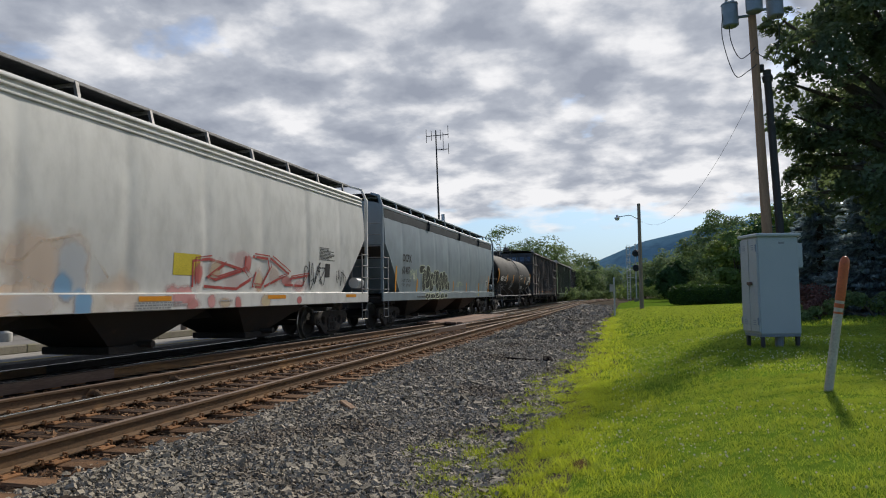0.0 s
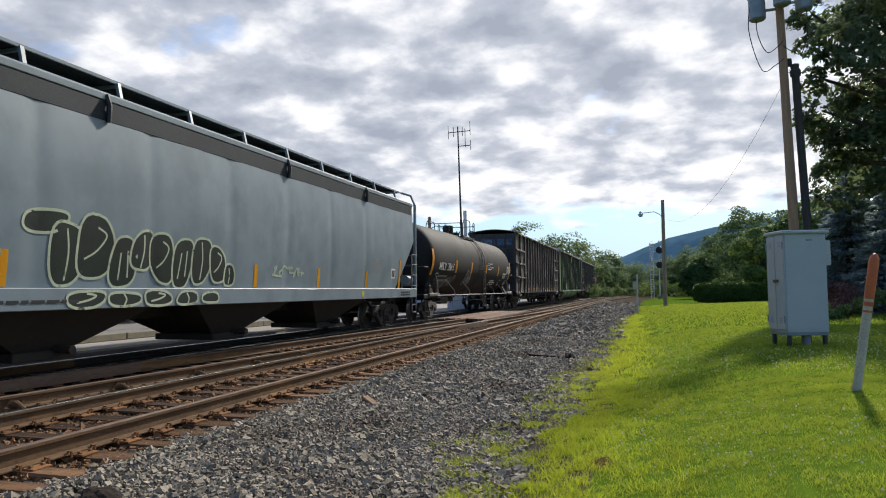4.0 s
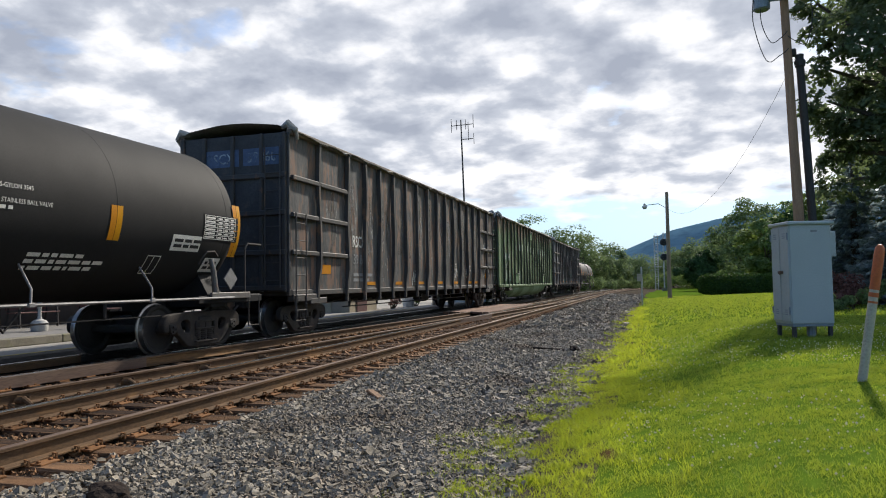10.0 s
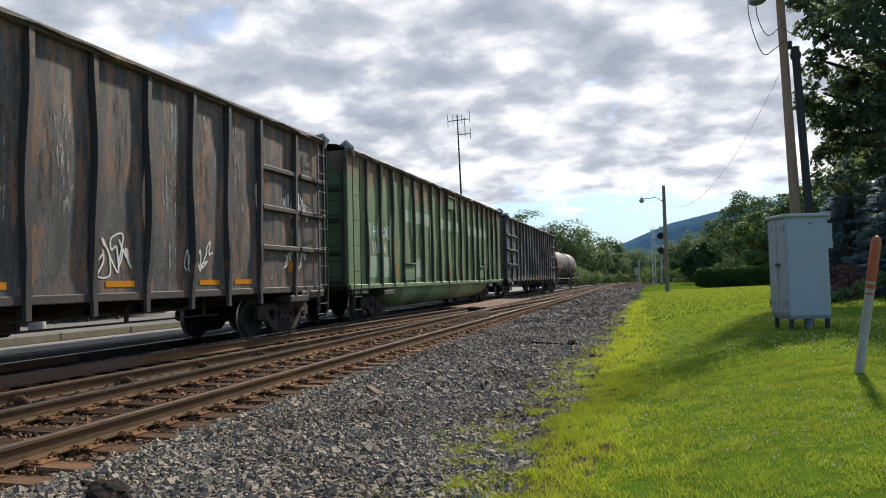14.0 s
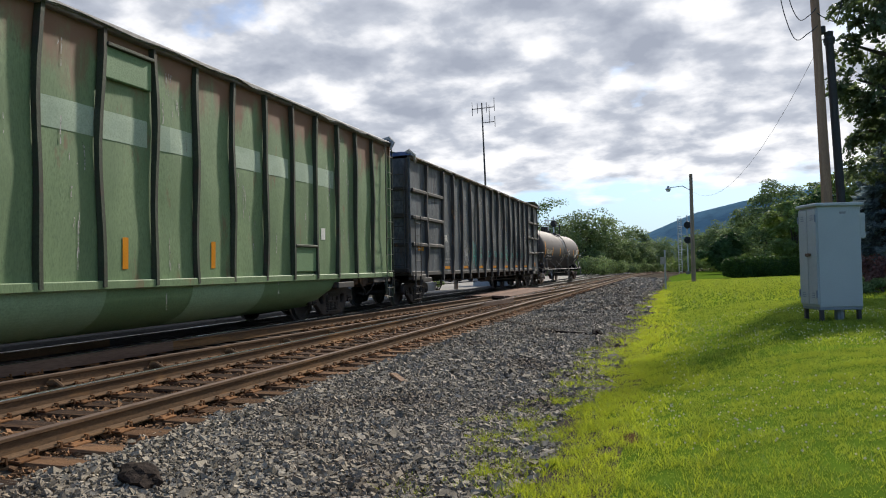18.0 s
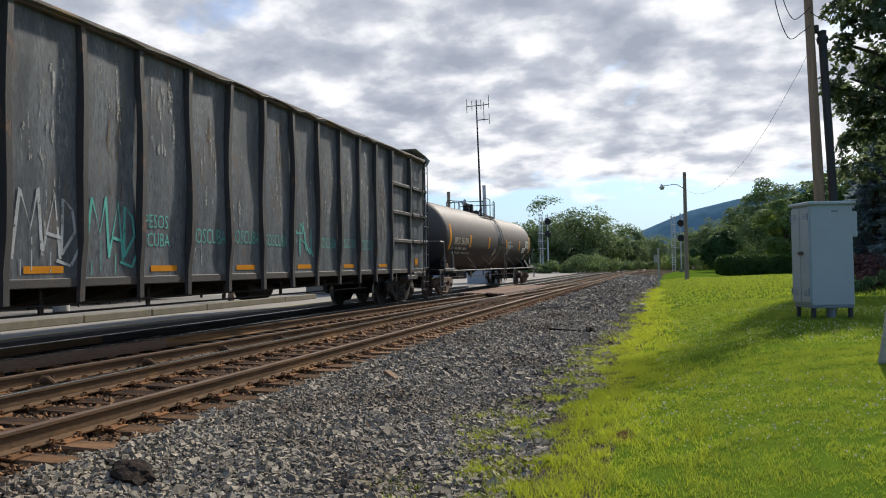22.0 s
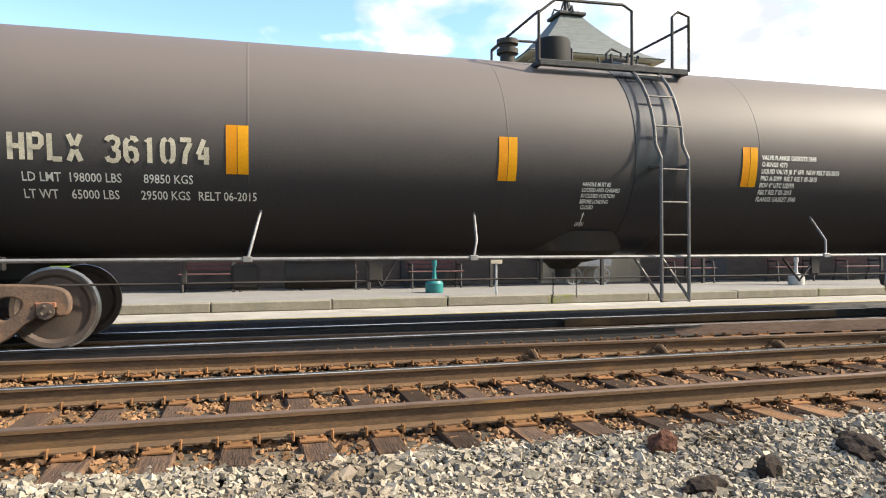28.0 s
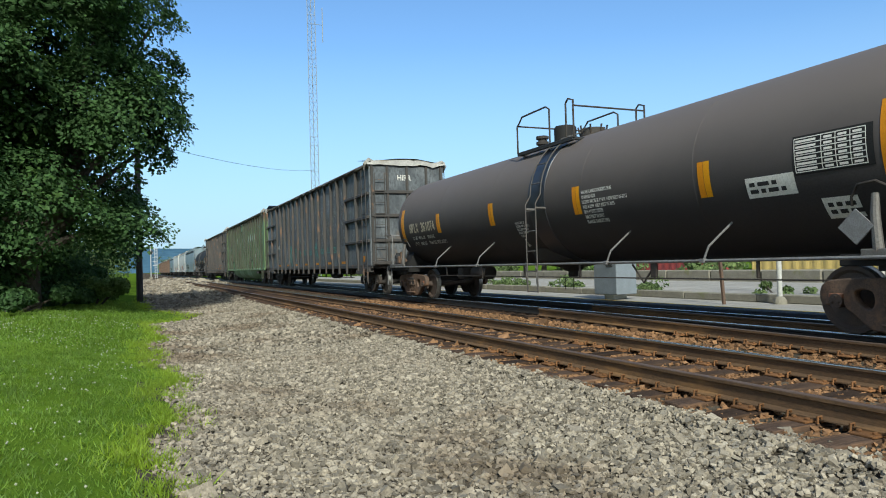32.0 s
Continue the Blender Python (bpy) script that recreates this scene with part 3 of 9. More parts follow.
def fringe(y):
    """Width of the ragged strip where grass creeps into the ballast."""
    return 0.30 + (0.80 - 0.60 * min(max(y, 0) / 30, 1)) * smooth(-3, 3.4, y)


def smooth(a, b, x):
    t = min(max((x - a) / (b - a), 0), 1)
    return t * t * (3 - 2 * t)


def ground_z(x, y):
    x -= bend(y) if x < 20 else 0
    if x < -11.7:
        z = -0.05
    elif x < -4.3:
        z = -0.235
    else:
        z = -0.235 - 0.075 * smooth(-4.3, -1.5, x)
        rise = 0.36 * math.exp(-((y - 9) / 34) ** 2) + 0.22
        z += rise * smooth(-1.7, 2.2, x) + 0.25 * smooth(2, 12, x)
    return z


def axis_steps(a, b, near, step_near, grow):
    out, s, p = [], step_near, near
    while p < b:
        out.append(p)
        p += s
        s *= grow
    p, s = near - step_near, step_near
    low = []
    while p > a:
        low.append(p)
        p -= s
        s *= grow
    return sorted(low + out + [a, b])


def build_ground():
    xs = axis_steps(-2500, 2500, -1.0, 0.25, 1.07)
    xs = sorted(set(xs + [-12.3, -11.75, -11.65, -8.95, -4.35]))
    ys = axis_steps(-2500, 2500, 6.0, 0.6, 1.05)
    vs = np.array([(x, y, ground_z(x, y)) for y in ys for x in xs])
    w = len(xs)
    fs = np.array([(j * w + i, j * w + i + 1, (j + 1) * w + i + 1, (j + 1) * w + i) for j in range(len(ys) - 1) for i in range(w - 1)])
    cx = np.array([(vs[f[0]] + vs[f[2]]) / 2 for f in fs])
    which = []
    for x, y, _ in cx:
        x0 = x - bend(y) if abs(x) < 60 else x
        if x0 > grass_edge(y) + fringe(y) - bend(y):
            which.append(1)
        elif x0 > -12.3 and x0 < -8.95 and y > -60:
            # dark strip along the far track: painted train shadow over oily ballast
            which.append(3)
        elif x0 > -11.7:
            which.append(0)
        elif x0 > -34 and -70 < y < 130:
            which.append(2)
        else:
            which.append(1)
    me = fast_mesh("ground", vs, fs, True)
    for m in (GROUND, LAWN, ASPHALT, OIL_SHADOW):
        me.materials.append(m)
    me.polygons.foreach_set("material_index", np.array(which, dtype=np.int32))
    setting("ground", me, GROUND, "ground of grey ballast, mown lawn and pale asphalt")


build_ground()


# ---- tracks ----
def sweep(b, prof, xf, ys, z0=0.0):
    k = len(prof)
    vs = [(xf(y) + u, y, z0 + w) for y in ys for u, w in prof]
    fs = [(i * k + j, i * k + (j + 1) % k, (i + 1) * k + (j + 1) % k, (i + 1) * k + j) for i in range(len(ys) - 1) for j in range(k)]
    fs += [tuple(range(k)), tuple(range(len(ys) * k - 1, (len(ys) - 1) * k - 1, -1))]
    b.add(vs, fs)


WEB = [(-0.068, -0.171), (0.068, -0.171), (0.068, -0.160), (0.011, -0.140), (0.009, -0.045), (0.034, -0.034), (0.034, -0.010), (-0.034, -0.010), (-0.034, -0.034), (-0.009, -0.045), (-0.011, -0.140), (-0.068, -0.160)]
HEAD = [(-0.034, -0.0098), (0.034, -0.0098), (0.033, -0.003), (0.026, 0.0), (-0.026, 0.0), (-0.033, -0.003)]


def span(a, b):
    return [a] + [y for y in (-150, -80, -40, 0, 40, 75, 80, 85, 90, 95, 100, 110, 120, 130, 140, 150, 165, 180) if a < y < b] + [b]


def rail(parent, xf, a, b, shiny=True, web=None):
    w, h = Build(), Build()
    ys = span(a, b)
    sweep(w, WEB, xf, ys)
    sweep(h, HEAD, xf, ys)
    ob = part("rail", w, web or RAIL_RUST, parent, "steel rail blackened by oil and painted shadow" if web else "rusty brown steel rail")
    part("railhead", h, RAIL_HEAD if shiny else RAIL_DULL, ob, "worn steel running surface")


def crossing_x(y):
    """Centre of the crossover between the two tracks."""
    t = min(max((y + 18) / (51 + 18), 0), 1)
    return TRAIN_X + (NEAR_X - TRAIN_X) * t


near_track = tagged(new("near_track"), "rusty railway track on stained wooden ties in ballast", "", "", "structure")
far_track = tagged(new("far_track"), "railway track that carries the freight train", "", "", "structure")
crossover = tagged(new("crossover_track"), "crossover rails that join the two tracks", "", "", "structure")
for side in (-1, 1):
    rail(near_track, lambda y, s=side: NEAR_X + s * HALF + bend(y), -420, 180, side < 0)
    rail(far_track, lambda y, s=side: TRAIN_X + s * HALF + bend(y), -420, 180, True, RAIL_OIL_SHADOW)
rail(crossover, lambda y: crossing_x(y) + HALF, -14, 23.5, False)
rail(crossover, lambda y: crossing_x(y) + HALF, 27.0, 48, False)
rail(crossover, lambda y: crossing_x(y) - HALF, -14, 6.0, False)
rail(crossover, lambda y: crossing_x(y) - HALF, 10.0, 48, False)


def tie_mesh(length, seed):
    rnd = random.Random(seed)
    b = Build().box((0, 0, 0), (length, 0.225, 0.17), 0.014)
    b.v = [(x + rnd.uniform(-0.012, 0.012), y + rnd.uniform(-0.008, 0.008), z + rnd.uniform(-0.005, 0.004)) for x, y, z in b.v]
    me = b.mesh("tie", 25)
    me.materials.append(TIE if seed < 20 else TIE_OIL_SHADOW)
    return me


def plate_mesh():
    b = Build()
    b.box((0, 0, 0.009), (0.36, 0.19, 0.018), 0.004)
    for u in (-0.115, 0.115):
        for w in (-0.06, 0.06):
            b.box((u, w, 0.026), (0.034, 0.03, 0.022), 0.006)
    for s in (-1, 1):
        b.tube([(-0.10, s * 0.135, 0.002), (-0.095, s * 0.135, 0.052), (-0.06, s * 0.135, 0.055), (-0.055, s * 0.135, 0.012), (0.055, s * 0.135, 0.012), (0.06, s * 0.135, 0.055), (0.095, s * 0.135, 0.052), (0.10, s * 0.135, 0.002)], 0.012, 5)
    me = b.mesh("tie_plate", 25)
    me.materials.append(PLATE)
    return me


TIES = [tie_mesh(2.6, k) for k in range(4)]
LONG_TIES = [tie_mesh(6.9, 10 + k) for k in range(2)]
DARK_TIES = [tie_mesh(2.6, 20 + k) for k in range(3)]
PLATE_ME = plate_mesh()


def lay_ties():
    rnd = random.Random(5)
    far = Build()
    for track, x0 in ((near_track, NEAR_X), (far_track, TRAIN_X)):
        y = -9.0
        while y < 42:
            long = -2 < y < 30
            jx, jy = rnd.uniform(-0.06, 0.06), rnd.uniform(-0.03, 0.03)
            m = pose(x0 + jx + bend(y), y + jy, -0.277 + rnd.uniform(-0.006, 0.004), 0, 0, rnd.uniform(-1.2, 1.2))
            if long and track is near_track and y > 4:
                m.translation.x -= 2.05
                part("tie", LONG_TIES[rnd.randrange(2)], TIE, track, m=m)
            elif track is far_track or not (long and y > 4):
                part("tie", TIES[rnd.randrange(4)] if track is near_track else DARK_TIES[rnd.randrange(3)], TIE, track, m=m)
            if track is near_track or y < 24:
                for s in (-1, 1):
                    if track is near_track or s == 1:
                        part("tie_plate", PLATE_ME, PLATE, track, m=pose(x0 + s * HALF, y + jy, -0.191, 0, 0, rnd.uniform(-1, 1)))
            y += 0.51
        for a, z in ((-90, -9.4), (42.3, 120)):
            y = a
            while y < z:
                far.box((x0 + bend(y) + rnd.uniform(-0.08, 0.08), y, -0.277), (2.6, 0.225, 0.17), 0.012)
                y += 0.51
    y = -9.0
    while y < 24:
        for s in (-1, 1):
            x = crossing_x(y) + s * HALF
            if abs(x - NEAR_X - HALF) > 0.4 and abs(x - NEAR_X + HALF) > 0.4 and abs(x - TRAIN_X - HALF) > 0.4:
                part("tie_plate", PLATE_ME, PLATE, crossover, m=pose(x, y + rnd.uniform(-0.03, 0.03), -0.190, 0, 0, rnd.uniform(-3, 3)))
        y += 0.51
    ob = part("far_ties", far, TIE, near_track)
    ob["kind"] = "stuff"


def chairs():
    for k in range(11):
        y = 3.5 + 1.66 * k
        b = Build()
        b.box((0.0, 0, -0.105), (0.17, 0.09, 0.10), 0.035)
        b.tube([(0.04, 0, -0.08), (0.12, 0, -0.12), (0.17, 0, -0.155)], [0.04, 0.035, 0.03], 8)
        b.box((0.02, 0, -0.165), (0.42, 0.17, 0.03), 0.008)
        b.tube([(-0.16, 0.05, -0.06), (0.1, 0.05, -0.06)], 0.016, 6)
        part("rail_brace", b, RAIL_RUST, crossover, "rusty cast rail brace", m=pose(crossing_x(y) + HALF + 0.12, y, 0))


def frogs():
    b = Build()
    for s, y0 in ((1, 25.2), (-1, 8.2)):
        for k in (-1, 1):
            b.prism([(crossing_x(y0 - 2) + s * HALF + k * 0.02, y0 - 2.2), (crossing_x(y0 - 2) + s * HALF + k * 0.09, y0 - 2.2), (crossing_x(y0 + 2) + s * HALF + k * 0.10, y0 + 2.4), (crossing_x(y0 + 2) + s * HALF + k * 0.03, y0 + 2.4)], -0.17, -0.004, "z")
    part("frog", b, RAIL_DULL, crossover, "worn steel crossing frog")
    g = Build()
    for x in (NEAR_X + HALF - 0.12, TRAIN_X - HALF + 0.12):
        g.box((x, 25 if x > -7 else 8, -0.07), (0.06, 5.5, 0.13), 0.01)
    part("guard_rail", g, RAIL_RUST, crossover)


chairs()
frogs()


def stones():
    rng = np.random.default_rng(3)
    cube = np.array([(i, j, k) for i in (-1, 1) for j in (-1, 1) for k in (-1, 1)], float)
    quad = np.array([(0, 1, 3, 2), (4, 6, 7, 5), (0, 4, 5, 1), (2, 3, 7, 6), (1, 5, 7, 3)])

    def shoulder(x):
        """Ballast heaped against the tie ends."""
        return 0.05 * np.exp(-((x + 4.24) / 0.13) ** 2)

    def heap(name, material, label, boxes):
        pos, size = [], []
        for x0, x1, y0, y1, n, sz in boxes:
            x, y = rng.uniform(x0, x1, n), rng.uniform(y0, y1, n)
            z = np.array([ground_z(a, c) for a, c in zip(x, y)]) + shoulder(x) + rng.uniform(-0.012, 0.020, n)
            bare = x < np.array([grass_edge(c) + 0.5 * fringe(c) for c in y]) - rng.uniform(0, 0.3, n) ** 1.5
            pos.append(np.stack([x, y, z], 1)[bare])
            size.append(sz * rng.lognormal(0, 0.34, bare.sum()))
        pos, size = np.concatenate(pos), np.concatenate(size)
        n = len(pos)
        # broken blocks, lying at all angles but mostly on a broad side
        shape = cube[None] * rng.uniform(0.55, 1.0, (n, 1, 3)) * np.array([1.05, 0.85, 0.66])[None, None]
        shape = shape * rng.uniform(0.66, 1.08, (n, 8, 1)) + rng.normal(0, 0.09, shape.shape)
        az, ex, ey = rng.uniform(0, 2 * np.pi, n), rng.normal(0, 0.42, n), rng.normal(0, 0.42, n)
        one, nil = np.ones(n), np.zeros(n)
        rz = np.stack([np.cos(az), -np.sin(az), nil, np.sin(az), np.cos(az), nil, nil, nil, one], 1).reshape(n, 3, 3)
        rx = np.stack([one, nil, nil, nil, np.cos(ex), -np.sin(ex), nil, np.sin(ex), np.cos(ex)], 1).reshape(n, 3, 3)
        ry = np.stack([np.cos(ey), nil, np.sin(ey), nil, one, nil, -np.sin(ey), nil, np.cos(ey)], 1).reshape(n, 3, 3)
        v = np.einsum("nij,nkj->nki", rx @ ry @ rz, shape) * size[:, None, None] * 0.56 + pos[:, None]
        f = (quad[None] + (np.arange(n) * 8)[:, None, None]).reshape(-1, 4)
        me = fast_mesh(name, v.reshape(-1, 3), f)
        me.materials.append(material)
        tagged(part(name, me, material), label, "ballast", "", "stuff")

    heap("ballast_stones", STONE, "loose grey crushed ballast stones beside the track",
         [(-4.6, -0.2, 2.5, 9, 58000, 0.034), (-4.6, -0.4, 9, 22, 36000, 0.046), (-4.6, -0.8, 22, 45, 10000, 0.085), (-4.6, -0.8, 45, 78, 6000, 0.14),
          (-4.6, -2.4, -2.5, 2.5, 24000, 0.037), (-2.4, -0.2, -2.5, 2.5, 15000, 0.037), (-4.6, -0.2, -12, -2.5, 60000, 0.034), (-4.6, 0.1, -32, -12, 24000, 0.052), (-4.6, 0.6, -70, -32, 9000, 0.14), (-8.6, 0.6, -130, -70, 6000, 0.26)])
    heap("ballast_rusty", STONE_TAN, "rust-stained tan ballast between the ties",
         [(-6.5, -4.95, -9, 12, 12000, 0.042), (-4.95, -4.48, -9, 14, 5000, 0.034), (-8.4, -6.5, -7, 12, 9000, 0.045), (-8.5, -6.5, -26, -7, 6000, 0.065), (-6.5, -4.6, 12, 30, 4000, 0.07), (-6.5, -4.6, -25, -9, 7000, 0.06), (-8.9, -8.3, -9, 10, 2500, 0.05)])


def blades():
    rng = np.random.default_rng(8)

    def sward(name, material, label, boxes):
        P, Hh, Wd = [], [], []
        for x0, x1, y0, y1, n, h, w, edge in boxes:
            x, y = rng.uniform(x0, x1, n), rng.uniform(y0, y1, n)
            e = np.array([grass_edge(c) for c in y])
            fr = np.array([fringe(c) for c in y])
            if edge == 2:
                # single tufts scattered into the stones
                k = rng.integers(0, n // 26 + 1, n)
                cu, cy = rng.uniform(0, 1, n // 26 + 1) ** 0.6 * 1.5 - 0.55, rng.uniform(y0, y1, n // 26 + 1)
                y = cy[k] + rng.normal(0, 0.035, n)
                x = np.array([grass_edge(c) for c in cy])[k] + cu[k] * np.array([fringe(c) for c in cy])[k] + rng.normal(0, 0.035, n)
                keep = np.ones(n, bool)
            elif edge:
                u = rng.uniform(-0.25, 1.8, n)
                x = e + u * fr
                clump = np.sin(x * 9 + y * 4) + np.sin(y * 7.3 - x * 5) + np.sin(y * 2.1 + x * 3.3 + 1) + rng.normal(0, 0.45, n)
                keep = (clump > 1.15 - 2.6 * np.minimum(u, 1)) & (rng.uniform(1.0, 1.8, n) > u)
                keep &= np.hypot((x - e - 1.05) / 0.09, (y - 6.0) / 0.22) > rng.uniform(0.3, 1.1, n)
            else:
                keep = (x > e + fr * rng.uniform(0.5, 1.2, n)) & (np.hypot((x - e - 1.05) / 0.09, (y - 6.0) / 0.22) > rng.uniform(0.3, 1.1, n))
            # uneven mowing: thin spots and fuller tufts
            tuft = np.array([noise.noise((a * 3.1, c * 3.1, 0.0)) + 0.8 * noise.noise((a * 11.0, c * 11.0, 5.0)) for a, c in zip(x, y)])
            keep &= rng.uniform(-0.9, 0.3, n) < tuft
            x, y, tuft = x[keep], y[keep], tuft[keep]
            z = np.array([ground_z(a, c) for a, c in zip(x, y)])
            P.append(np.stack([x, y, z - 0.005], 1))
            Hh.append(h * rng.uniform(0.5, 1.35, len(x)) * (1.0 + 0.6 * tuft))
            Wd.append(np.full(len(x), w))
        P, Hh, Wd = np.concatenate(P), np.concatenate(Hh), np.concatenate(Wd)
        n = len(P)
        a = rng.uniform(0, 2 * np.pi, n)
        side = np.stack([np.cos(a), np.sin(a), np.zeros(n)], 1) * Wd[:, None]
        lean = rng.normal(0, 0.6, (n, 2)) * Hh[:, None]
        tip = P + np.stack([lean[:, 0], lean[:, 1], Hh], 1)
        v = np.stack([P - side, P + side, tip + side * 0.25, tip - side * 0.25], 1).reshape(-1, 3)
        f = (np.arange(n) * 4)[:, None] + np.arange(4)
        me = fast_mesh(name, v, f)
        me.materials.append(material)
        tagged(part(name, me, material), label, "grass", "", "stuff")

    sward("lawn_grass", GRASS, "short bright green mown lawn grass",
          [(-1.5, 4.5, 3.6, 9, 230000, 0.024, 0.0022, 0), (-1.5, 7, 9, 20, 120000, 0.032, 0.0042, 0), (-1.6, 12, 20, 60, 60000, 0.05, 0.016, 0),
           (-0.9, 4.0, -4, 3.6, 30000, 0.032, 0.006, 0), (-0.9, 3.0, -12, -4, 60000, 0.034, 0.0045, 0), (-1.5, 8, -34, -12, 50000, 0.05, 0.012, 0)])
    sward("verge_grass", GRASS_EDGE, "ragged pale grass creeping into the ballast",
          [(0, 0, 3.4, 12, 85000, 0.045, 0.003, 1), (0, 0, 3.2, 16, 38000, 0.045, 0.0032, 2), (0, 0, -3, 3.4, 24000, 0.05, 0.005, 1), (0, 0, 12, 40, 22000, 0.07, 0.010, 1),
           (0, 0, -14, -3, 14000, 0.055, 0.005, 1), (0, 0, -20, -3, 8000, 0.06, 0.005, 2), (0, 0, -40, -14, 7000, 0.08, 0.01, 1)])
    n = 4400
    x, y = rng.uniform(-0.6, 4.5, n), np.concatenate([rng.uniform(4, 16, n - 1700), rng.uniform(-20, -4, 1700)])
    d = 0.0085
    v, f = [], []
    tri = [(0, 2, 4), (2, 1, 4), (1, 3, 4), (3, 0, 4), (2, 0, 5), (1, 2, 5), (3, 1, 5), (0, 3, 5)]
    for a, c in zip(x, y):
        if a < grass_edge(c) + fringe(c) + 0.2 or math.sin(a * 2.1 + c) + math.sin(c * 1.3) < -0.4:
            continue
        z, o, s = ground_z(a, c) + 0.045, len(v), d * rng.uniform(0.6, 1.3)
        v += [(a + s, c, z), (a - s, c, z), (a, c + s, z), (a, c - s, z), (a, c, z + s), (a, c, z - s)]
        f += [tuple(i + o for i in t) for t in tri]
    me = fast_mesh("clover_flowers", np.array(v), np.array(f))
    me.materials.append(CLOVER)
    tagged(part("clover_flowers", me, CLOVER), "small white clover heads in the lawn", "clover", "", "stuff")


# ---- the train: x across, y along, z up from the rail ----
def wheelset_mesh(steel):
    b = Build()
    for s in (-1, 1):
        prof = [(0.02, 0.07), (0.09, 0.07), (0.10, 0.05), (0.17, 0.04), (0.36, 0.025), (0.40, 0.06), (0.455, 0.065), (0.462, -0.03), (0.492, -0.045), (0.488, -0.075), (0.42, -0.075), (0.37, -0.03), (0.16, -0.04), (0.10, -0.07), (0.02, -0.07)]
        b.lathe(prof, 32, pose(s * 0.755, 0, 0, 0, 90 * s, 0))
    b.tube([(-1.0, 0, 0), (1.0, 0, 0)], 0.085, 14)
    for s in (-1, 1):
        for k in range(3):
            a = 2.1 * k
            b.box((s * 1.165, 0.05 * math.cos(a), 0.05 * math.sin(a)), (0.03, 0.035, 0.035), 0.006)
        b.tube([(s * 0.98, 0, 0), (s * 1.15, 0, 0)], 0.095, 16)
    me = b.mesh("wheelset", 35)
    me.materials.append(steel)
    me.materials.append(TREAD)
    for p in me.polygons:
        r = [math.hypot(me.vertices[i].co.y, me.vertices[i].co.z) for i in p.vertices]
        if min(r) > 0.452:
            p.material_index = 1
    return me


def soften(poly, rounds=2):
    """Cuts the corners of a closed polygon."""
    for _ in range(rounds):
        out = []
        for p, q in zip(poly, poly[1:] + poly[:1]):
            out += [(p[0] * 0.75 + q[0] * 0.25, p[1] * 0.75 + q[1] * 0.25), (p[0] * 0.25 + q[0] * 0.75, p[1] * 0.25 + q[1] * 0.75)]
        poly = out
    return poly


def cast_plate(name, loops, thick, bevel):
    """A cast plate with openings, its edges rounded: (along, up) loops in the side plane."""
    cu = bpy.data.curves.new(name, "CURVE")
    cu.dimensions, cu.fill_mode, cu.extrude, cu.bevel_depth, cu.bevel_resolution = "2D", "BOTH", thick, bevel, 2
    for loop in loops:
        sp = cu.splines.new("POLY")
        sp.points.add(len(loop) - 1)
        for pt, (u, w) in zip(sp.points, loop):
            pt.co = (u, w, 0, 1)
        sp.use_cyclic_u = True
    ob = bpy.data.objects.new(name, cu)
    me = bpy.data.meshes.new_from_object(ob)
    bpy.data.objects.remove(ob)
    bpy.data.curves.remove(cu)
    for v in me.vertices:
        v.co = Vector((v.co.z, v.co.x, v.co.y))
    me.polygons.foreach_set("use_smooth", [True] * len(me.polygons))
    me.set_sharp_from_angle(angle=radians(40))
    me.name = name
    me.materials.clear()
    return me


def side_frame_mesh():
    """The cast side frame: an arch with two windows and an opening for the springs."""
    right = [(0.5, 0.75), (0.9, 0.735), (1.12, 0.70), (1.19, 0.60), (1.18, 0.43), (1.07, 0.41), (1.08, 0.55), (0.84, 0.55), (0.85, 0.40), (0.72, 0.32), (0.52, 0.14), (0.40, 0.105)]
    outer = right + [(-u, w) for u, w in right[::-1]]
    window = [(0.42, 0.60), (0.60, 0.655), (0.75, 0.60), (0.72, 0.46), (0.56, 0.33), (0.43, 0.38)]
    gap = [(-0.33, 0.17), (0.33, 0.17), (0.33, 0.645), (-0.33, 0.645)]
    return cast_plate("side_frame", [soften(outer), soften(window), soften([(-u, w) for u, w in window]), soften(gap, 1)], 0.045, 0.022)


def spring_mesh():
    b = Build()
    for k in (-0.205, 0.0, 0.205):
        b.tube([(0.085 * math.cos(a), k + 0.085 * math.sin(a), 0.20 + 0.22 * a / 34.5) for a in np.linspace(0, 34.5, 56)], 0.019, 5)
    return b.mesh("spring", 40)


def bolster_end_mesh():
    b = Build()
    for z in (0.435, 0.575):
        b.box((0.03, 0, z), (0.16, 0.60, 0.04), 0.012)
    for y in (-0.29, 0.0, 0.29):
        b.box((0.03, y, 0.505), (0.16, 0.045, 0.14), 0.012)
    b.box((-0.06, 0, 0.505), (0.04, 0.56, 0.12), 0)
    b.box((0, 0, 0.185), (0.26, 0.66, 0.035), 0.012)
    return b.mesh("bolster_end", 30)


BOLSTER_END = {c: bolster_end_mesh() for c in (TRUCK, TRUCK_DIRTY)}
FRAMES = {c: side_frame_mesh() for c in (TRUCK, TRUCK_DIRTY)}
SPRINGS = {c: spring_mesh() for c in (TRUCK, TRUCK_DIRTY)}
WHEELSET = {TRUCK: wheelset_mesh(WHEEL), TRUCK_DIRTY: wheelset_mesh(WHEEL_DIRTY)}
TURNING = []


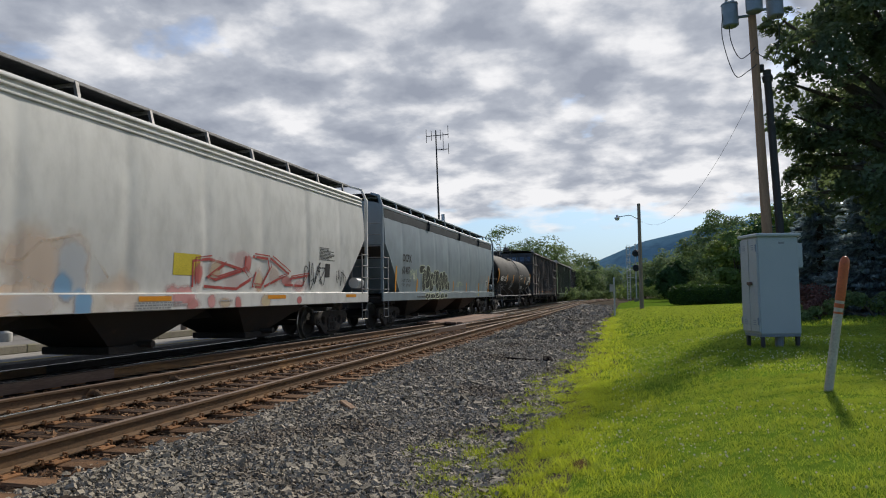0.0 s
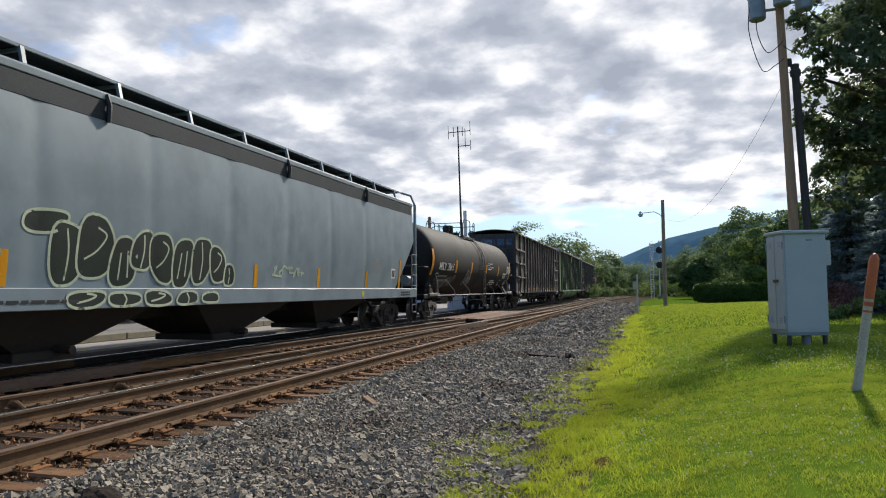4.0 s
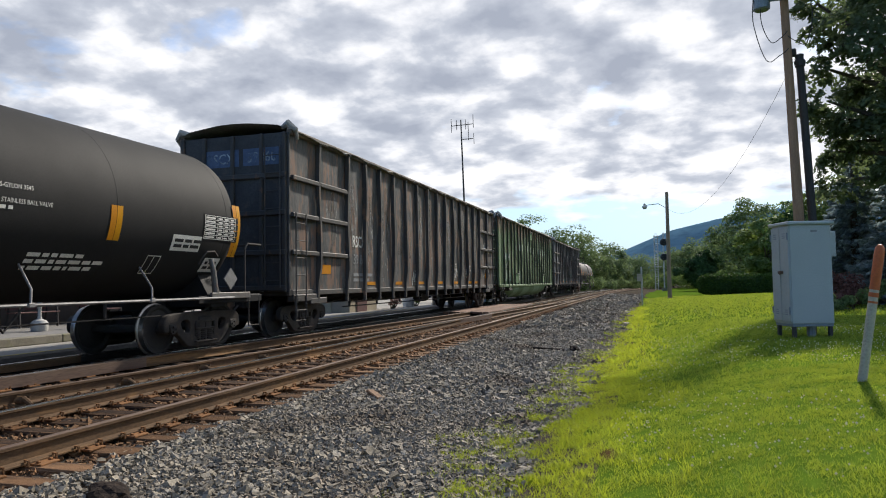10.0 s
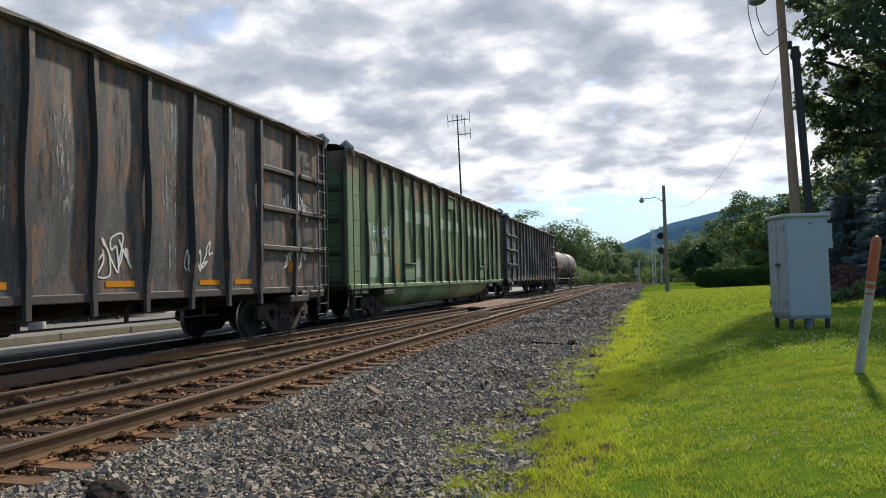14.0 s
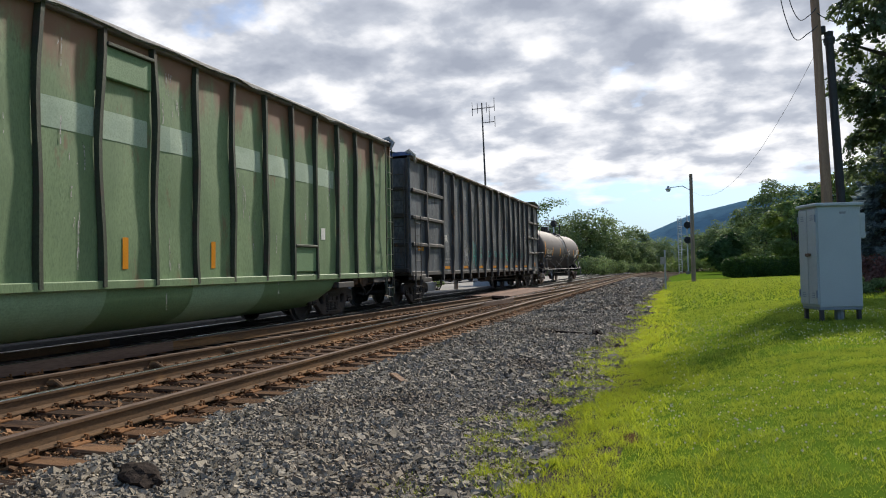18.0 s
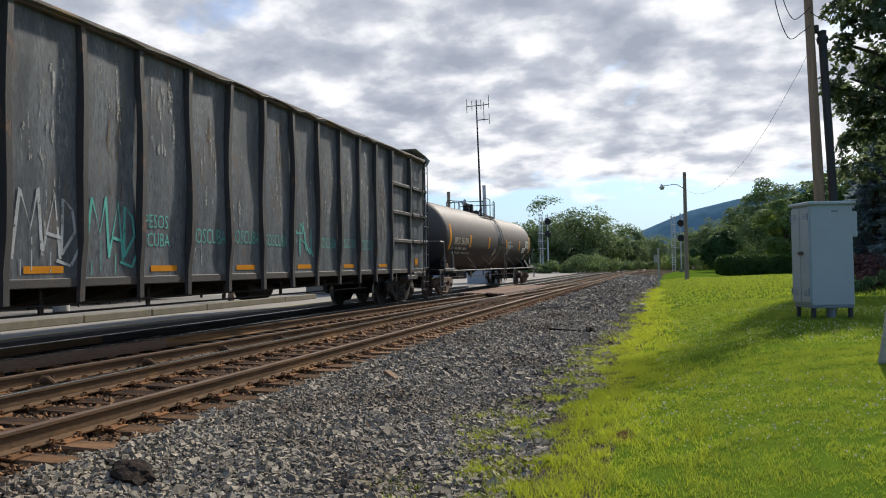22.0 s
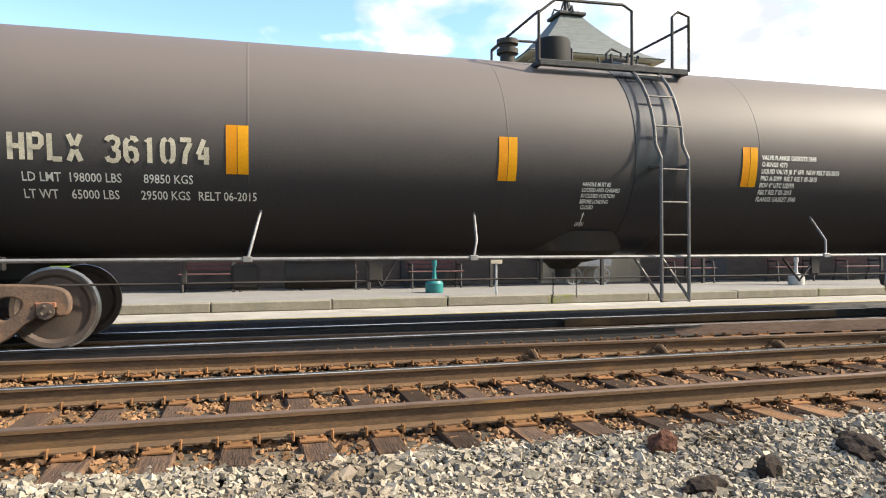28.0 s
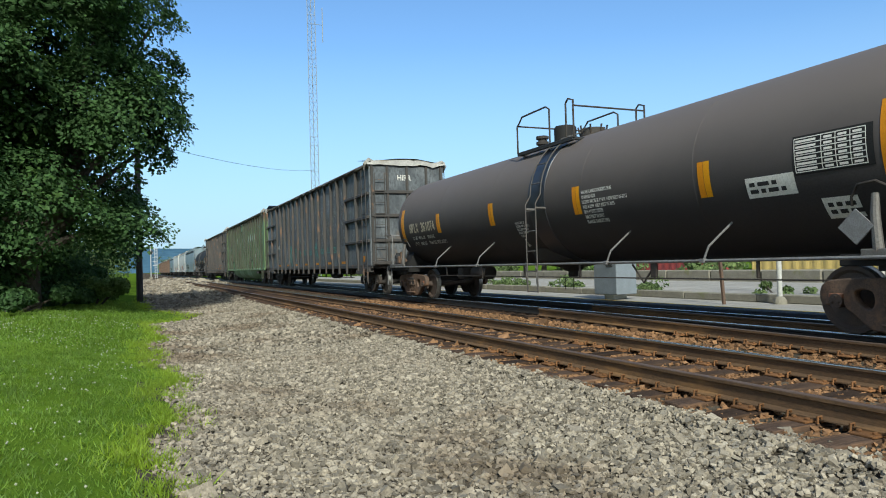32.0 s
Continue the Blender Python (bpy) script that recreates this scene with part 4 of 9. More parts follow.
def truck(car, y0, rolling=True, cast=None):
    cast = cast or TRUCK_DIRTY
    b = Build()
    b.box((0, y0, 0.55), (2.3, 0.44, 0.26), 0.03)
    b.box((0, y0, 0.72), (0.9, 0.5, 0.16), 0.03)
    for s in (-1, 1):
        b.box((s * 0.5, y0 + 0.5 * s, 0.42), (0.12, 0.9, 0.12), 0.02)
    bol = part("truck", b, STEEL_DARK, car, "four-wheeled truck with rusty cast side frames")
    for s in (-1, 1):
        part("side_frame", FRAMES[cast], cast, bol, "cast steel side frame", m=pose(s * 1.06, y0, 0))
        part("spring_nest", SPRINGS[cast], cast, bol, m=pose(s * 1.06, y0, 0))
        part("bolster_end", BOLSTER_END[cast], cast, bol, m=pose(s * 1.06, y0, 0, 0, 0, 0 if s > 0 else 180))
        for k in (-1, 1):
            cap = Build().box((s * 1.08, y0 + k * 0.96, 0.53), (0.13, 0.22, 0.07), 0.015)
            part("bearing_adapter", cap, BEARING if cast is TRUCK else cast, bol, "red-rusted bearing adapter" if cast is TRUCK else "")
    for k in (-1, 1):
        w = part("wheelset", WHEELSET[cast], WHEEL, bol, m=pose(0, y0 + k * 0.96, 0.466))
        if rolling:
            TURNING.append((w, y0 + k * 0.96))
    return bol


def coupler(car, y0, s):
    b = Build()
    b.box((0, y0 + s * 0.35, 0.85), (0.16, 0.8, 0.2), 0.03)
    b.prism([(-0.14, 0.0), (0.16, 0.0), (0.17, 0.22), (0.06, 0.30), (-0.02, 0.16), (-0.15, 0.22)], 0.70, 1.0, "z", pose(0, y0 + s * 0.72, 0, 0, 0, 0 if s > 0 else 180))
    part("coupler", b, TRUCK, car, "rusty knuckle coupler")
    h = Build().tube([(0.3, y0 + s * 0.2, 0.8), (0.34, y0 + s * 0.5, 0.6), (0.25, y0 + s * 0.75, 0.42), (0.1, y0 + s * 0.95, 0.5)], 0.028, 6)
    part("air_hose", h, STEEL_DARK, car, "black rubber air hose")


def ladder(parent, x, y, z0, z1, wide, rungs, along="y", name="ladder", material=None, r=0.017):
    b = Build()
    for s in (-0.5, 0.5):
        p = (x, y + s * wide) if along == "y" else (x + s * wide, y)
        b.tube([(*p, z0), (*p, z1)], r, 6)
    for k in range(rungs):
        z = z0 + (k + 0.4) * (z1 - z0) / rungs
        e = [(x, y - wide / 2, z), (x, y + wide / 2, z)] if along == "y" else [(x - wide / 2, y, z), (x + wide / 2, y, z)]
        b.tube(e, r * 0.8, 6)
    return part(name, b, material or GALV, parent)


def mark(parent, name, b, material, label=""):
    return part(name, b, material, parent, label, 0)


def ring_surface(ys, rings):
    """The outer side of a body as x over (z, y), from its cross-sections: rows of (x, z) at rising z."""
    def at(ring, z):
        for (xa, za), (xb, zb) in zip(ring, ring[1:]):
            if z <= zb:
                return xa + (xb - xa) * max(z - za, 0) / (zb - za)
        return ring[-1][0]

    def side_x(z, y=0.0):
        i = min(max(bisect(ys, y) - 1, 0), len(ys) - 2)
        t = min(max((y - ys[i]) / (ys[i + 1] - ys[i]), 0), 1)
        return at(rings[i], z) * (1 - t) + at(rings[i + 1], z) * t

    return side_x


def bisect(rows, v):
    a, b = 0, len(rows)
    while a < b:
        m = (a + b) // 2
        a, b = (m + 1, b) if rows[m] <= v else (a, m)
    return a


def on_side(b, side_x, outline, faces, y0, z0, dirn=-1, lift=0.006):
    """Thin shapes laid on a car's camera side. dirn -1: reading from far to near along y."""
    if len(outline) == 4 and len(faces) == 1:
        (a0, a1), (b0, b1), (c0, c1), (d0, d1) = outline
        nu = 1 + int(max(abs(b0 - a0), abs(c0 - d0)) / 0.12)
        nw = 1 + int(max(abs(d1 - a1), abs(c1 - b1)) / 0.12)
        outline = [((a0 * (1 - p) + b0 * p) * (1 - q) + (d0 * (1 - p) + c0 * p) * q, (a1 * (1 - p) + b1 * p) * (1 - q) + (d1 * (1 - p) + c1 * p) * q)
                   for q in (j / nw for j in range(nw + 1)) for p in (i / nu for i in range(nu + 1))]
        k = nu + 1
        faces = [(j * k + i, j * k + i + 1, (j + 1) * k + i + 1, (j + 1) * k + i) for j in range(nw) for i in range(nu)]
    b.add([(side_x(z0 + w, y0 + u * dirn) + lift, y0 + u * dirn, z0 + w) for u, w in outline], faces)


def panel(b, side_x, y0, z0, w, h, lift=0.006, rows=6):
    """A flat sheet that follows the curve of the side."""
    o = len(b.v)
    for k in range(rows + 1):
        z = z0 + h * k / rows
        b.v += [(side_x(z, y0) + lift, y0, z), (side_x(z, y0 + w) + lift, y0 + w, z)]
    b.f += [(o + 2 * k, o + 2 * k + 1, o + 2 * k + 3, o + 2 * k + 2) for k in range(rows)]


def words(b, side_x, text, height, y0, z0, squeeze=1.0, lift=0.008, bold=0.0):
    vs, fs = letters(text, height, squeeze, bold)
    on_side(b, side_x, vs, fs, y0, z0, 1, lift)


# strokes of stencil characters on a grid 1 wide and 2 high, with the bridges left open
STENCIL = {
    "H": [[(0.1, 0), (0.1, 2)], [(0.9, 0), (0.9, 2)], [(0.28, 1), (0.72, 1)]],
    "P": [[(0.1, 0), (0.1, 2)], [(0.3, 1.9), (0.7, 1.9), (0.9, 1.7), (0.9, 1.2), (0.7, 0.95), (0.3, 0.95)]],
    "L": [[(0.1, 0), (0.1, 2)], [(0.3, 0.1), (0.95, 0.1)]],
    "X": [[(0.08, 0), (0.42, 0.85)], [(0.08, 2), (0.42, 1.15)], [(0.92, 0), (0.58, 0.85)], [(0.92, 2), (0.58, 1.15)]],
    "3": [[(0.08, 1.6), (0.2, 1.82), (0.5, 1.9), (0.85, 1.75), (0.9, 1.45), (0.75, 1.1), (0.45, 1.02)], [(0.62, 0.98), (0.9, 0.8), (0.92, 0.4), (0.75, 0.14), (0.5, 0.08), (0.2, 0.16), (0.08, 0.4)]],
    "6": [[(0.9, 1.6), (0.75, 1.85), (0.42, 1.88)], [(0.28, 1.8), (0.1, 1.5), (0.1, 0.5), (0.25, 0.18), (0.42, 0.08)], [(0.6, 0.08), (0.85, 0.25), (0.9, 0.6), (0.78, 0.98), (0.5, 1.1), (0.28, 1.0)]],
    "1": [[(0.22, 1.6), (0.5, 1.95), (0.5, 0)]],
    "0": [[(0.4, 1.9), (0.18, 1.75), (0.1, 1.4), (0.1, 0.6), (0.18, 0.25), (0.4, 0.1)], [(0.6, 1.9), (0.82, 1.75), (0.9, 1.4), (0.9, 0.6), (0.82, 0.25), (0.6, 0.1)]],
    "7": [[(0.08, 1.88), (0.92, 1.88)], [(0.86, 1.66), (0.5, 0.9), (0.38, 0)]],
    "4": [[(0.55, 1.95), (0.1, 0.75)], [(0.08, 0.55), (0.95, 0.55)], [(0.72, 1.35), (0.72, 0.72)], [(0.72, 0.38), (0.72, 0)]],
}


def stencil(b, side_x, text, height, y0, z0, pitch, lift=0.007):
    for k, ch in enumerate(text):
        for line in STENCIL.get(ch, ()):
            ribbon(b, side_x, [(k * pitch + u * pitch * 0.74, w * height / 2) for u, w in line], height * 0.19, y0, z0, lift)


def bars(b, side_x, y0, z0, length, height, rows, rnd, lift=0.006):
    """Lines of small lettering too fine to read."""
    for k in range(rows):
        z, u = z0 - k * height * 1.7, 0.0
        end = length * rnd.uniform(0.6, 1.0)
        while u < end:
            w = rnd.uniform(1.2, 4.5) * height
            on_side(b, side_x, [(u, 0), (u + w, 0), (u + w, height), (u, height)], [(0, 1, 2, 3)], y0, z, 1, lift)
            u += w + height * 0.8


def ribbon(b, side_x, pts, width, y0, z0, lift=0.008):
    """A sprayed stroke: a flat band along a polyline of (along, up)."""
    P = [Vector((p[0], p[1], 0)) for p in pts]
    vs, c = [], 2 if width < 0.15 else 5
    for i, p in enumerate(P):
        d = (P[min(i + 1, len(P) - 1)] - P[max(i - 1, 0)])
        d = d.normalized() if d.length > 1e-6 else Vector((1, 0, 0))
        nrm = Vector((-d.y, d.x, 0)) * width / 2
        vs += [(p.x + nrm.x * k, p.y + nrm.y * k) for k in (1 - 2 * j / (c - 1) for j in range(c))]
    fs = [(c * i + j, c * i + j + 1, c * i + c + j + 1, c * i + c + j) for i in range(len(P) - 1) for j in range(c - 1)]
    on_side(b, side_x, vs + [vs[-1]], fs, y0, z0, 1, lift)


def curve_pts(ctrl, n=10):
    """Smooth line through control points."""
    c = [Vector((*p, 0)) for p in ctrl]
    out = []
    for i in range(len(c) - 1):
        p0, p1, p2, p3 = c[max(i - 1, 0)], c[i], c[i + 1], c[min(i + 2, len(c) - 1)]
        for k in range(n):
            t = k / n
            q = 0.5 * (2 * p1 + (p2 - p0) * t + (2 * p0 - 5 * p1 + 4 * p2 - p3) * t * t + (3 * p1 - p0 - 3 * p2 + p3) * t ** 3)
            out.append((q.x, q.y))
    out.append((c[-1].x, c[-1].y))
    return out


def scrawl(b, side_x, y0, z0, length, height, width, seed, letters_n=6, lift=0.008):
    """Looping handwriting without words."""
    rnd = random.Random(seed)
    w = length / letters_n
    ctrl = [(k * w + rnd.uniform(-0.1, 1.1) * w, rnd.uniform(0, 1) * height) for k in range(letters_n) for _ in range(4)]
    ribbon(b, side_x, curve_pts(ctrl, 6), width, y0, z0, lift)


def fat_letters(side_x, parent, lobes, z0, fill, edge, name="graffiti"):
    """Fat sprayed letters: overlapping filled lobes (along, up, width, height, lean) with pale outlines and inner strokes."""
    for k, (u, w, wide, tall, lean, inner) in enumerate(lobes):
        pts = []
        for a in range(28):
            t = 2 * math.pi * a / 28
            r = 1 + 0.07 * math.sin(2 * t + k * 1.9) + 0.05 * math.sin(3 * t + k)
            px = 0.5 * wide * r * math.copysign(abs(math.cos(t)) ** 0.75, math.cos(t))
            pz = 0.5 * tall * r * math.copysign(abs(math.sin(t)) ** 0.8, math.sin(t))
            pts.append((u + px + lean * pz, w + pz))
        lift = 0.007 + 0.0007 * k
        fb, eb = Build(), Build()
        vs, fs = [(u, w)], []
        for q in (0.35, 0.7, 1.0):
            vs += [(u + (p[0] - u) * q, w + (p[1] - w) * q) for p in pts]
        fs += [(0, i + 1, (i + 1) % 28 + 1) for i in range(28)]
        fs += [(1 + 28 * q + i, 29 + 28 * q + i, 29 + 28 * q + (i + 1) % 28, 1 + 28 * q + (i + 1) % 28) for q in (0, 1) for i in range(28)]
        on_side(fb, side_x, vs, fs, 0, z0, 1, lift)
        ribbon(eb, side_x, pts + pts[:2], 0.045, 0, z0, lift + 0.0004)
        for line in inner:
            ribbon(eb, side_x, curve_pts([(u + wide * 0.5 * p + lean * tall * 0.5 * q, w + tall * 0.5 * q) for p, q in line], 6), 0.032, 0, z0, lift + 0.0004)
        mark(parent, name + "_fill", fb, fill, "black sprayed graffiti letter")
        mark(parent, name + "_outline", eb, edge, "pale green sprayed outline")


# ---- tank car ----
def tank_car(name, label, half, seed, first, shade, R=1.435, ZC=2.475):
    car = thing(name, label, "tank car", group="freight train")
    rnd = random.Random(seed)

    def side_x(z, y=0):
        d = z - ZC
        return math.sqrt(max(R * R - d * d, 0.04))

    prof = []
    hd = 0.72
    for k in range(9):
        a = math.pi / 2 * k / 8
        prof.append((max(R * math.sin(a), 0.01), -half + hd * (1 - math.cos(a))))
    for k in range(1, 16):
        prof.append((R, -half + hd + (2 * half - 2 * hd) * k / 16))
    for k in range(8, -1, -1):
        a = math.pi / 2 * k / 8
        prof.append((max(R * math.sin(a), 0.01), half - hd * (1 - math.cos(a))))
    b = Build().lathe(prof, 64, pose(0, 0, ZC, -90, 0, 0))
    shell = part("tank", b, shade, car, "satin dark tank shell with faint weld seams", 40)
    for y in (-half * 0.9, -half * 0.55, -half * 0.2, half * 0.22, half * 0.55, half * 0.9):
        s = Build().lathe([(R - 0.01, -0.02), (R + 0.002, -0.010), (R + 0.003, 0), (R + 0.002, 0.010), (R - 0.01, 0.02)], 64, pose(0, y, ZC, -90, 0, 0))
        part("weld_seam", s, shade, shell)
    # reflectors
    for k, y in enumerate(first):
        end = k in (0, len(first) - 1)
        z0, z1, w = (1.86, 2.92, 0.25) if end else (2.02, 2.58, 0.25)
        for s, off in ((-1, -0.003), (1, 0.003)):
            q = Build()
            n = 8
            vs = [(side_x(z0 + (z1 - z0) * i / n) + 0.006, y + (0 if s > 0 else -w / 2) + j * (w / 2 - 0.004) + (0.004 if s > 0 else 0), z0 + (z1 - z0) * i / n) for i in range(n + 1) for j in (0, 1)]
            q.add(vs, [(2 * i, 2 * i + 1, 2 * i + 3, 2 * i + 2) for i in range(n)])
            mark(car, "reflector", q, YELLOW if s > 0 else ORANGE, "yellow reflective strip")
    # running pipe and its hangers
    p = Build().tube([(1.60, -half + 0.7, 1.03), (1.60, half - 0.7, 1.03)], 0.024, 8)
    p.tube([(-1.60, -half + 0.7, 1.03), (-1.60, half - 0.7, 1.03)], 0.024, 8)
    part("side_handrail", p, GALV, car, "long grey pipe handrail")
    for k in range(5):
        y = (-5.07, -2.37, 3.0, 5.4, 2 * half)[k]
        if y > half:
            continue
        h = Build().tube([(1.60, y, 1.02), (1.54, y + 0.06, 1.25), (side_x(1.62) - 0.02, y + 0.16, 1.62)], 0.018, 6)
        h.box((1.60, y, 1.03), (0.07, 0.11, 0.07), 0.01)
        part("handrail_bracket", h, GALV, car)
    # ladder
    lad, ly = Build(), 0.46
    for s in (ly - 0.21, ly + 0.21):
        pts = [(1.66, s, 0.42), (1.66, s, 2.35)] + [((R + 0.10) * math.cos(a), s, ZC + (R + 0.10) * math.sin(a)) for a in np.linspace(0.05, 1.30, 9)]
        lad.tube(pts, 0.024, 6, flat=0.6)
    for k in range(5):
        lad.tube([(1.66, ly - 0.21, 0.44 + k * 0.44), (1.66, ly + 0.21, 0.44 + k * 0.44)], 0.014, 6)
    for a in np.linspace(0.22, 1.15, 4):
        x, z = (R + 0.10) * math.cos(a), ZC + (R + 0.10) * math.sin(a)
        lad.tube([(x, ly - 0.21, z), (x, ly + 0.21, z)], 0.014, 6)
    for s in (ly - 0.21, ly + 0.21):
        lad.tube([(1.66, s, 0.46), (1.50, s - 0.34, 1.05)], 0.02, 6)
        lad.tube([(1.66, s, 2.25), (1.40, s, 2.25)], 0.03, 6)
    part("ladder", lad, DULL, car, "dull grey steel side ladder")
    band = Build().lathe([(R - 0.01, -0.34), (R + 0.008, -0.33), (R + 0.008, 0.33), (R - 0.01, 0.34)], 64, pose(0, 0.34, ZC, -90, 0, 0))
    part("shell_band", band, TANK_SHEEN if shade is TANK_BLACK else shade, shell, "glossier repainted band")
    # top platform, dome and rails
    crown, top = ZC + R - 0.03, ZC + R - 0.19
    for s in (-1, 1):
        pl = Build()
        pl.box((s * 0.87, -0.02, top - 0.0), (0.14, 2.36, 0.025), 0.006)
        pl.box((s * 0.96, -0.02, top + 0.0), (0.04, 2.36, 0.09), 0.01)
        pl.box((s * 0.72, 1.13, top + 0.0), (0.5, 0.07, 0.07), 0.01)
        pl.box((s * 0.72, -1.17, top + 0.0), (0.5, 0.07, 0.07), 0.01)
        part("top_platform", pl, GRATING, car, "dark grating walkway beside the valves")
    dome = Build().lathe([(0.01, -0.1), (0.27, -0.1), (0.27, 0.42), (0.25, 0.46), (0.23, 0.47), (0.01, 0.48)], 24, pose(0, -0.55, crown))
    part("valve_dome", dome, TANK_GREY, car, "round black valve housing")
    v = Build().lathe([(0.01, -0.05), (0.11, -0.05), (0.11, 0.28), (0.16, 0.29), (0.16, 0.36), (0.12, 0.37), (0.12, 0.42), (0.16, 0.43), (0.16, 0.50), (0.01, 0.52)], 16, pose(0.15, -1.35, crown - 0.14))
    part("relief_valve", v, STEEL_DARK, car)
    man = Build().lathe([(0.01, 0), (0.30, 0), (0.30, 0.14), (0.27, 0.2), (0.01, 0.23)], 20, pose(0, 0.55, crown))
    for k in range(8):
        a = k * math.pi / 4
        man.tube([(0.29 * math.cos(a), 0.55 + 0.29 * math.sin(a), crown + 0.08), (0.33 * math.cos(a), 0.55 + 0.33 * math.sin(a), crown + 0.26)], 0.022, 5)
    part("manway", man, STEEL_DARK, car, "bolted manway cover")
    gr = Build()
    for s in (-1, 1):
        x = s * 0.96
        gr.tube([(x, -1.2, top + 0.02), (x, -1.2, top + 0.68), (x, -0.95, top + 0.88), (x, 0.1, top + 0.90), (x, 0.24, top + 0.82), (x, 0.24, top + 0.02)], 0.022, 7)
        gr.tube([(x, 0.9, top + 0.02), (x, 0.9, top + 0.80), (x, 1.0, top + 0.88), (x, 1.18, top + 0.82), (x, 1.18, top + 0.02)], 0.022, 7)
    for y in (-1.2, 1.18):
        gr.tube([(-0.96, y, top + 0.70), (0.96, y, top + 0.70)], 0.02, 7)
    part("safety_rail", gr, STEEL_DARK, car, "black pipe guard rail")
    # belly outlet
    o = Build().lathe([(1.0, 0.30), (0.86, 0.02), (0.60, -0.10), (0.28, -0.16), (0.2, -0.24), (0.12, -0.26), (0.12, -0.38), (0.01, -0.40)], 24, pose(0, -0.4, ZC - R + 0.05))
    part("outlet_valve", o, STEEL_DARK, car)
    for x, y, e in ((0.1, -0.62, 0.02), (0.12, -0.22, -0.02)):
        ch = Build()
        for k in range(7):
            ch.tube([(x, y, 0.78 - k * 0.055), (x, y + e, 0.75 - k * 0.055), (x, y, 0.725 - k * 0.055)], 0.008, 4)
        part("chain", ch, STEEL_DARK, car, "short hanging chain")
    # underframe
    for s in (-1, 1):
        y0 = s * (half - 0.95)
        sad = Build()
        sad.prism([(-1.40, 0.86), (1.40, 0.86), (1.40, 0.98), (1.08, 1.52), (-1.08, 1.52), (-1.40, 0.98)], y0 - 0.24, y0 + 0.24, "y")
        part("saddle", sad, TANK_GREY, car, "tank saddle over the truck")
        dk = Build()
        dk.box((0, s * (half - 0.35), 0.93), (0.7, 2.6, 0.32), 0.03)
        dk.box((0, s * (half + 0.02), 1.06), (2.9, 1.0, 0.06), 0.012)
        dk.box((1.42, s * (half - 0.55), 1.0), (0.10, 2.2, 0.15), 0.012)
        dk.box((-1.42, s * (half - 0.55), 1.0), (0.10, 2.2, 0.15), 0.012)
        part("end_platform", dk, TANK_GREY, car, "dark end platform")
        hr = Build()
        for k in (-1, 1):
            hr.tube([(k * 1.46, s * (half - 0.1), 1.05), (k * 1.46, s * (half - 0.1), 2.05), (k * 1.46, s * (half + 0.0), 2.16), (k * 1.46, s * (half + 0.52), 2.16)], 0.022, 7)
            hr.tube([(k * 1.46, s * (half + 0.45), 1.05), (k * 1.46, s * (half + 0.45), 0.42), (k * 1.46, s * (half + 0.05), 0.42), (k * 1.46, s * (half + 0.05), 1.05)], 0.018, 7)
        hr.tube([(-1.46, s * (half + 0.52), 2.16), (1.46, s * (half + 0.52), 2.16)], 0.022, 7)
        part("end_handrail", hr, GALV if shade is TANK_BLACK else STEEL_DARK, car, "grey pipe end handrail")
        truck(car, s * (half - 1.0), cast=TRUCK if shade is TANK_BLACK else None)
        coupler(car, s * (half + 0.45), s)
    br = Build()
    br.tube([(0.9, -half + 2, 0.74), (0.9, half - 2, 0.72)], 0.013, 6)
    for k, w in enumerate((0.05, 0.18, 0.05, 0.05, 0.16, 0.05)):
        br.box((0.9, -half + 3.4 + k * (2 * half - 6.8) / 5, 0.89), (0.05, w, 0.30), 0.01)
    part("brake_rod", br, STEEL_DARK, car)
    vb = Build()
    vb.tube([(0.9, 2.88, 0.98), (0.9, 3.19, 0.64), (0.9, 3.51, 0.98)], 0.022, 6)
    part("rod_hanger", vb, STEEL_DARK, car)
    vb = Build().tube([(0.9, -3.6, 1.0), (0.9, -3.4, 0.66), (0.9, -3.2, 1.0)], 0.022, 6)
    part("rod_hanger", vb, STEEL_DARK, car)
    res = Build().tube([(0.5, -half + 4.6, 0.82), (0.5, -half + 5.5, 0.82)], 0.19, 14)
    res.box((0.6, -half + 4.1, 0.8), (0.4, 0.35, 0.32), 0.04)
    part("air_reservoir", res, STEEL_DARK, car)
    cv = Build()
    cv.box((1.30, -half + 0.42, 1.28), (0.2, 0.22, 0.26), 0.03)
    cv.box((1.30, -half + 0.75, 1.22), (0.16, 0.2, 0.2), 0.03)
    cv.tube([(1.3, -half + 0.2, 1.25), (1.3, -half + 0.95, 1.25)], 0.05, 8)
    cv.tube([(1.3, -half + 0.55, 1.1), (1.3, -half + 0.55, 1.55)], 0.06, 8)
    part("brake_valve", cv, TRUCK, car, "rusty brake control valve")
    part("valve_bowl", Build().lathe([(0.01, 0), (0.09, 0), (0.10, 0.03), (0.10, 0.20), (0.12, 0.22), (0.12, 0.30), (0.07, 0.34), (0.07, 0.40), (0.01, 0.41)], 16, pose(1.34, -half + 0.30, 1.12)), GRATING, car, "dark grey valve bowl")
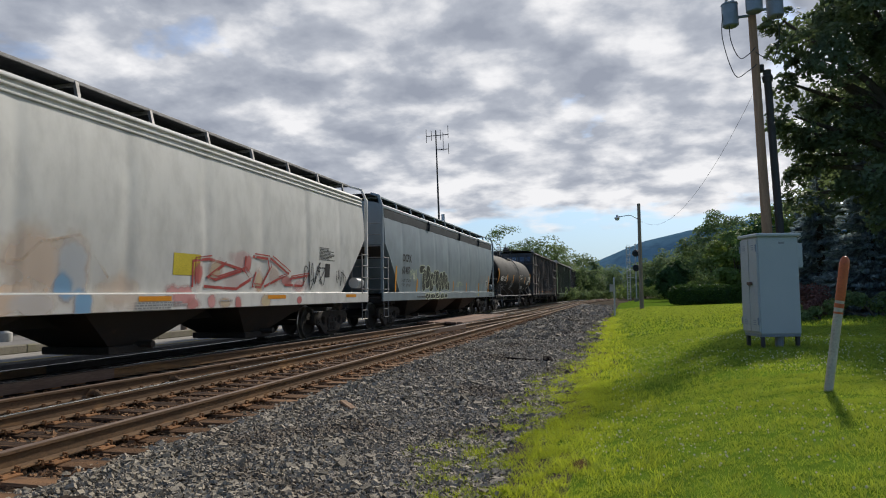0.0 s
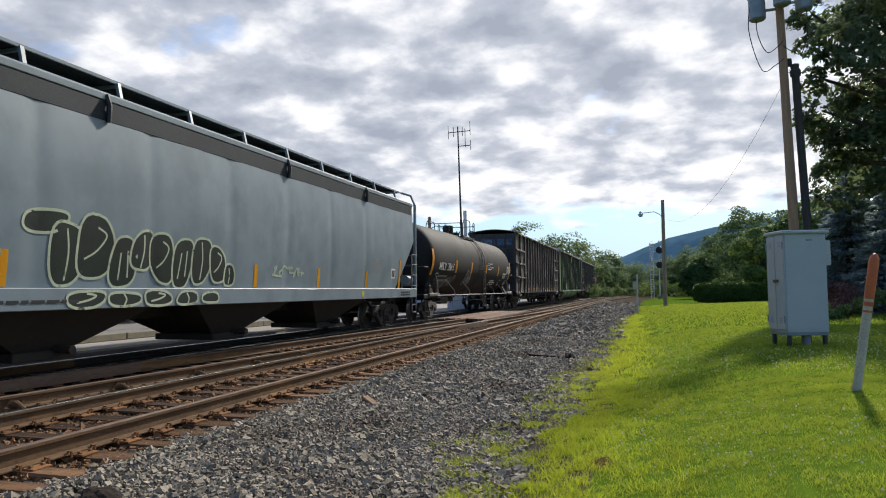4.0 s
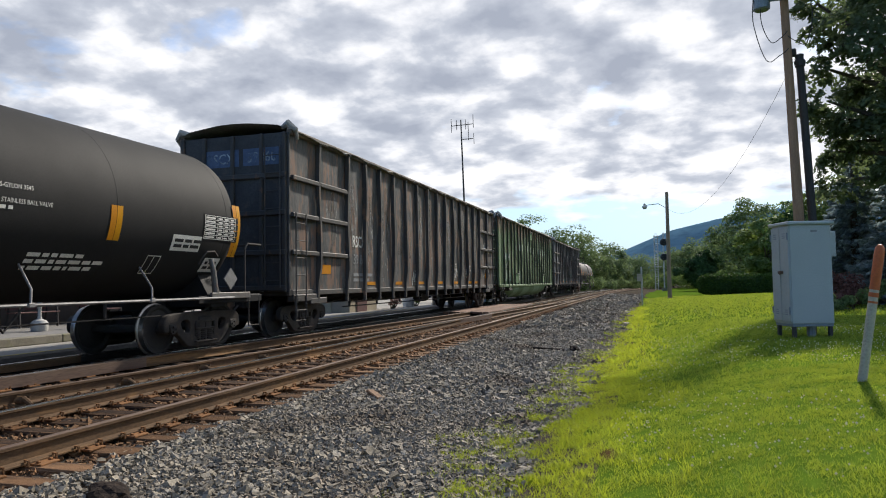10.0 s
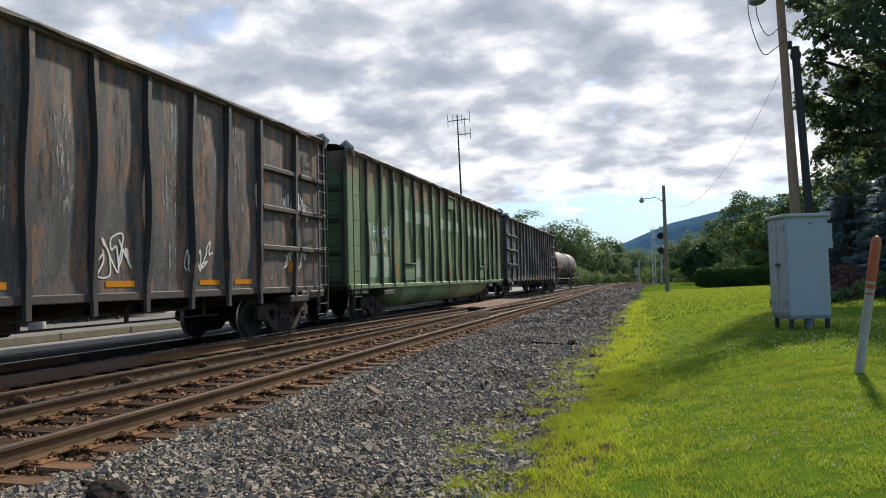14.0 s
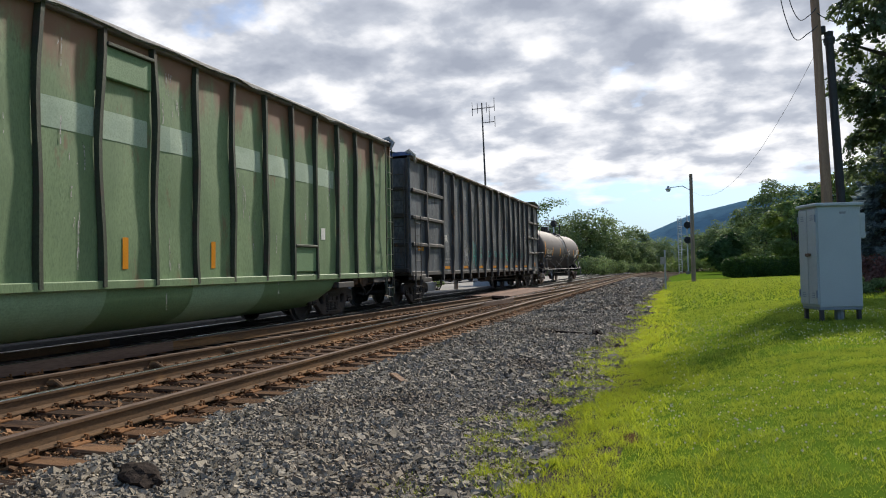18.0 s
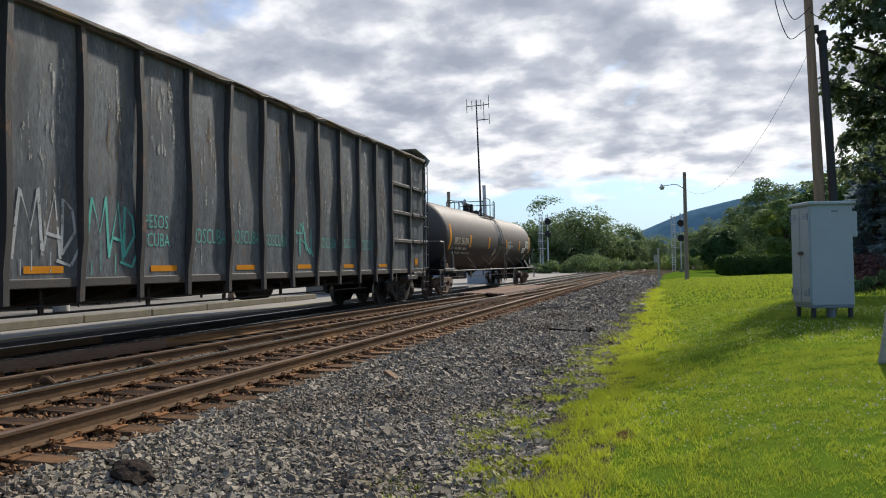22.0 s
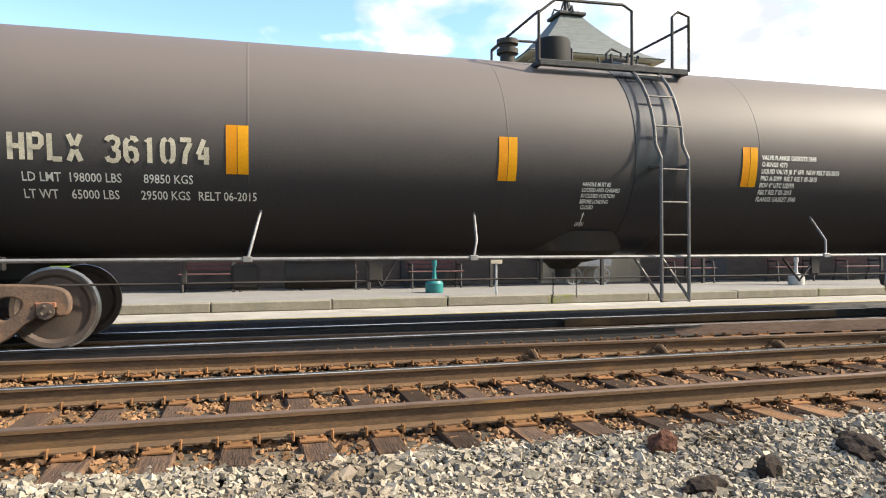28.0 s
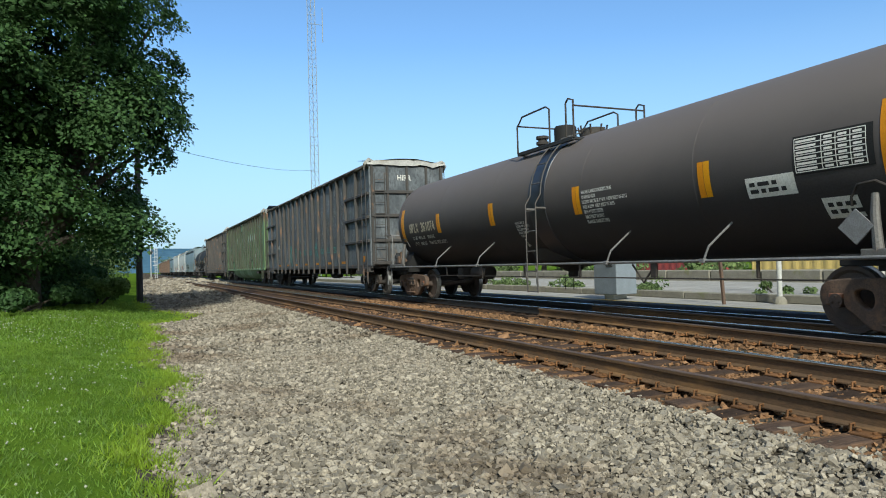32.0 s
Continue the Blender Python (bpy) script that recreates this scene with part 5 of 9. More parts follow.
    for e in (-1, 1):
        part("deck_channel", Build().box((1.50, e * (half - 0.65), 1.07), (0.06, 1.35, 0.13), 0.012), DULL, car, "dull grey steel channel")
        part("bracket_post", Build().tube([(1.47, e * (half - 1.13), 1.10), (1.45, e * (half - 1.17), 1.55), (1.40, e * (half - 1.19), 1.80)], [0.065, 0.055, 0.045], 10), DULL, car, "grey tapered post")
        part("bent_pipe", Build().tube([(1.42, e * (half - 1.0), 1.86), (1.45, e * (half - 1.15), 1.95), (1.45, e * (half - 1.38), 1.93), (1.40, e * (half - 1.50), 1.78), (1.36, e * (half - 1.52), 1.68)], 0.018, 6), STEEL_DARK, car)
    return car, side_x, rnd


def tank_lettering_a(car, sx, rnd):
    """The last tank car."""
    for text, y in (("HPLX", -7.52), ("361074", -7.52 + 5 * 0.19)):
        b = Build()
        stencil(b, sx, text, 0.285, y, 2.12, 0.19)
        mark(car, "reporting_mark", b, CREAM_PAINT, "cream stencilled letters")
    for t, y, z in (("LD LMT  198000 LBS       89850 KGS", -7.42, 1.90), ("LT WT    65000 LBS       29500 KGS", -7.42, 1.72), ("RELT 06-2015", -5.62, 1.72)):
        b = Build()
        words(b, sx, t, 0.10, y, z, 0.83, bold=0.015)
        mark(car, "weight_stencil", b, WHITE_PAINT, "white weight lettering")
    for k, t in enumerate(("VALVE FLANGE GASKETS 3545", "O-RINGS 4273", "LIQUID VALVE JB 3\" 6FR  NEW RELT 05-2015", "PRD A-2099  RBLT RELT 05-2015", "BOV 4\" UTC UZFFR", "RBLT RELT 05-2015", "FLANGE GASKET 3545")):
        b = Build()
        words(b, sx, t, 0.066, 2.05, 2.41 - k * 0.098, 0.78, bold=0.03)
        mark(car, "valve_stencil", b, WHITE_PAINT, "white maintenance lettering")
    b = Build()
    for k, t in enumerate(("HANDLE MUST BE", "LOCKED AND CHAINED", "IN CLOSED POSITION", "BEFORE LOADING", "CLOSED", "", "", "OPEN")):
        if t:
            words(b, sx, t, 0.052, -0.75 + (0.03 if k > 3 else 0), 1.98 - k * 0.075, 0.72, bold=0.035)
    on_side(b, sx, [(0.1, 0.0), (0.115, 0.0), (0.115, 0.1), (0.13, 0.1), (0.107, 0.14), (0.085, 0.1), (0.1, 0.1)], [(0, 1, 2, 3, 4, 5, 6)], -0.75, 1.50, 1)
    mark(car, "handle_notice", b, WHITE_PAINT, "white notice lettering")
    plates(car, sx, rnd)


def plates(car, sx, rnd):
    # table, phone plate and diamond at the far end
    b = Build()
    panel(b, sx, 6.92, 2.15, 1.12, 0.52, 0.006, 8)
    mark(car, "test_table", b, TANK_GREY, "black tank test table")
    b = Build()
    for k in range(7):
        on_side(b, sx, [(0.02, 0), (1.03, 0), (1.03, 0.012), (0.02, 0.012)], [(0, 1, 2, 3)], 6.92, 2.18 + k * 0.075, 1, 0.010)
    for u in (0.02, 0.42, 0.62, 0.82, 1.02):
        panel(b, sx, 6.92 + u, 2.18, 0.012, 0.46, 0.010, 8)
    for k in range(6):
        for u in (0.05, 0.46, 0.66, 0.86):
            on_side(b, sx, [(u, 0), (u + (0.3 if u < 0.1 else 0.12), 0), (u + (0.3 if u < 0.1 else 0.12), 0.03), (u, 0.03)], [(0, 1, 2, 3)], 6.92, 2.205 + k * 0.075, 1, 0.010)
    mark(car, "table_ruling", b, WHITE_PAINT, "white table ruling and bars")
    for y, z, w, h in ((6.08, 1.92, 0.82, 0.29), (7.2, 1.55, 0.50, 0.27)):
        b = Build()
        panel(b, sx, y, z, w, h, 0.007)
        mark(car, "notice_plate", b, WHITE_PAINT, "pale notice plate")
        b = Build()
        bars(b, sx, y + 0.06, z + h * 0.55, w - 0.14, h * 0.2, 2, rnd, 0.012)
        mark(car, "notice_print", b, BLACK_PAINT)
    d = Build().add([(1.49, 7.82, 1.19), (1.49, 8.05, 1.41), (1.49, 7.82, 1.63), (1.49, 7.59, 1.41), (1.515, 7.82, 1.19), (1.515, 8.05, 1.41), (1.515, 7.82, 1.63), (1.515, 7.59, 1.41)],
                    [(0, 1, 2, 3), (4, 5, 6, 7), (0, 1, 5, 4), (1, 2, 6, 5), (2, 3, 7, 6), (3, 0, 4, 7)])
    part("placard", d, GALV, car, "grey diamond placard holder")


def tank_lettering_b(car, sx, rnd):
    b = Build()
    words(b, sx, "MBLX  28615", 0.33, -7.05, 2.10, 0.88, bold=0.008)
    mark(car, "reporting_mark", b, WHITE_PAINT, "white reporting letters")
    b = Build()
    for text, h, y, z in (("LD LMT  185800 LB  84200 KG", 0.10, -7.1, 1.80), ("LT WT   77400 LB  35100 KG  NEW 5-99", 0.10, -7.15, 1.62), ("FLANGE GASKETS-GYLON 3545", 0.065, 1.95, 2.62),
                          ("O-RINGS 4273", 0.065, 1.95, 2.52), ("LIQUID VALVE-2\" STAINLESS BALL VALVE", 0.065, 1.95, 2.42), ("PLATE", 0.07, -4.35, 1.82), ("C", 0.10, -4.27, 1.69)):
        b = Build()
        words(b, sx, text, h, y, z, 0.9)
        mark(car, "stencil_line", b, WHITE_PAINT, "white stencilled line")
    b = Build()
    bars(b, sx, 1.95, 2.33, 1.2, 0.05, 1, rnd)
    bars(b, sx, 3.2, 1.72, 1.5, 0.055, 3, rnd)
    mark(car, "small_lettering", b, WHITE_PAINT, "white lettering too small to read")
    b = Build()
    on_side(b, sx, [(0, 0), (0.34, 0), (0.34, 0.015), (0, 0.015)], [(0, 1, 2, 3)], 5.6, 1.5, 1)
    on_side(b, sx, [(0, 0.3), (0.34, 0.3), (0.34, 0.315), (0, 0.315)], [(0, 1, 2, 3)], 5.6, 1.5, 1)
    for u in (0, 0.16, 0.33):
        on_side(b, sx, [(u, 0), (u + 0.014, 0), (u + 0.014, 0.31), (u, 0.31)], [(0, 1, 2, 3)], 5.6, 1.5, 1)
    mark(car, "stencil_box", b, WHITE_PAINT, "white ruled box")
    b = Build()
    scrawl(b, sx, -2.5, 1.45, 1.3, 0.75, 0.035, 4, 7)
    mark(car, "graffiti_tag", b, SPRAY["silver"], "silver graffiti scrawl")
    b = Build()
    scrawl(b, sx, -6.9, 1.35, 2.6, 0.5, 0.03, 9, 10)
    mark(car, "faded_tag", b, GREY_PAINT, "faded grey graffiti scrawl")
    plates(car, sx, rnd)


# ---- covered hopper ----
def hopper(name, label, half, top, paint, band, seed):
    car = thing(name, label, "hopper car", group="freight train")
    rnd = random.Random(seed)
    sill, eave = 1.28, top - 0.24

    def arch(z):
        t = min(max((z - sill) / (eave - sill), 0), 1)
        return 1.44 + 0.14 * math.sin(math.pi * (0.12 + 0.76 * t)) - 0.03 * t

    b = Build()
    ys = [-half + 0.30, -half + 0.75, -half + 1.3, -half + 2.1] + [-half + 2.1 + (2 * half - 4.2) * k / 190 for k in range(1, 190)] + [half - 2.1, half - 1.3, half - 0.75, half - 0.30]
    rings, skin = [], []
    for i, y in enumerate(ys):
        e = half - abs(y)
        zb = sill if e > 2.05 else sill + 1.75 * min(1, (2.1 - e) / 1.8)
        ring = []
        for k in range(12):
            z = zb + (eave - zb) * k / 11
            fade = min(1, (eave - z) / 0.5) if band is HOPPER_DARK else min(1, (eave - z) / 0.8)
            dent = fade * (0.010 * noise.noise(Vector((y * 0.9, z * 0.5, seed))) + 0.016 * math.cos((y + half) / (2 * half) * math.pi * 9) ** 40 - 0.010 * noise.noise(Vector((y * 2.6, z * 0.35, seed + 5))) ** 2)
            ring.append((arch(z) - dent, y, z))
        skin.append([(p[0], p[2]) for p in ring])
        for x, dz in ((1.38, -0.17), (1.20, -0.12), (0.9, -0.06), (0.5, -0.02), (0.0, 0.0)):
            ring.append((x, y, top + dz))
        ring += [(-p[0], p[1], p[2]) for p in ring[-2::-1]]
        rings.append(ring)
    side_x = ring_surface(ys, skin)
    k = len(rings[0])
    b.add([p for r in rings for p in r], [(i * k + j, i * k + (j + 1) % k, (i + 1) * k + (j + 1) % k, (i + 1) * k + j) for i in range(len(rings) - 1) for j in range(k)] + [tuple(range(k)), tuple(range(len(rings) * k - 1, (len(rings) - 1) * k - 1, -1))])
    part("body", b, paint, car, "", 28)
    for s in (-1, 1):
        if band is HOPPER_DARK:
            rb = Build().box((s * 1.485, 0, eave - 0.28), (0.05, 2 * half - 0.66, 0.32), 0.008)
            part("roof_band", rb, band, car, "dark band under the eave")
            part("top_chord", Build().box((s * 1.47, 0, eave - 0.055), (0.10, 2 * half - 0.5, 0.11), 0.012), paint, car, "pale eave angle")
        else:
            rb = Build()
            for z in (eave - 0.03, eave - 0.14, eave - 0.25):
                rb.box((s * 1.475, 0, z), (0.08, 2 * half - 0.66, 0.05), 0.014)
            part("top_chord", rb, band, car, "ribbed band under the eave")
        sl = Build()
        sl.box((s * 1.545, 0, 1.15), (0.07, 2 * half, 0.30), 0.012)
        sl.box((s * 1.49, 0, 1.30), (0.18, 2 * half - 0.1, 0.035), 0.008)
        part("side_sill", sl, paint, car, "flat side sill")
        for e in (-1, 1):
            st = Build()
            st.box((s * 1.53, e * (half - 0.05), (1.28 + eave) / 2), (0.09, 0.11, eave - 1.28), 0.012)
            st.tube([(s * 1.53, e * (half - 0.05), eave - 0.03), (s * 1.40, e * (half - 0.12), top + 0.08), (s * 1.06, e * (half - 0.20), top + 0.19)], 0.05, 4)
            part("corner_post", st, paint, car, "square corner post")
            ld = Build().box((s * 1.57, e * (half - 0.55), 1.92), (0.035, 0.05, 1.30), 0.006)
            for z in (1.42, 1.80, 2.18, 2.54):
                ld.tube([(s * 1.59, e * (half - 0.57), z), (s * 1.59, e * (half - 0.02), z)], 0.016, 6)
            part("ladder", ld, GALV, car, "short steel side ladder")
            ed = Build()
            for z in (1.42, 1.80, 2.18, 2.54, 2.95, 3.35, 3.75):
                ed.tube([(s * 1.50, e * (half + 0.05), z), (s * 0.98, e * (half + 0.05), z)], 0.016, 6)
            ed.box((s * 0.97, e * (half + 0.03), 2.6), (0.05, 0.04, 2.7), 0.006)
            part("end_ladder", ed, GALV, car)
            sp = Build().tube([(s * 1.57, e * (half - 0.55), 1.02), (s * 1.57, e * (half - 0.52), 0.46), (s * 1.57, e * (half - 0.10), 0.46), (s * 1.57, e * (half - 0.07), 1.02)], 0.018, 6)
            sp.tube([(s * 1.57, e * (half - 0.53), 0.74), (s * 1.57, e * (half - 0.09), 0.74)], 0.015, 6)
            part("stirrup", sp, GALV, car, "hanging step below the sill")
    for s in (-1, 1):
        part("running_board", Build().box((s * 0.57, 0, top + 0.19), (0.94, 2 * half - 0.5, 0.03), 0.006), GRATING, car, "dark grating roof walkway")
        part("end_board", Build().box((0, s * (half - 0.5), top + 0.19), (0.78, 0.5, 0.03), 0.006), GRATING, car)
    for s in (-1, 1):
        part("walkway_edge", Build().box((s * 1.05, 0, top + 0.19), (0.03, 2 * half - 0.48, 0.06), 0.006), GALV if band is not HOPPER_DARK else paint, car, "pale steel edge strip")
        for q in range(11):
            y = -half + 1.0 + q * (2 * half - 2.0) / 10
            st = Build().prism([(s * 1.10, top - 0.14), (s * 1.16, top - 0.14), (s * 1.08, top + 0.19), (s * 1.02, top + 0.19)], y - 0.035, y + 0.035, "y")
            st.box((s * 0.72, y, top + 0.14), (0.60, 0.05, 0.06), 0.006)
            part("walkway_bracket", st, GALV if band is not HOPPER_DARK else paint, car)
    for q in range(8):
        y = -half + 1.9 + q * (2 * half - 3.8) / 7
        h = Build().box((0, y, top + 0.03), (0.6, 1.3, 0.10), 0.04)
        part("roof_hatch", h, paint, car)
    # slope sheets, centre sill, pockets
    u = Build()
    u.box((0, 0, 0.92), (0.55, 2 * half + 0.1, 0.36), 0.02)
    for e in (-1, 1):
        u.prism([(e * (half - 2.3), 1.22), (e * (half - 0.34), 2.95), (e * (half - 0.42), 3.0), (e * (half - 2.4), 1.25)], -1.36, 1.36, "x")
        u.box((0, e * (half - 0.42), 1.13), (2.9, 0.85, 0.06), 0.01)
        u.box((0, e * (half - 1.9), 0.98), (2.6, 0.5, 0.2), 0.03)
    part("underframe", u, STEEL_DARK, car, "dark slope sheets and centre sill")
    span_y = 2 * half - 6.6
    for q in range(3):
        y0 = -span_y / 2 + span_y * (q + 0.5) / 3
        w = span_y / 6 * 0.92
        hb = Build()
        lo, hi = 0.34, 1.2
        vs = [(-1.4, y0 - w, hi), (1.4, y0 - w, hi), (1.4, y0 + w, hi), (-1.4, y0 + w, hi), (-0.65, y0 - 0.5, lo), (0.65, y0 - 0.5, lo), (0.65, y0 + 0.5, lo), (-0.65, y0 + 0.5, lo)]
        hb.add(vs, [(0, 1, 2, 3), (7, 6, 5, 4), (0, 4, 5, 1), (1, 5, 6, 2), (2, 6, 7, 3), (3, 7, 4, 0)])
        hb.box((0, y0, lo - 0.06), (1.5, 1.2, 0.14), 0.02)
        hb.tube([(-1.0, y0 + 0.2, lo + 0.02), (1.05, y0 + 0.2, lo + 0.02)], 0.07, 10)
        part("hopper_pocket", hb, STEEL_DARK, car, "dark tapered discharge hopper")
    for e in (-1, 1):
        truck(car, e * (half - 1.95))
        coupler(car, e * (half + 0.1), e)
    r = Build().tube([(1.36, half - 0.75, 1.62), (1.36, half - 0.25, 1.62)], 0.17, 14)
    part("air_reservoir", r, paint, car)
    return car, side_x, rnd


# ---- high-sided gondola ----
def gondola(name, label, half, top, paint, rib, seed, rib_y, belly=False, far=False):
    car = thing(name, label, "gondola", group="freight train")
    rnd = random.Random(seed)
    bot = 1.10
    W = 1.50

    ny, nz = (110, 14) if not far else (12, 3)
    ys = [-half + 2 * half * i / ny for i in range(ny + 1)]

    def bulge(y, z, j):
        """Panels pushed outwards between the posts, with dents."""
        edge = min(1, (half - abs(y)) / 0.5) * math.sin(math.pi * j / nz)
        k = min(max(bisect(rib_y, y), 1), len(rib_y) - 1)
        pillow = math.sin(math.pi * min(max((y - rib_y[k - 1]) / (rib_y[k] - rib_y[k - 1]), 0), 1)) if not far else 0
        return (0.035 * noise.noise(Vector((y * 0.8, z * 0.7, seed * 3.1))) + 0.016 * noise.noise(Vector((y * 2.3, z * 2.0, seed))) + 0.026 * pillow - 0.012) * edge

    skin = [[(W + bulge(y, bot + (top - bot) * j / nz, j) - 0.015, bot + (top - bot) * j / nz) for j in range(nz + 1)] for y in ys]
    side_x = ring_surface(ys, skin)
    for s in (-1, 1):
        b = Build()
        vs = [(s * x, y, z) for y, ring in zip(ys, skin) for x, z in ring]
        n = len(vs)
        vs += [(s * (W - 0.06), p[1], p[2]) for p in vs]
        q = nz + 1
        fs = [(i * q + j, i * q + j + 1, (i + 1) * q + j + 1, (i + 1) * q + j) for i in range(ny) for j in range(nz)]
        fs += [tuple(k + n for k in f[::-1]) for f in fs]
        fs += [(i * q + j, (i + 1) * q + j, (i + 1) * q + j + n, i * q + j + n) for i in range(ny) for j in (0, nz)]
        fs += [(i * q + j, i * q + j + 1, i * q + j + 1 + n, i * q + j + n) for i in (0, ny) for j in range(nz)]
        part("side_panel", b.add(vs, fs), paint, car, "", 40)
        c = Build()
        c.box((s * (W + 0.02), 0, top + 0.02), (0.17, 2 * half + 0.04, 0.13), 0.02)
        part("top_chord", c, TOPCHORD if paint is not GOND_GREEN else GALV, car, "worn top chord")
        c = Build().box((s * (W + (0.02 if belly else -0.035)), 0, bot - 0.02), (0.12 if belly else 0.08, 2 * half, 0.14), 0.015)
        part("side_sill", c, rib if paint is not GOND_GREEN else paint, car)
        for k, y in enumerate(rib_y):
            rb = Build()
            nn = 9
            w0, w1, dp = (0.045, 0.032, 0.10) if belly else (0.062, 0.045, 0.11)
            rings = []
            bend_y = rnd.uniform(-0.05, 0.05)
            for j in range(nn + 1):
                t = j / nn
                z = bot - (0.30 if not belly else 0.05) + (top - bot + (0.30 if not belly else 0.05)) * t
                oy = bend_y * math.sin(math.pi * t) + 0.022 * math.sin(9 * t + k * 1.7 + seed)
                od = dp * (1 + 0.15 * math.sin(7 * t + k)) * (1 if t > 0.12 or belly else 0.55)
                x0 = W - 0.005
                rings.append([(s * x0, y + oy - w0, z), (s * (x0 + od), y + oy - w1, z), (s * (x0 + od), y + oy + w1, z), (s * x0, y + oy + w0, z)])
            rb.add([p for r in rings for p in r], [(i * 4 + j, i * 4 + (j + 1) % 4, (i + 1) * 4 + (j + 1) % 4, (i + 1) * 4 + j) for i in range(nn) for j in range(4)] + [(0, 1, 2, 3), (nn * 4 + 3, nn * 4 + 2, nn * 4 + 1, nn * 4)])
            part("side_post", rb, rib, car)
        for e in (-1, 1):
            if not belly:
                for z in (bot + 0.95, bot + 1.85, bot + 2.75):
                    for seg in (0, 1):
                        ya, yb = (half - 0.02, abs(rib_y[0])) if seg == 0 else (abs(rib_y[0]), abs(rib_y[1]))
                        hb = Build().box((s * (W + 0.05), e * (ya + yb) / 2, z), (0.10, abs(ya - yb) - 0.09, 0.12), 0.02)
                        part("panel_stiffener", hb, rib, car)
            if not far:
                ladder(car, s * (W + 0.14), e * (half - 0.35), 0.5, (3.0 if e < 0 else top - 0.1) if not belly else top - 0.1, 0.5, (6 if e < 0 else 9), name="side_ladder", material=rib)
                fl = Build().tube([(s * (W + 0.1), e * (half - 0.62), 1.0), (s * (W + 0.1), e * (half - 0.62), 0.42), (s * (W + 0.1), e * (half - 0.12), 0.42), (s * (W + 0.1), e * (half - 0.12), 1.0)], 0.018, 6)
                part("stirrup", fl, rib, car)
    for e in (-1, 1):
        b = Build().box((0, e * half, (top + bot) / 2), (2 * W + 0.06, 0.08, top - bot), 0.015)
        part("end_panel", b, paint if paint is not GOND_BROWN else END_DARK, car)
        for z in (bot + 0.1, bot + 0.95, bot + 1.9, bot + 2.8):
            part("end_stiffener", Build().box((0, e * (half + 0.07), z), (2 * W - 0.05, 0.11, 0.13), 0.02), rib, car)
        for x in (-1.42, -0.8, 0.0, 0.8, 1.42):
            part("end_post", Build().box((x, e * (half + 0.055), (top + bot) / 2), (0.10, 0.10, top - bot), 0.02), rib, car)
        if not far:
            ladder(car, 1.15, e * (half + 0.16), 1.2, top - 0.3, 0.4, 8, "x", "end_ladder", rib)
        truck(car, e * (half - (3.1 if belly else 1.45)), not far)
        coupler(car, e * (half + 0.1), e)
        for s in (-1, 1):
            part("corner_bracket", Build().box((s * 1.45, e * (half - 0.75), 0.95), (0.2, 1.2, 0.18), 0.02), RIB_BLACK, car)
            part("bolster_end", Build().box((s * 1.38, e * (half - (3.1 if belly else 1.45)), 0.86), (0.35, 0.9, 0.16), 0.02), RIB_BLACK, car)
    fl = Build().box((0, 0, bot - 0.04), (2 * W - 0.1, 2 * half - 0.1, 0.1), 0.0)
    fl.box((0, 0, 0.88), (0.5, 2 * half, 0.32), 0.02)
    for y in rib_y:
        if not belly:
            fl.prism([(-1.5, 1.08), (1.5, 1.08), (1.5, 0.98), (0.3, 0.75), (-0.3, 0.75), (-1.5, 0.98)], y - 0.03, y + 0.03, "y")
    part("floor", fl, STEEL_DARK, car, "dark floor and cross bearers")
    if belly:
        t = Build()
        L = half - 4.0
        rings = []
        for y, f in ((-L - 0.75, 0.55), (-L, 1), (L, 1), (L + 0.75, 0.55)):
            rings.append([(1.46 * math.copysign(abs(math.cos(a)) ** 0.85, math.cos(a)), y, bot - 0.02 - 0.84 * f * math.sin(-a) ** 0.85) for a in np.linspace(0, -math.pi, 33)])
        k = 33
        t.add([p for r in rings for p in r], [(i * k + j, i * k + j + 1, (i + 1) * k + j + 1, (i + 1) * k + j) for i in range(3) for j in range(k - 1)] + [tuple(range(k)), tuple(range(4 * k - 1, 3 * k - 1, -1))])
        part("belly_tub", t, GREEN_TUB, car, "rounded green lower tub")
        for y0, y1 in ((-5.9, -4.4), (-2.6, -0.4), (1.6, 3.9)):
            sh = Build()
            arc = [(1.47 * math.cos(a) ** 0.85, bot - 0.02 - 0.85 * math.sin(-a) ** 0.85) for a in np.linspace(-0.05, -1.1, 17)]
            sh.add([(x, y, z) for x, z in arc for y in (y0, y1)], [(2 * i, 2 * i + 1, 2 * i + 3, 2 * i + 2) for i in range(16)])
            mark(car, "tub_panel", sh, GREEN_TUB_PALE, "paler green repainted section")
    else:
        rd = Build()
        rd.tube([(1.0, -half + 4, 0.62), (1.0, half - 4, 0.62)], 0.018, 6)
        rd.tube([(1.05, -half + 4.5, 0.74), (1.05, half - 5, 0.78)], 0.018, 6)
        for q in range(7):
            rd.box((1.0, -half + 4.5 + q * (2 * half - 9) / 6, 0.8), (0.05, 0.08, 0.36), 0.01)
        rd.tube([(0.4, 1.5, 0.72), (0.4, 2.5, 0.72)], 0.2, 12)
        part("brake_rod", rd, STEEL_DARK, car)
    # load cover, sagging and ragged at the edges
    cv = Build()
    ny, nx = (46, 8) if not far else (10, 4)
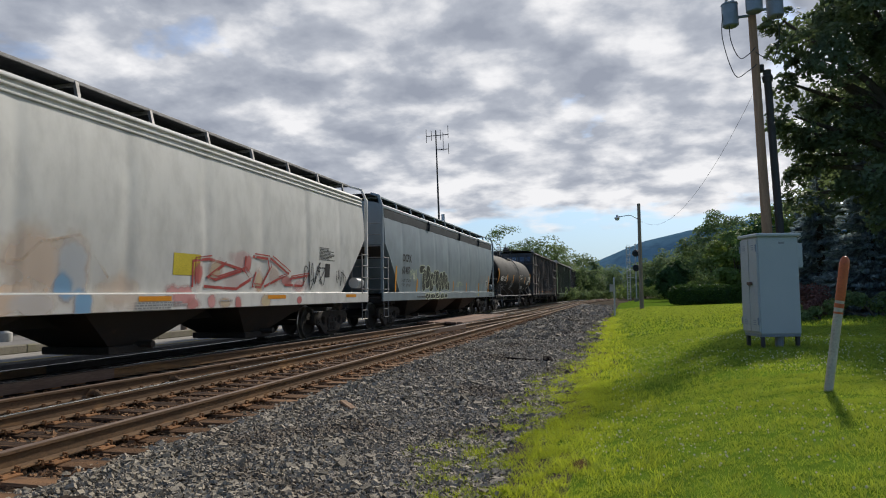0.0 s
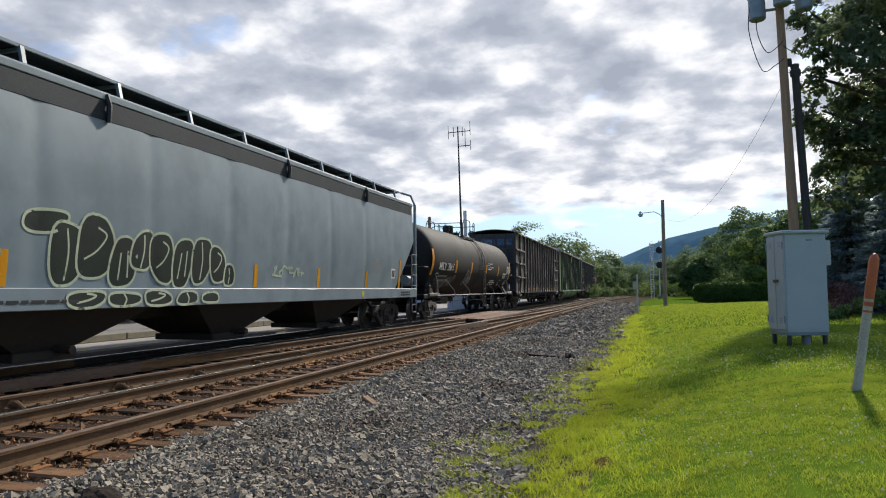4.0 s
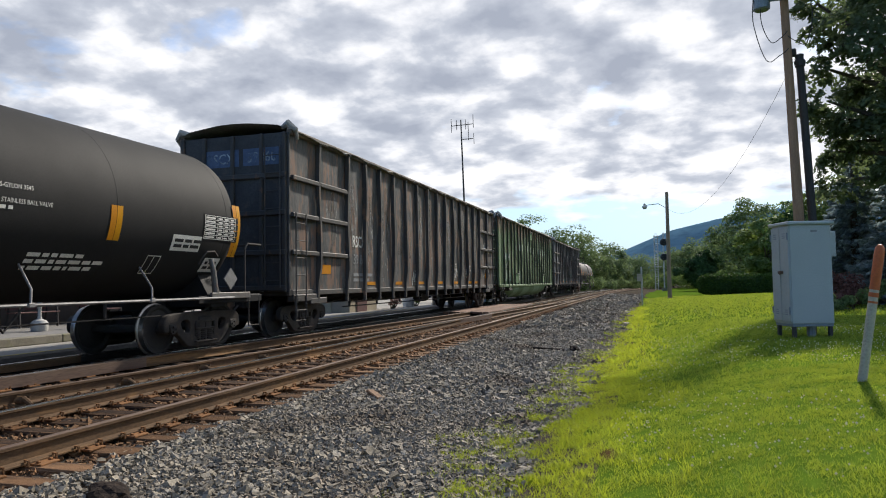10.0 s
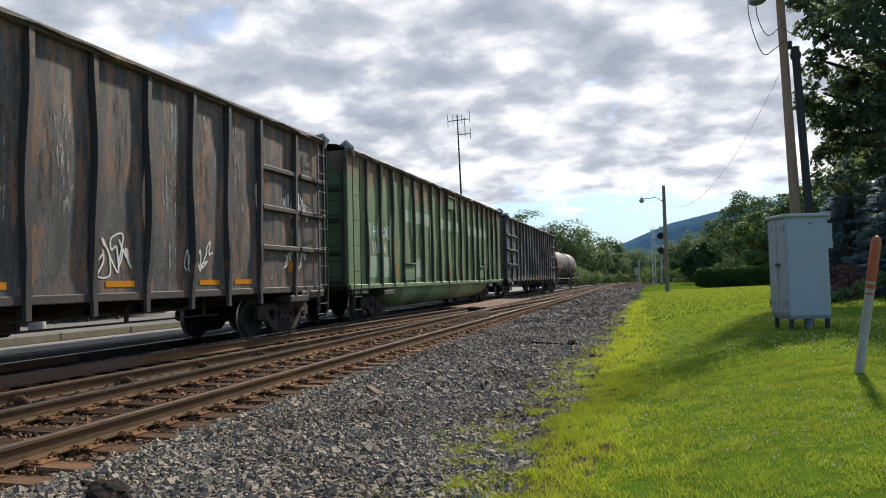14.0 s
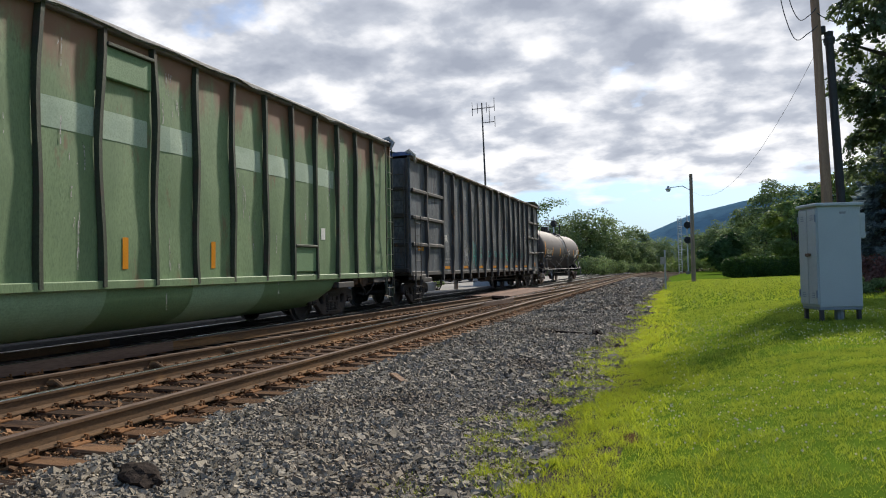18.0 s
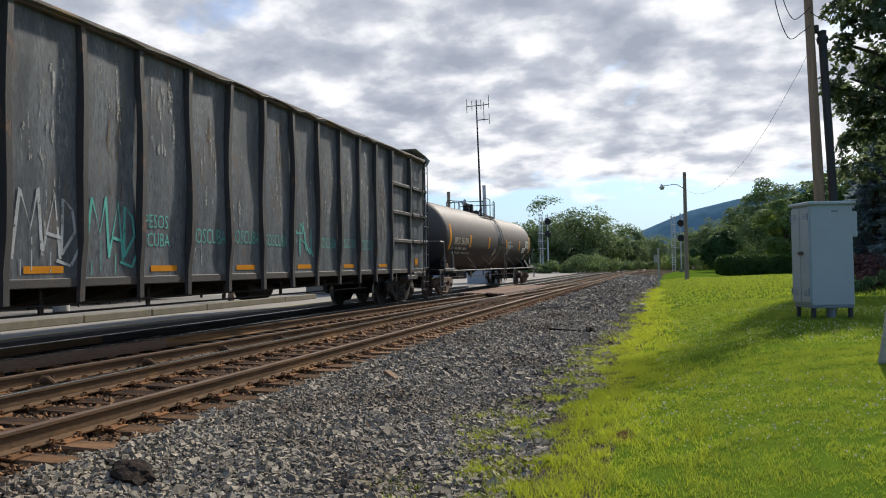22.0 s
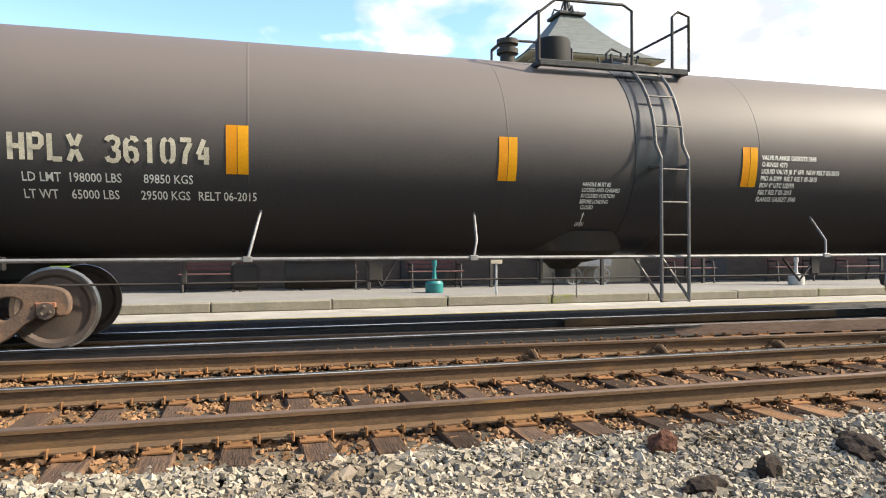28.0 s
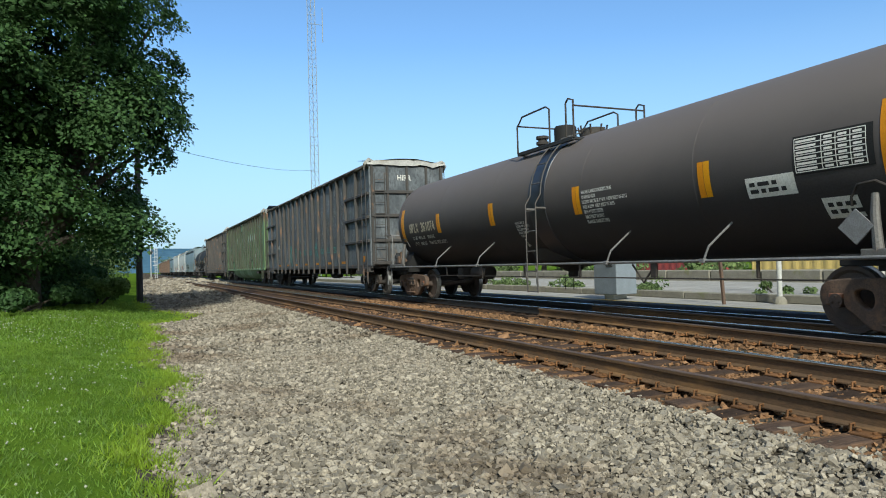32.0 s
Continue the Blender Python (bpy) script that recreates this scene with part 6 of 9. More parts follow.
    for i in range(ny + 1):
        for j in range(nx + 1):
            y, x = -half - 0.05 + (2 * half + 0.1) * i / ny, -W - 0.14 + (2 * W + 0.28) * j / nx
            edge = abs(j / nx * 2 - 1)
            z = top + 0.10 + 0.20 * (1 - edge ** 2) + 0.045 * noise.noise(Vector((x * 2, y * 1.7, seed * 7))) - (0.09 + 0.05 * noise.noise(Vector((y * 1.3, seed, 2)))) * (edge > 0.99)
            cv.v.append((x, y, z))
    q = nx + 1
    cv.f += [(i * q + j, i * q + j + 1, (i + 1) * q + j + 1, (i + 1) * q + j) for i in range(ny) for j in range(nx)]
    n = len(cv.v)
    cv.v += [(x, y, z - 0.03) for x, y, z in cv.v]
    cv.f += [tuple(k + n for k in f[::-1]) for f in cv.f]
    part("load_cover", cv, TARP, car, "pale weathered mesh load cover", 50)
    if paint is GOND_BLACK:
        tp = Build()
        for i in range(9):
            x = -1.6 + 3.2 * i / 8
            dz = 0.07 * noise.noise(Vector((x * 2, 5, seed)))
            tp.v += [(x, -half + 0.9, top + 0.34 + dz), (x, -half - 0.02, top + 0.27 + dz * 1.4 - 0.06 * abs(x)), (x, -half - 0.10, top + 0.06 + dz)]
        tp.f += [(3 * i + j, 3 * i + j + 1, 3 * i + j + 4, 3 * i + j + 3) for i in range(8) for j in range(2)]
        part("cover_flap", tp, TARP_BLUE, car, "loose blue tarpaulin flap", 50)
        tp = Build()
        for i in range(13):
            x = -1.62 + 3.24 * i / 12
            dz = 0.09 * noise.noise(Vector((x * 2.3, 9, seed)))
            tp.v += [(x, half - 1.2, top + 0.33 + dz * 0.5), (x, half + 0.03, top + 0.26 + dz - 0.05 * abs(x)), (x, half + 0.13, top + 0.02 + dz * 1.5)]
        tp.f += [(3 * i + j, 3 * i + j + 1, 3 * i + j + 4, 3 * i + j + 3) for i in range(12) for j in range(2)]
        part("cover_flap", tp, TARP, car, "pale ragged cover flap", 50)
    for e in (-1, 1):
        for s in (-1, 1):
            knot = Build().tube([(s * 1.3, e * (half - 0.1), top + 0.15), (s * 1.5, e * (half + 0.02), top + 0.2), (s * 1.66, e * (half - 0.05), top + 0.06), (s * 1.64, e * (half - 0.2), top - 0.16)], [0.06, 0.10, 0.07, 0.03], 7)
            part("cover_knot", knot, TARP, car)
    return car, side_x, rnd


def reflectors(car, sx, rib_y, z, which, low=True):
    for k in which:
        y = (rib_y[k] + rib_y[k + 1]) / 2
        b = Build()
        if low:
            on_side(b, sx, [(-0.32, 0), (0.32, 0), (0.32, 0.10), (-0.32, 0.10)], [(0, 1, 2, 3)], y, z, 1, 0.009)
        else:
            on_side(b, sx, [(-0.06, 0), (0.06, 0), (0.06, 0.5), (-0.06, 0.5)], [(0, 1, 2, 3)], y, z, 1, 0.009)
        mark(car, "reflector", b, ORANGE, "orange reflective strip")


def streaks(car, sx, rib_y, z0, z1, n, seed, material):
    """Bare scraped streaks down the panels, in loose clusters."""
    rnd = random.Random(seed)
    b = Build()
    for _ in range(n // 5):
        k = rnd.randrange(len(rib_y) - 1)
        yc = rib_y[k] + (rib_y[k + 1] - rib_y[k]) * rnd.uniform(0.25, 0.75)
        zc = rnd.uniform(z0, z1)
        for _ in range(5):
            h = rnd.uniform(0.05, 0.5)
            y, z = yc + rnd.gauss(0, 0.09), zc + rnd.gauss(0, 0.35)
            pts = [(rnd.uniform(-0.012, 0.012), -h * j / 4) for j in range(5)]
            ribbon(b, sx, pts, rnd.uniform(0.006, 0.022), y, min(z, z1 + 0.1), 0.008)
    mark(car, "scrape_marks", b, material, "pale scrapes in the paint")["kind"] = "stuff"


def smears(car, sx, rib_y, which, seed, material=None):
    """Broad pale smears that run down a panel."""
    rnd = random.Random(seed)
    for k in which:
        b = Build()
        y = rib_y[k] + (rib_y[k + 1] - rib_y[k]) * rnd.uniform(0.3, 0.7)
        z, h = rnd.uniform(3.6, 4.6), rnd.uniform(1.0, 2.0)
        pts = [(rnd.uniform(-0.06, 0.06), -h * j / 7) for j in range(8)]
        ribbon(b, sx, pts, rnd.uniform(0.2, 0.5), y, z, 0.007)
        mark(car, "smear", b, material or SMEAR, "rusty smear down the panel" if material else "pale smear down the panel")


S_TRAVEL = [(0.0, 0.0), (3.5, 17.5), (5.5, 27.5), (7.0, 35.0), (11.0, 55.0), (14.5, 72.5), (16.5, 82.5), (20.5, 102.5), (23.0, 115.05), (24.5, 122.5), (26.5, 132.33), (28.0, 139.48), (29.0, 144.19), (30.0, 148.9), (31.0, 153.7), (32.0, 158.4)]
CARS = []


def travel(t):
    for (a, p), (b, q) in zip(S_TRAVEL, S_TRAVEL[1:]):
        if t <= b:
            return p + (q - p) * (t - a) / (b - a)
    return S_TRAVEL[-1][1]


RIBS_A = [-9.55, -7.8, -6.55, -5.35, -4.15, -2.95, -1.75, -0.55, 0.65, 1.85, 3.05, 4.25, 5.45, 6.6, 7.8, 9.4]
RIBS_B = [-9.3 + 1.094 * k for k in range(18)]


def make_train():
    car, sx, rnd = hopper("covered_hopper", "dirty white covered hopper car with colourful graffiti", 10.25, 4.62, HOPPER_WHITE, HOPPER_WHITE, 1)
    CARS.append((car, 11.35))
    white_marks(car, sx, rnd)
    car2, sx, rnd = hopper("covered_hopper", "pale grey covered hopper car with dark roof band and graffiti", 10.65, 4.66, HOPPER_GREY, HOPPER_DARK, 2)
    CARS.append((car2, 33.7))
    grey_marks(car2, sx, rnd)
    car, sx, rnd = tank_car("tank_car", "black tank car with yellow reflectors and silver scrawl", 8.5, 3, (-8.0, -4.4, -1.6, 1.6, 4.66, 8.0), TANK_GREY, 1.53, 2.56)
    CARS.append((car, 54.6))
    tank_lettering_b(car, sx, rnd)
    car, sx, rnd = gondola("gondola", "weathered brown-black high-sided gondola with dented posts", 11.0, 4.93, GOND_BROWN, RIB_BLACK, 4, RIBS_A)
    CARS.append((car, 75.8))
    brown_marks(car, sx, rnd)
    car, sx, rnd = gondola("gondola", "faded green high-sided gondola with rusty panels", 10.65, 5.02, GOND_GREEN, GREEN_RIB, 5, RIBS_B, True)
    CARS.append((car, 98.95))
    green_marks(car, sx, rnd)
    car, sx, rnd = gondola("gondola", "scuffed black high-sided gondola with teal graffiti tags", 11.05, 4.90, GOND_BLACK, RIB_BLACK, 6, RIBS_A)
    CARS.append((car, 122.35))
    black_marks(car, sx, rnd)
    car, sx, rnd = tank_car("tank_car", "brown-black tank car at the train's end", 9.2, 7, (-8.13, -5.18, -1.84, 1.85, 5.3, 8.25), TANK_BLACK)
    CARS.append((car, 144.8))
    tank_lettering_a(car, sx, rnd)
    # cars far ahead, already past the camera
    lead = copy_thing(CARS[0][0], Matrix())
    CARS.append((lead, -10.9))
    lead = copy_thing(car2, Matrix())
    CARS.append((lead, -33.5))
    g, _, _ = gondola("gondola", "distant rusty brown gondola", 9.5, 4.4, GOND_BROWN, TRUCK, 8, [-8.4 + 1.4 * k for k in range(13)], False, True)
    CARS.append((g, -55.5))
    for k in range(1, 5):
        CARS.append((copy_thing(g, Matrix()), -55.5 - 21.2 * k))


def white_marks(car, sx, rnd):
    b = Build()
    bars(b, sx, 6.5, 2.55, 1.0, 0.024, 9, rnd)
    bars(b, sx, 6.4, 1.98, 0.5, 0.04, 1, rnd)
    on_side(b, sx, [(0, 0), (0.34, 0), (0.34, 0.38), (0, 0.38)], [(0, 1, 2, 3)], 6.9, 1.75, 1)
    mark(car, "notice", b, BLACK_PAINT, "small black lettering")
    b = Build()
    bars(b, lambda z, y=0: 1.583, -1.0, 1.13, 1.5, 0.028, 3, rnd)
    mark(car, "sill_lettering", b, GREY_PAINT)
    b = Build()
    bars(b, lambda z, y=0: 1.583, 1.6, 1.14, 0.6, 0.028, 1, rnd)
    mark(car, "sill_lettering", b, GREY_PAINT)
    for y, w in ((-0.9, 0.9), (3.6, 0.9), (8.35, 0.8)):
        b = Build()
        on_side(b, lambda z, y=0: 1.583, [(0, 0), (w, 0), (w, 0.09), (0, 0.09)], [(0, 1, 2, 3)], y, 1.17, 1, 0.004)
        mark(car, "reflector", b, ORANGE, "orange reflective strip")
    b = Build()
    on_side(b, sx, [(0, 0), (0.85, 0), (0.85, 0.42), (0, 0.42)], [(0, 1, 2, 3)], 0.1, 1.66, 1, 0.004)
    mark(car, "yellow_panel", b, SPRAY["yellow"], "yellow painted panel")
    # red outline letters over pale fill
    strokes = [[(0.73, 0.1), (0.7, 0.62), (1.26, 0.68), (2.6, 0.49)], [(1.8, 0.58), (1.22, 0.3), (1.51, 0.26), (2.6, 0.49), (2.89, 0.27), (2.33, 0.07), (1.13, 0.12)], [(2.65, 0.81), (2.61, 0.49)],
               [(2.94, 0.81), (3.64, 0.79), (3.74, 0.54), (3.39, 0.11), (2.98, 0.13), (3.12, 0.46)], [(3.78, 0.8), (4.72, 0.45), (4.14, 0.3), (3.55, 0.13)], [(4.77, 0.33), (5.8, 0.44), (5.5, 0.16), (4.55, 0.18)]]
    for k, st in enumerate(strokes):
        b = Build()
        ribbon(b, sx, st, 0.06, 0, 1.33, 0.011 + 0.0007 * k)
        ribbon(b, sx, [(p + 0.09, q + 0.07) for p, q in st[:-1]], 0.03, 0, 1.33, 0.0113 + 0.0007 * k)
        mark(car, "graffiti_stroke", b, SPRAY["red"], "red graffiti stroke")
    for name, m, y0, y1 in (("sprayed_cloud", CLOUD_SPRAY, -8.0, -0.3), ("sprayed_fill", LETTER_SPRAY, -0.25, 6.2)):
        b = Build()
        o = 60
        b.v += [(sx(1.33 + 1.2 * j / 8, y0 + (y1 - y0) * i / o) + 0.007, y0 + (y1 - y0) * i / o, 1.33 + 1.2 * j / 8) for i in range(o + 1) for j in range(9)]
        b.f += [(i * 9 + j, i * 9 + j + 1, (i + 1) * 9 + j + 1, (i + 1) * 9 + j) for i in range(o) for j in range(8)]
        mark(car, name, b, m, "soft pastel spray paint on the side")
        b = Build()
        b.add([(1.586, y0, 1.005), (1.586, y1, 1.005), (1.586, y1, 1.295), (1.586, y0, 1.295)], [(0, 1, 2, 3)])
        mark(car, name, b, m, "soft pastel spray paint on the sill")
    b = Build()
    ribbon(b, sx, [(-4.3, 0.2), (-3.6, 0.44), (-3.27, 0.47), (-2.98, 0.74), (-2.22, 0.9), (-1.99, 0.68), (-1.57, 0.24)], 0.05, 0, 1.33, 0.011)
    mark(car, "graffiti_rim", b, SPRAY["orange"], "faint orange sprayed line")
    b = Build()
    scrawl(b, sx, 5.6, 1.40, 1.4, 0.75, 0.03, 31, 7)
    mark(car, "graffiti_tag", b, SPRAY["black"], "black graffiti scrawl")
    b = Build()
    scrawl(b, sx, 7.6, 1.5, 0.8, 0.5, 0.022, 33, 4)
    mark(car, "graffiti_tag", b, SPRAY["black"], "black graffiti scrawl")


def grey_marks(car, sx, rnd):
    for text, size, y, z, sq, bold in (("OCPX", 0.30, -8.35, 2.50, 0.95, 0.03), ("61487", 0.30, -8.4, 2.02, 0.95, 0.03), ("LD LMT  197300 LBS", 0.11, -8.45, 1.72, 0.9, 0.0), ("LT WT    65700 LBS", 0.11, -8.45, 1.54, 0.9, 0.0)):
        b = Build()
        words(b, sx, text, size, y, z, sq, bold=bold)
        mark(car, "reporting_mark", b, BLACK_PAINT, "black reporting letters")
    b = Build()
    bars(b, sx, 6.4, 2.2, 0.9, 0.045, 6, rnd)
    mark(car, "notice", b, GREY_PAINT, "faint grey small lettering")
    for y, h in ((-9.2, 0.95), (-6.39, 0.50), (-0.2, 0.5), (2.82, 0.5), (6.02, 0.5), (8.85, 0.95)):
        b = Build()
        on_side(b, sx, [(-0.07, 0), (0.07, 0), (0.07, h), (-0.07, h)] if h < 0.9 else [(-0.09, 0), (0.06, 0), (0.16, h), (0.02, h)], [(0, 1, 2, 3)], y, 1.34, 1, 0.006)
        mark(car, "reflector", b, YELLOW, "yellow reflective strip")
    slit, curl, two = [[(0.0, -0.8), (0.1, 0.0), (-0.1, 0.75)]], [[(-0.5, -0.4), (0.1, -0.1), (0.5, 0.4), (0.0, 0.65)]], [[(-0.3, -0.7), (-0.2, 0.4)], [(0.35, -0.6), (0.3, 0.5)]]
    fat_letters(sx, car, [(-5.75, 0.95, 0.75, 0.34, 0.3, []), (-5.35, 0.50, 0.62, 1.0, 0.05, slit), (-4.8, 0.62, 0.78, 0.95, 0.1, curl), (-4.2, 0.40, 0.62, 0.8, 0.0, two), (-3.75, 0.62, 0.52, 0.72, 0.15, slit),
                          (-3.25, 0.52, 0.62, 0.88, -0.05, curl), (-2.7, 0.46, 0.60, 0.86, 0.1, two), (-2.15, 0.52, 0.58, 0.92, 0.05, slit), (-1.62, 0.45, 0.52, 0.74, -0.1, curl), (-1.2, 0.25, 0.40, 0.42, 0.0, slit)], 1.33, SPRAY["green"], SPRAY["pale"])
    fat_letters(lambda z, y=0: 1.581, car, [(-5.0, -0.15, 0.75, 0.26, 0.0, curl), (-4.2, -0.16, 0.70, 0.24, 0.1, slit), (-3.4, -0.15, 0.72, 0.26, 0.0, curl), (-2.6, -0.16, 0.62, 0.24, 0.0, slit), (-1.9, -0.16, 0.5, 0.22, 0.0, [])], 1.30, SPRAY["green"], SPRAY["pale"], "sill_graffiti")
    b = Build()
    scrawl(b, sx, -7.4, 1.75, 1.0, 0.5, 0.05, 12, 5)
    mark(car, "graffiti_tag", b, SPRAY["pale"], "yellow-green graffiti scrawl")
    b = Build()
    scrawl(b, sx, 0.5, 1.55, 1.6, 0.32, 0.045, 13, 7)
    mark(car, "graffiti_tag", b, SPRAY["pale"], "yellow-green graffiti scrawl")
    b = Build()
    on_side(b, sx, [(0, 0), (0.36, 0), (0.36, 0.32), (0, 0.32)], [(0, 1, 2, 3)], 8.1, 1.65, 1)
    on_side(b, sx, [(0, 0), (0.2, 0), (0.2, 0.24), (0, 0.24)], [(0, 1, 2, 3)], -6.95, 1.85, 1)
    mark(car, "label_plate", b, WHITE_PAINT, "white label plate")
    b = Build()
    on_side(b, sx, [(0.05, 0.05), (0.16, 0.05), (0.16, 0.27), (0.05, 0.27)], [(0, 1, 2, 3)], 8.1, 1.65, 1, 0.009)
    on_side(b, sx, [(0.20, 0.05), (0.31, 0.05), (0.31, 0.27), (0.20, 0.27)], [(0, 1, 2, 3)], 8.1, 1.65, 1, 0.009)
    bars(b, lambda z, y=0: 1.583, -6.6, 1.1, 1.4, 0.05, 1, rnd)
    bars(b, lambda z, y=0: 1.583, 8.9, 1.16, 1.0, 0.05, 2, rnd)
    mark(car, "sill_lettering", b, BLACK_PAINT)
    b = Build()
    on_side(b, lambda z, y=0: 1.583, [(0.09 * math.cos(a), 0.09 * math.sin(a)) for a in np.linspace(0, 6.28, 17)[:-1]], [tuple(range(16))], 5.6, 1.15, 1, 0.004)
    mark(car, "round_label", b, SPRAY["yellow"], "round yellow label")
    for y in (-4.6, 1.2, 6.0):
        s = Build().tube([(1.5, y, 4.40), (1.57, y, 4.22), (1.54, y + 0.02, 3.96)], 0.045, 6)
        part("hatch_strap", s, HOPPER_DARK, car)


def brown_marks(car, sx, rnd):
    b = Build()
    words(b, sx, "RSCX", 0.34, -7.35, 2.35, 0.8, 0.009, 0.02)
    mark(car, "reporting_mark", b, WHITE_PAINT, "worn white letters")
    b = Build()
    words(b, sx, "39 860", 0.30, -7.3, 1.85, 0.9, 0.009, 0.01)
    bars(b, sx, -7.3, 1.5, 1.4, 0.09, 2, rnd, 0.009)
    mark(car, "faded_number", b, GREY_PAINT, "faded painted number")
    reflectors(car, sx, RIBS_A, 1.24, (2, 4, 6, 8, 10, 12, 13), True)
    for y, z in ((-9.3, 1.55), (9.1, 1.5)):
        b = Build()
        on_side(b, sx, [(0, 0), (0.52, 0), (0.52, 0.24), (0, 0.24)], [(0, 1, 2, 3)], y, z, 1, 0.009)
        mark(car, "square_reflector", b, ORANGE, "square orange reflector")
    b = Build()
    scrawl(b, sx, 3.0, 1.3, 0.9, 0.8, 0.03, 41, 6, 0.010)
    mark(car, "chalk_tag", b, WHITE_PAINT, "white chalk scrawl")
    b = Build()
    scrawl(b, sx, 5.2, 1.5, 0.9, 0.6, 0.03, 42, 5, 0.010)
    mark(car, "chalk_tag", b, WHITE_PAINT, "white chalk scrawl")
    b = Build()
    scrawl(b, sx, 8.9, 2.75, 1.2, 0.7, 0.04, 43, 7, 0.010)
    mark(car, "chalk_tag", b, WHITE_PAINT, "white chalk scrawl")
    b = Build()
    scrawl(b, sx, 8.9, 1.6, 1.1, 0.6, 0.03, 44, 6, 0.010)
    mark(car, "chalk_tag", b, WHITE_PAINT, "white chalk scrawl")
    b = Build()
    scrawl(b, sx, -2.2, 1.2, 0.5, 0.6, 0.03, 45, 4, 0.010)
    mark(car, "chalk_tag", b, WHITE_PAINT, "white chalk scrawl")
    streaks(car, sx, RIBS_A, 1.8, 4.7, 200, 46, SCRATCH)
    smears(car, sx, RIBS_A, (1, 2, 6, 8, 9, 11), 47)
    smears(car, sx, RIBS_A, (0, 1, 2, 3, 3, 4, 5, 6, 7, 7, 8, 9, 10, 11, 12, 13), 48, RUST_SMEAR)
    b = Build()
    for k, t in enumerate(("RSCX", "39860")):
        vs, fs = letters(t, 0.26, 0.9, 0.01)
        b.add([(0.15 + u * 1 - 0.9 + k * 1.15, -11.0 - 0.055, 4.25 + w) for u, w in vs], fs)
    mark(car, "end_mark", b, SPRAY["sky"], "pale letters on the end panel")
    for k in range(2):
        b = Build().box((-0.33 + k * 1.12, -11.045, 4.38), (1.0, 0.006, 0.42), 0)
        mark(car, "blue_panel", b, TARP_BLUE, "dark blue painted panel")


def green_marks(car, sx, rnd):
    half, ribs, step = 10.65, 18, 1.094
    for k in range(-1, ribs):
        y = RIBS_B[0] + step * k
        a, z = max(y + 0.08, -half + 0.05), min(y + step - 0.08, half - 0.05)
        if k in (0, 1, 3, 4, 5, 7, 8, 9, 11, 12, 13, 14):
            b = Build()
            on_side(b, sx, [(a, 0), (z, 0), (z, 0.44), (a, 0.44)], [(0, 1, 2, 3)], 0, 3.32 if k > 1 else 2.60, 1, 0.007)
            mark(car, "pale_patch", b, GREEN_PALE, "pale green overpainted patch")
        if k in (0, 1, 4):
            b = Build()
            on_side(b, sx, [(a + 0.05, 0), (z - 0.12, 0), (z - 0.12, 0.66), (a + 0.05, 0.66)], [(0, 1, 2, 3)], 0, 1.35, 1, 0.007)
            mark(car, "pale_patch", b, GREEN_PALE, "pale green overpainted patch")
        if k in (2, 6, 8, 10):
            b = Build()
            on_side(b, sx, [(-0.06, 0), (0.06, 0), (0.06, 0.50), (-0.06, 0.50)], [(0, 1, 2, 3)], a + (0.42 if k != 6 else 0.1), 1.32, 1, 0.009)
            mark(car, "reflector", b, ORANGE, "orange reflective strip")
    for k in (0, 1):
        b = Build()
        a = RIBS_B[k] + (0.42 if k == 0 else 0.05)
        on_side(b, sx, [(0, 0), (0.56, 0), (0.56, 0.42), (0, 0.42)], [(0, 1, 2, 3)], a, 2.61, 1, 0.009)
        mark(car, "letter_panel", b, SPRAY_TEAL, "teal patch behind the letters")
    b = Build()
    y = RIBS_B[2] + 0.26
    for u0, w0, u1, w1 in ((0, 0, 0.3, 0.022), (0, 0.3, 0.3, 0.322), (0, 0, 0.022, 0.322), (0.278, 0, 0.3, 0.322)):
        on_side(b, sx, [(u0, w0), (u1, w0), (u1, w1), (u0, w1)], [(0, 1, 2, 3)], y, 2.22, 1, 0.011)
    words(b, sx, "F", 0.12, y + 0.11, 2.28, 0.9, 0.011, 0.0)
    mark(car, "stencil_square", b, YELLOW, "yellow stencilled square")
    b = Build()
    y1 = RIBS_B[1] - 1.094
    words(b, sx, "HI", 0.36, y1 + 0.55, 2.64, 0.95, 0.011, 0.02)
    words(b, sx, "RX", 0.36, y1 + step + 0.12, 2.64, 0.95, 0.011, 0.02)
    words(b, sx, "118", 0.36, y1 + 0.42, 2.12, 0.95, 0.011, 0.02)
    words(b, sx, "96", 0.36, y1 + step + 0.12, 2.12, 0.95, 0.011, 0.02)
    words(b, sx, "LD LMT", 0.11, RIBS_B[4] + 0.45, 1.62, 0.8, 0.011, 0.0)
    words(b, sx, "LT WT", 0.11, RIBS_B[4] + 0.48, 1.47, 0.8, 0.011, 0.0)
    words(b, sx, "194300", 0.11, RIBS_B[5] + 0.12, 1.62, 0.8, 0.011, 0.0)
    words(b, sx, "73700", 0.11, RIBS_B[5] + 0.12, 1.47, 0.8, 0.011, 0.0)
    mark(car, "reporting_mark", b, WHITE_PAINT, "white reporting letters")
    for k, z0, z1 in ((3, 1.22, 1.80), (8, 4.25, 4.75), (13, 1.22, 1.80)):
        y = RIBS_B[k]
        b = Build()
        b.box((1.53, y + step / 2, (z0 + z1) / 2), (0.06, step - 0.1, z1 - z0), 0.02)
        part("recess_frame", b, GREEN_TUB, car, "framed inset")
        part("recess_ledge", Build().box((1.56, y + step / 2, z1 + 0.02), (0.12, step - 0.1, 0.06), 0.012), GREEN_RIB, car)
    streaks(car, sx, RIBS_B, 1.6, 4.6, 160, 51, SCRATCH)
    b = Build()
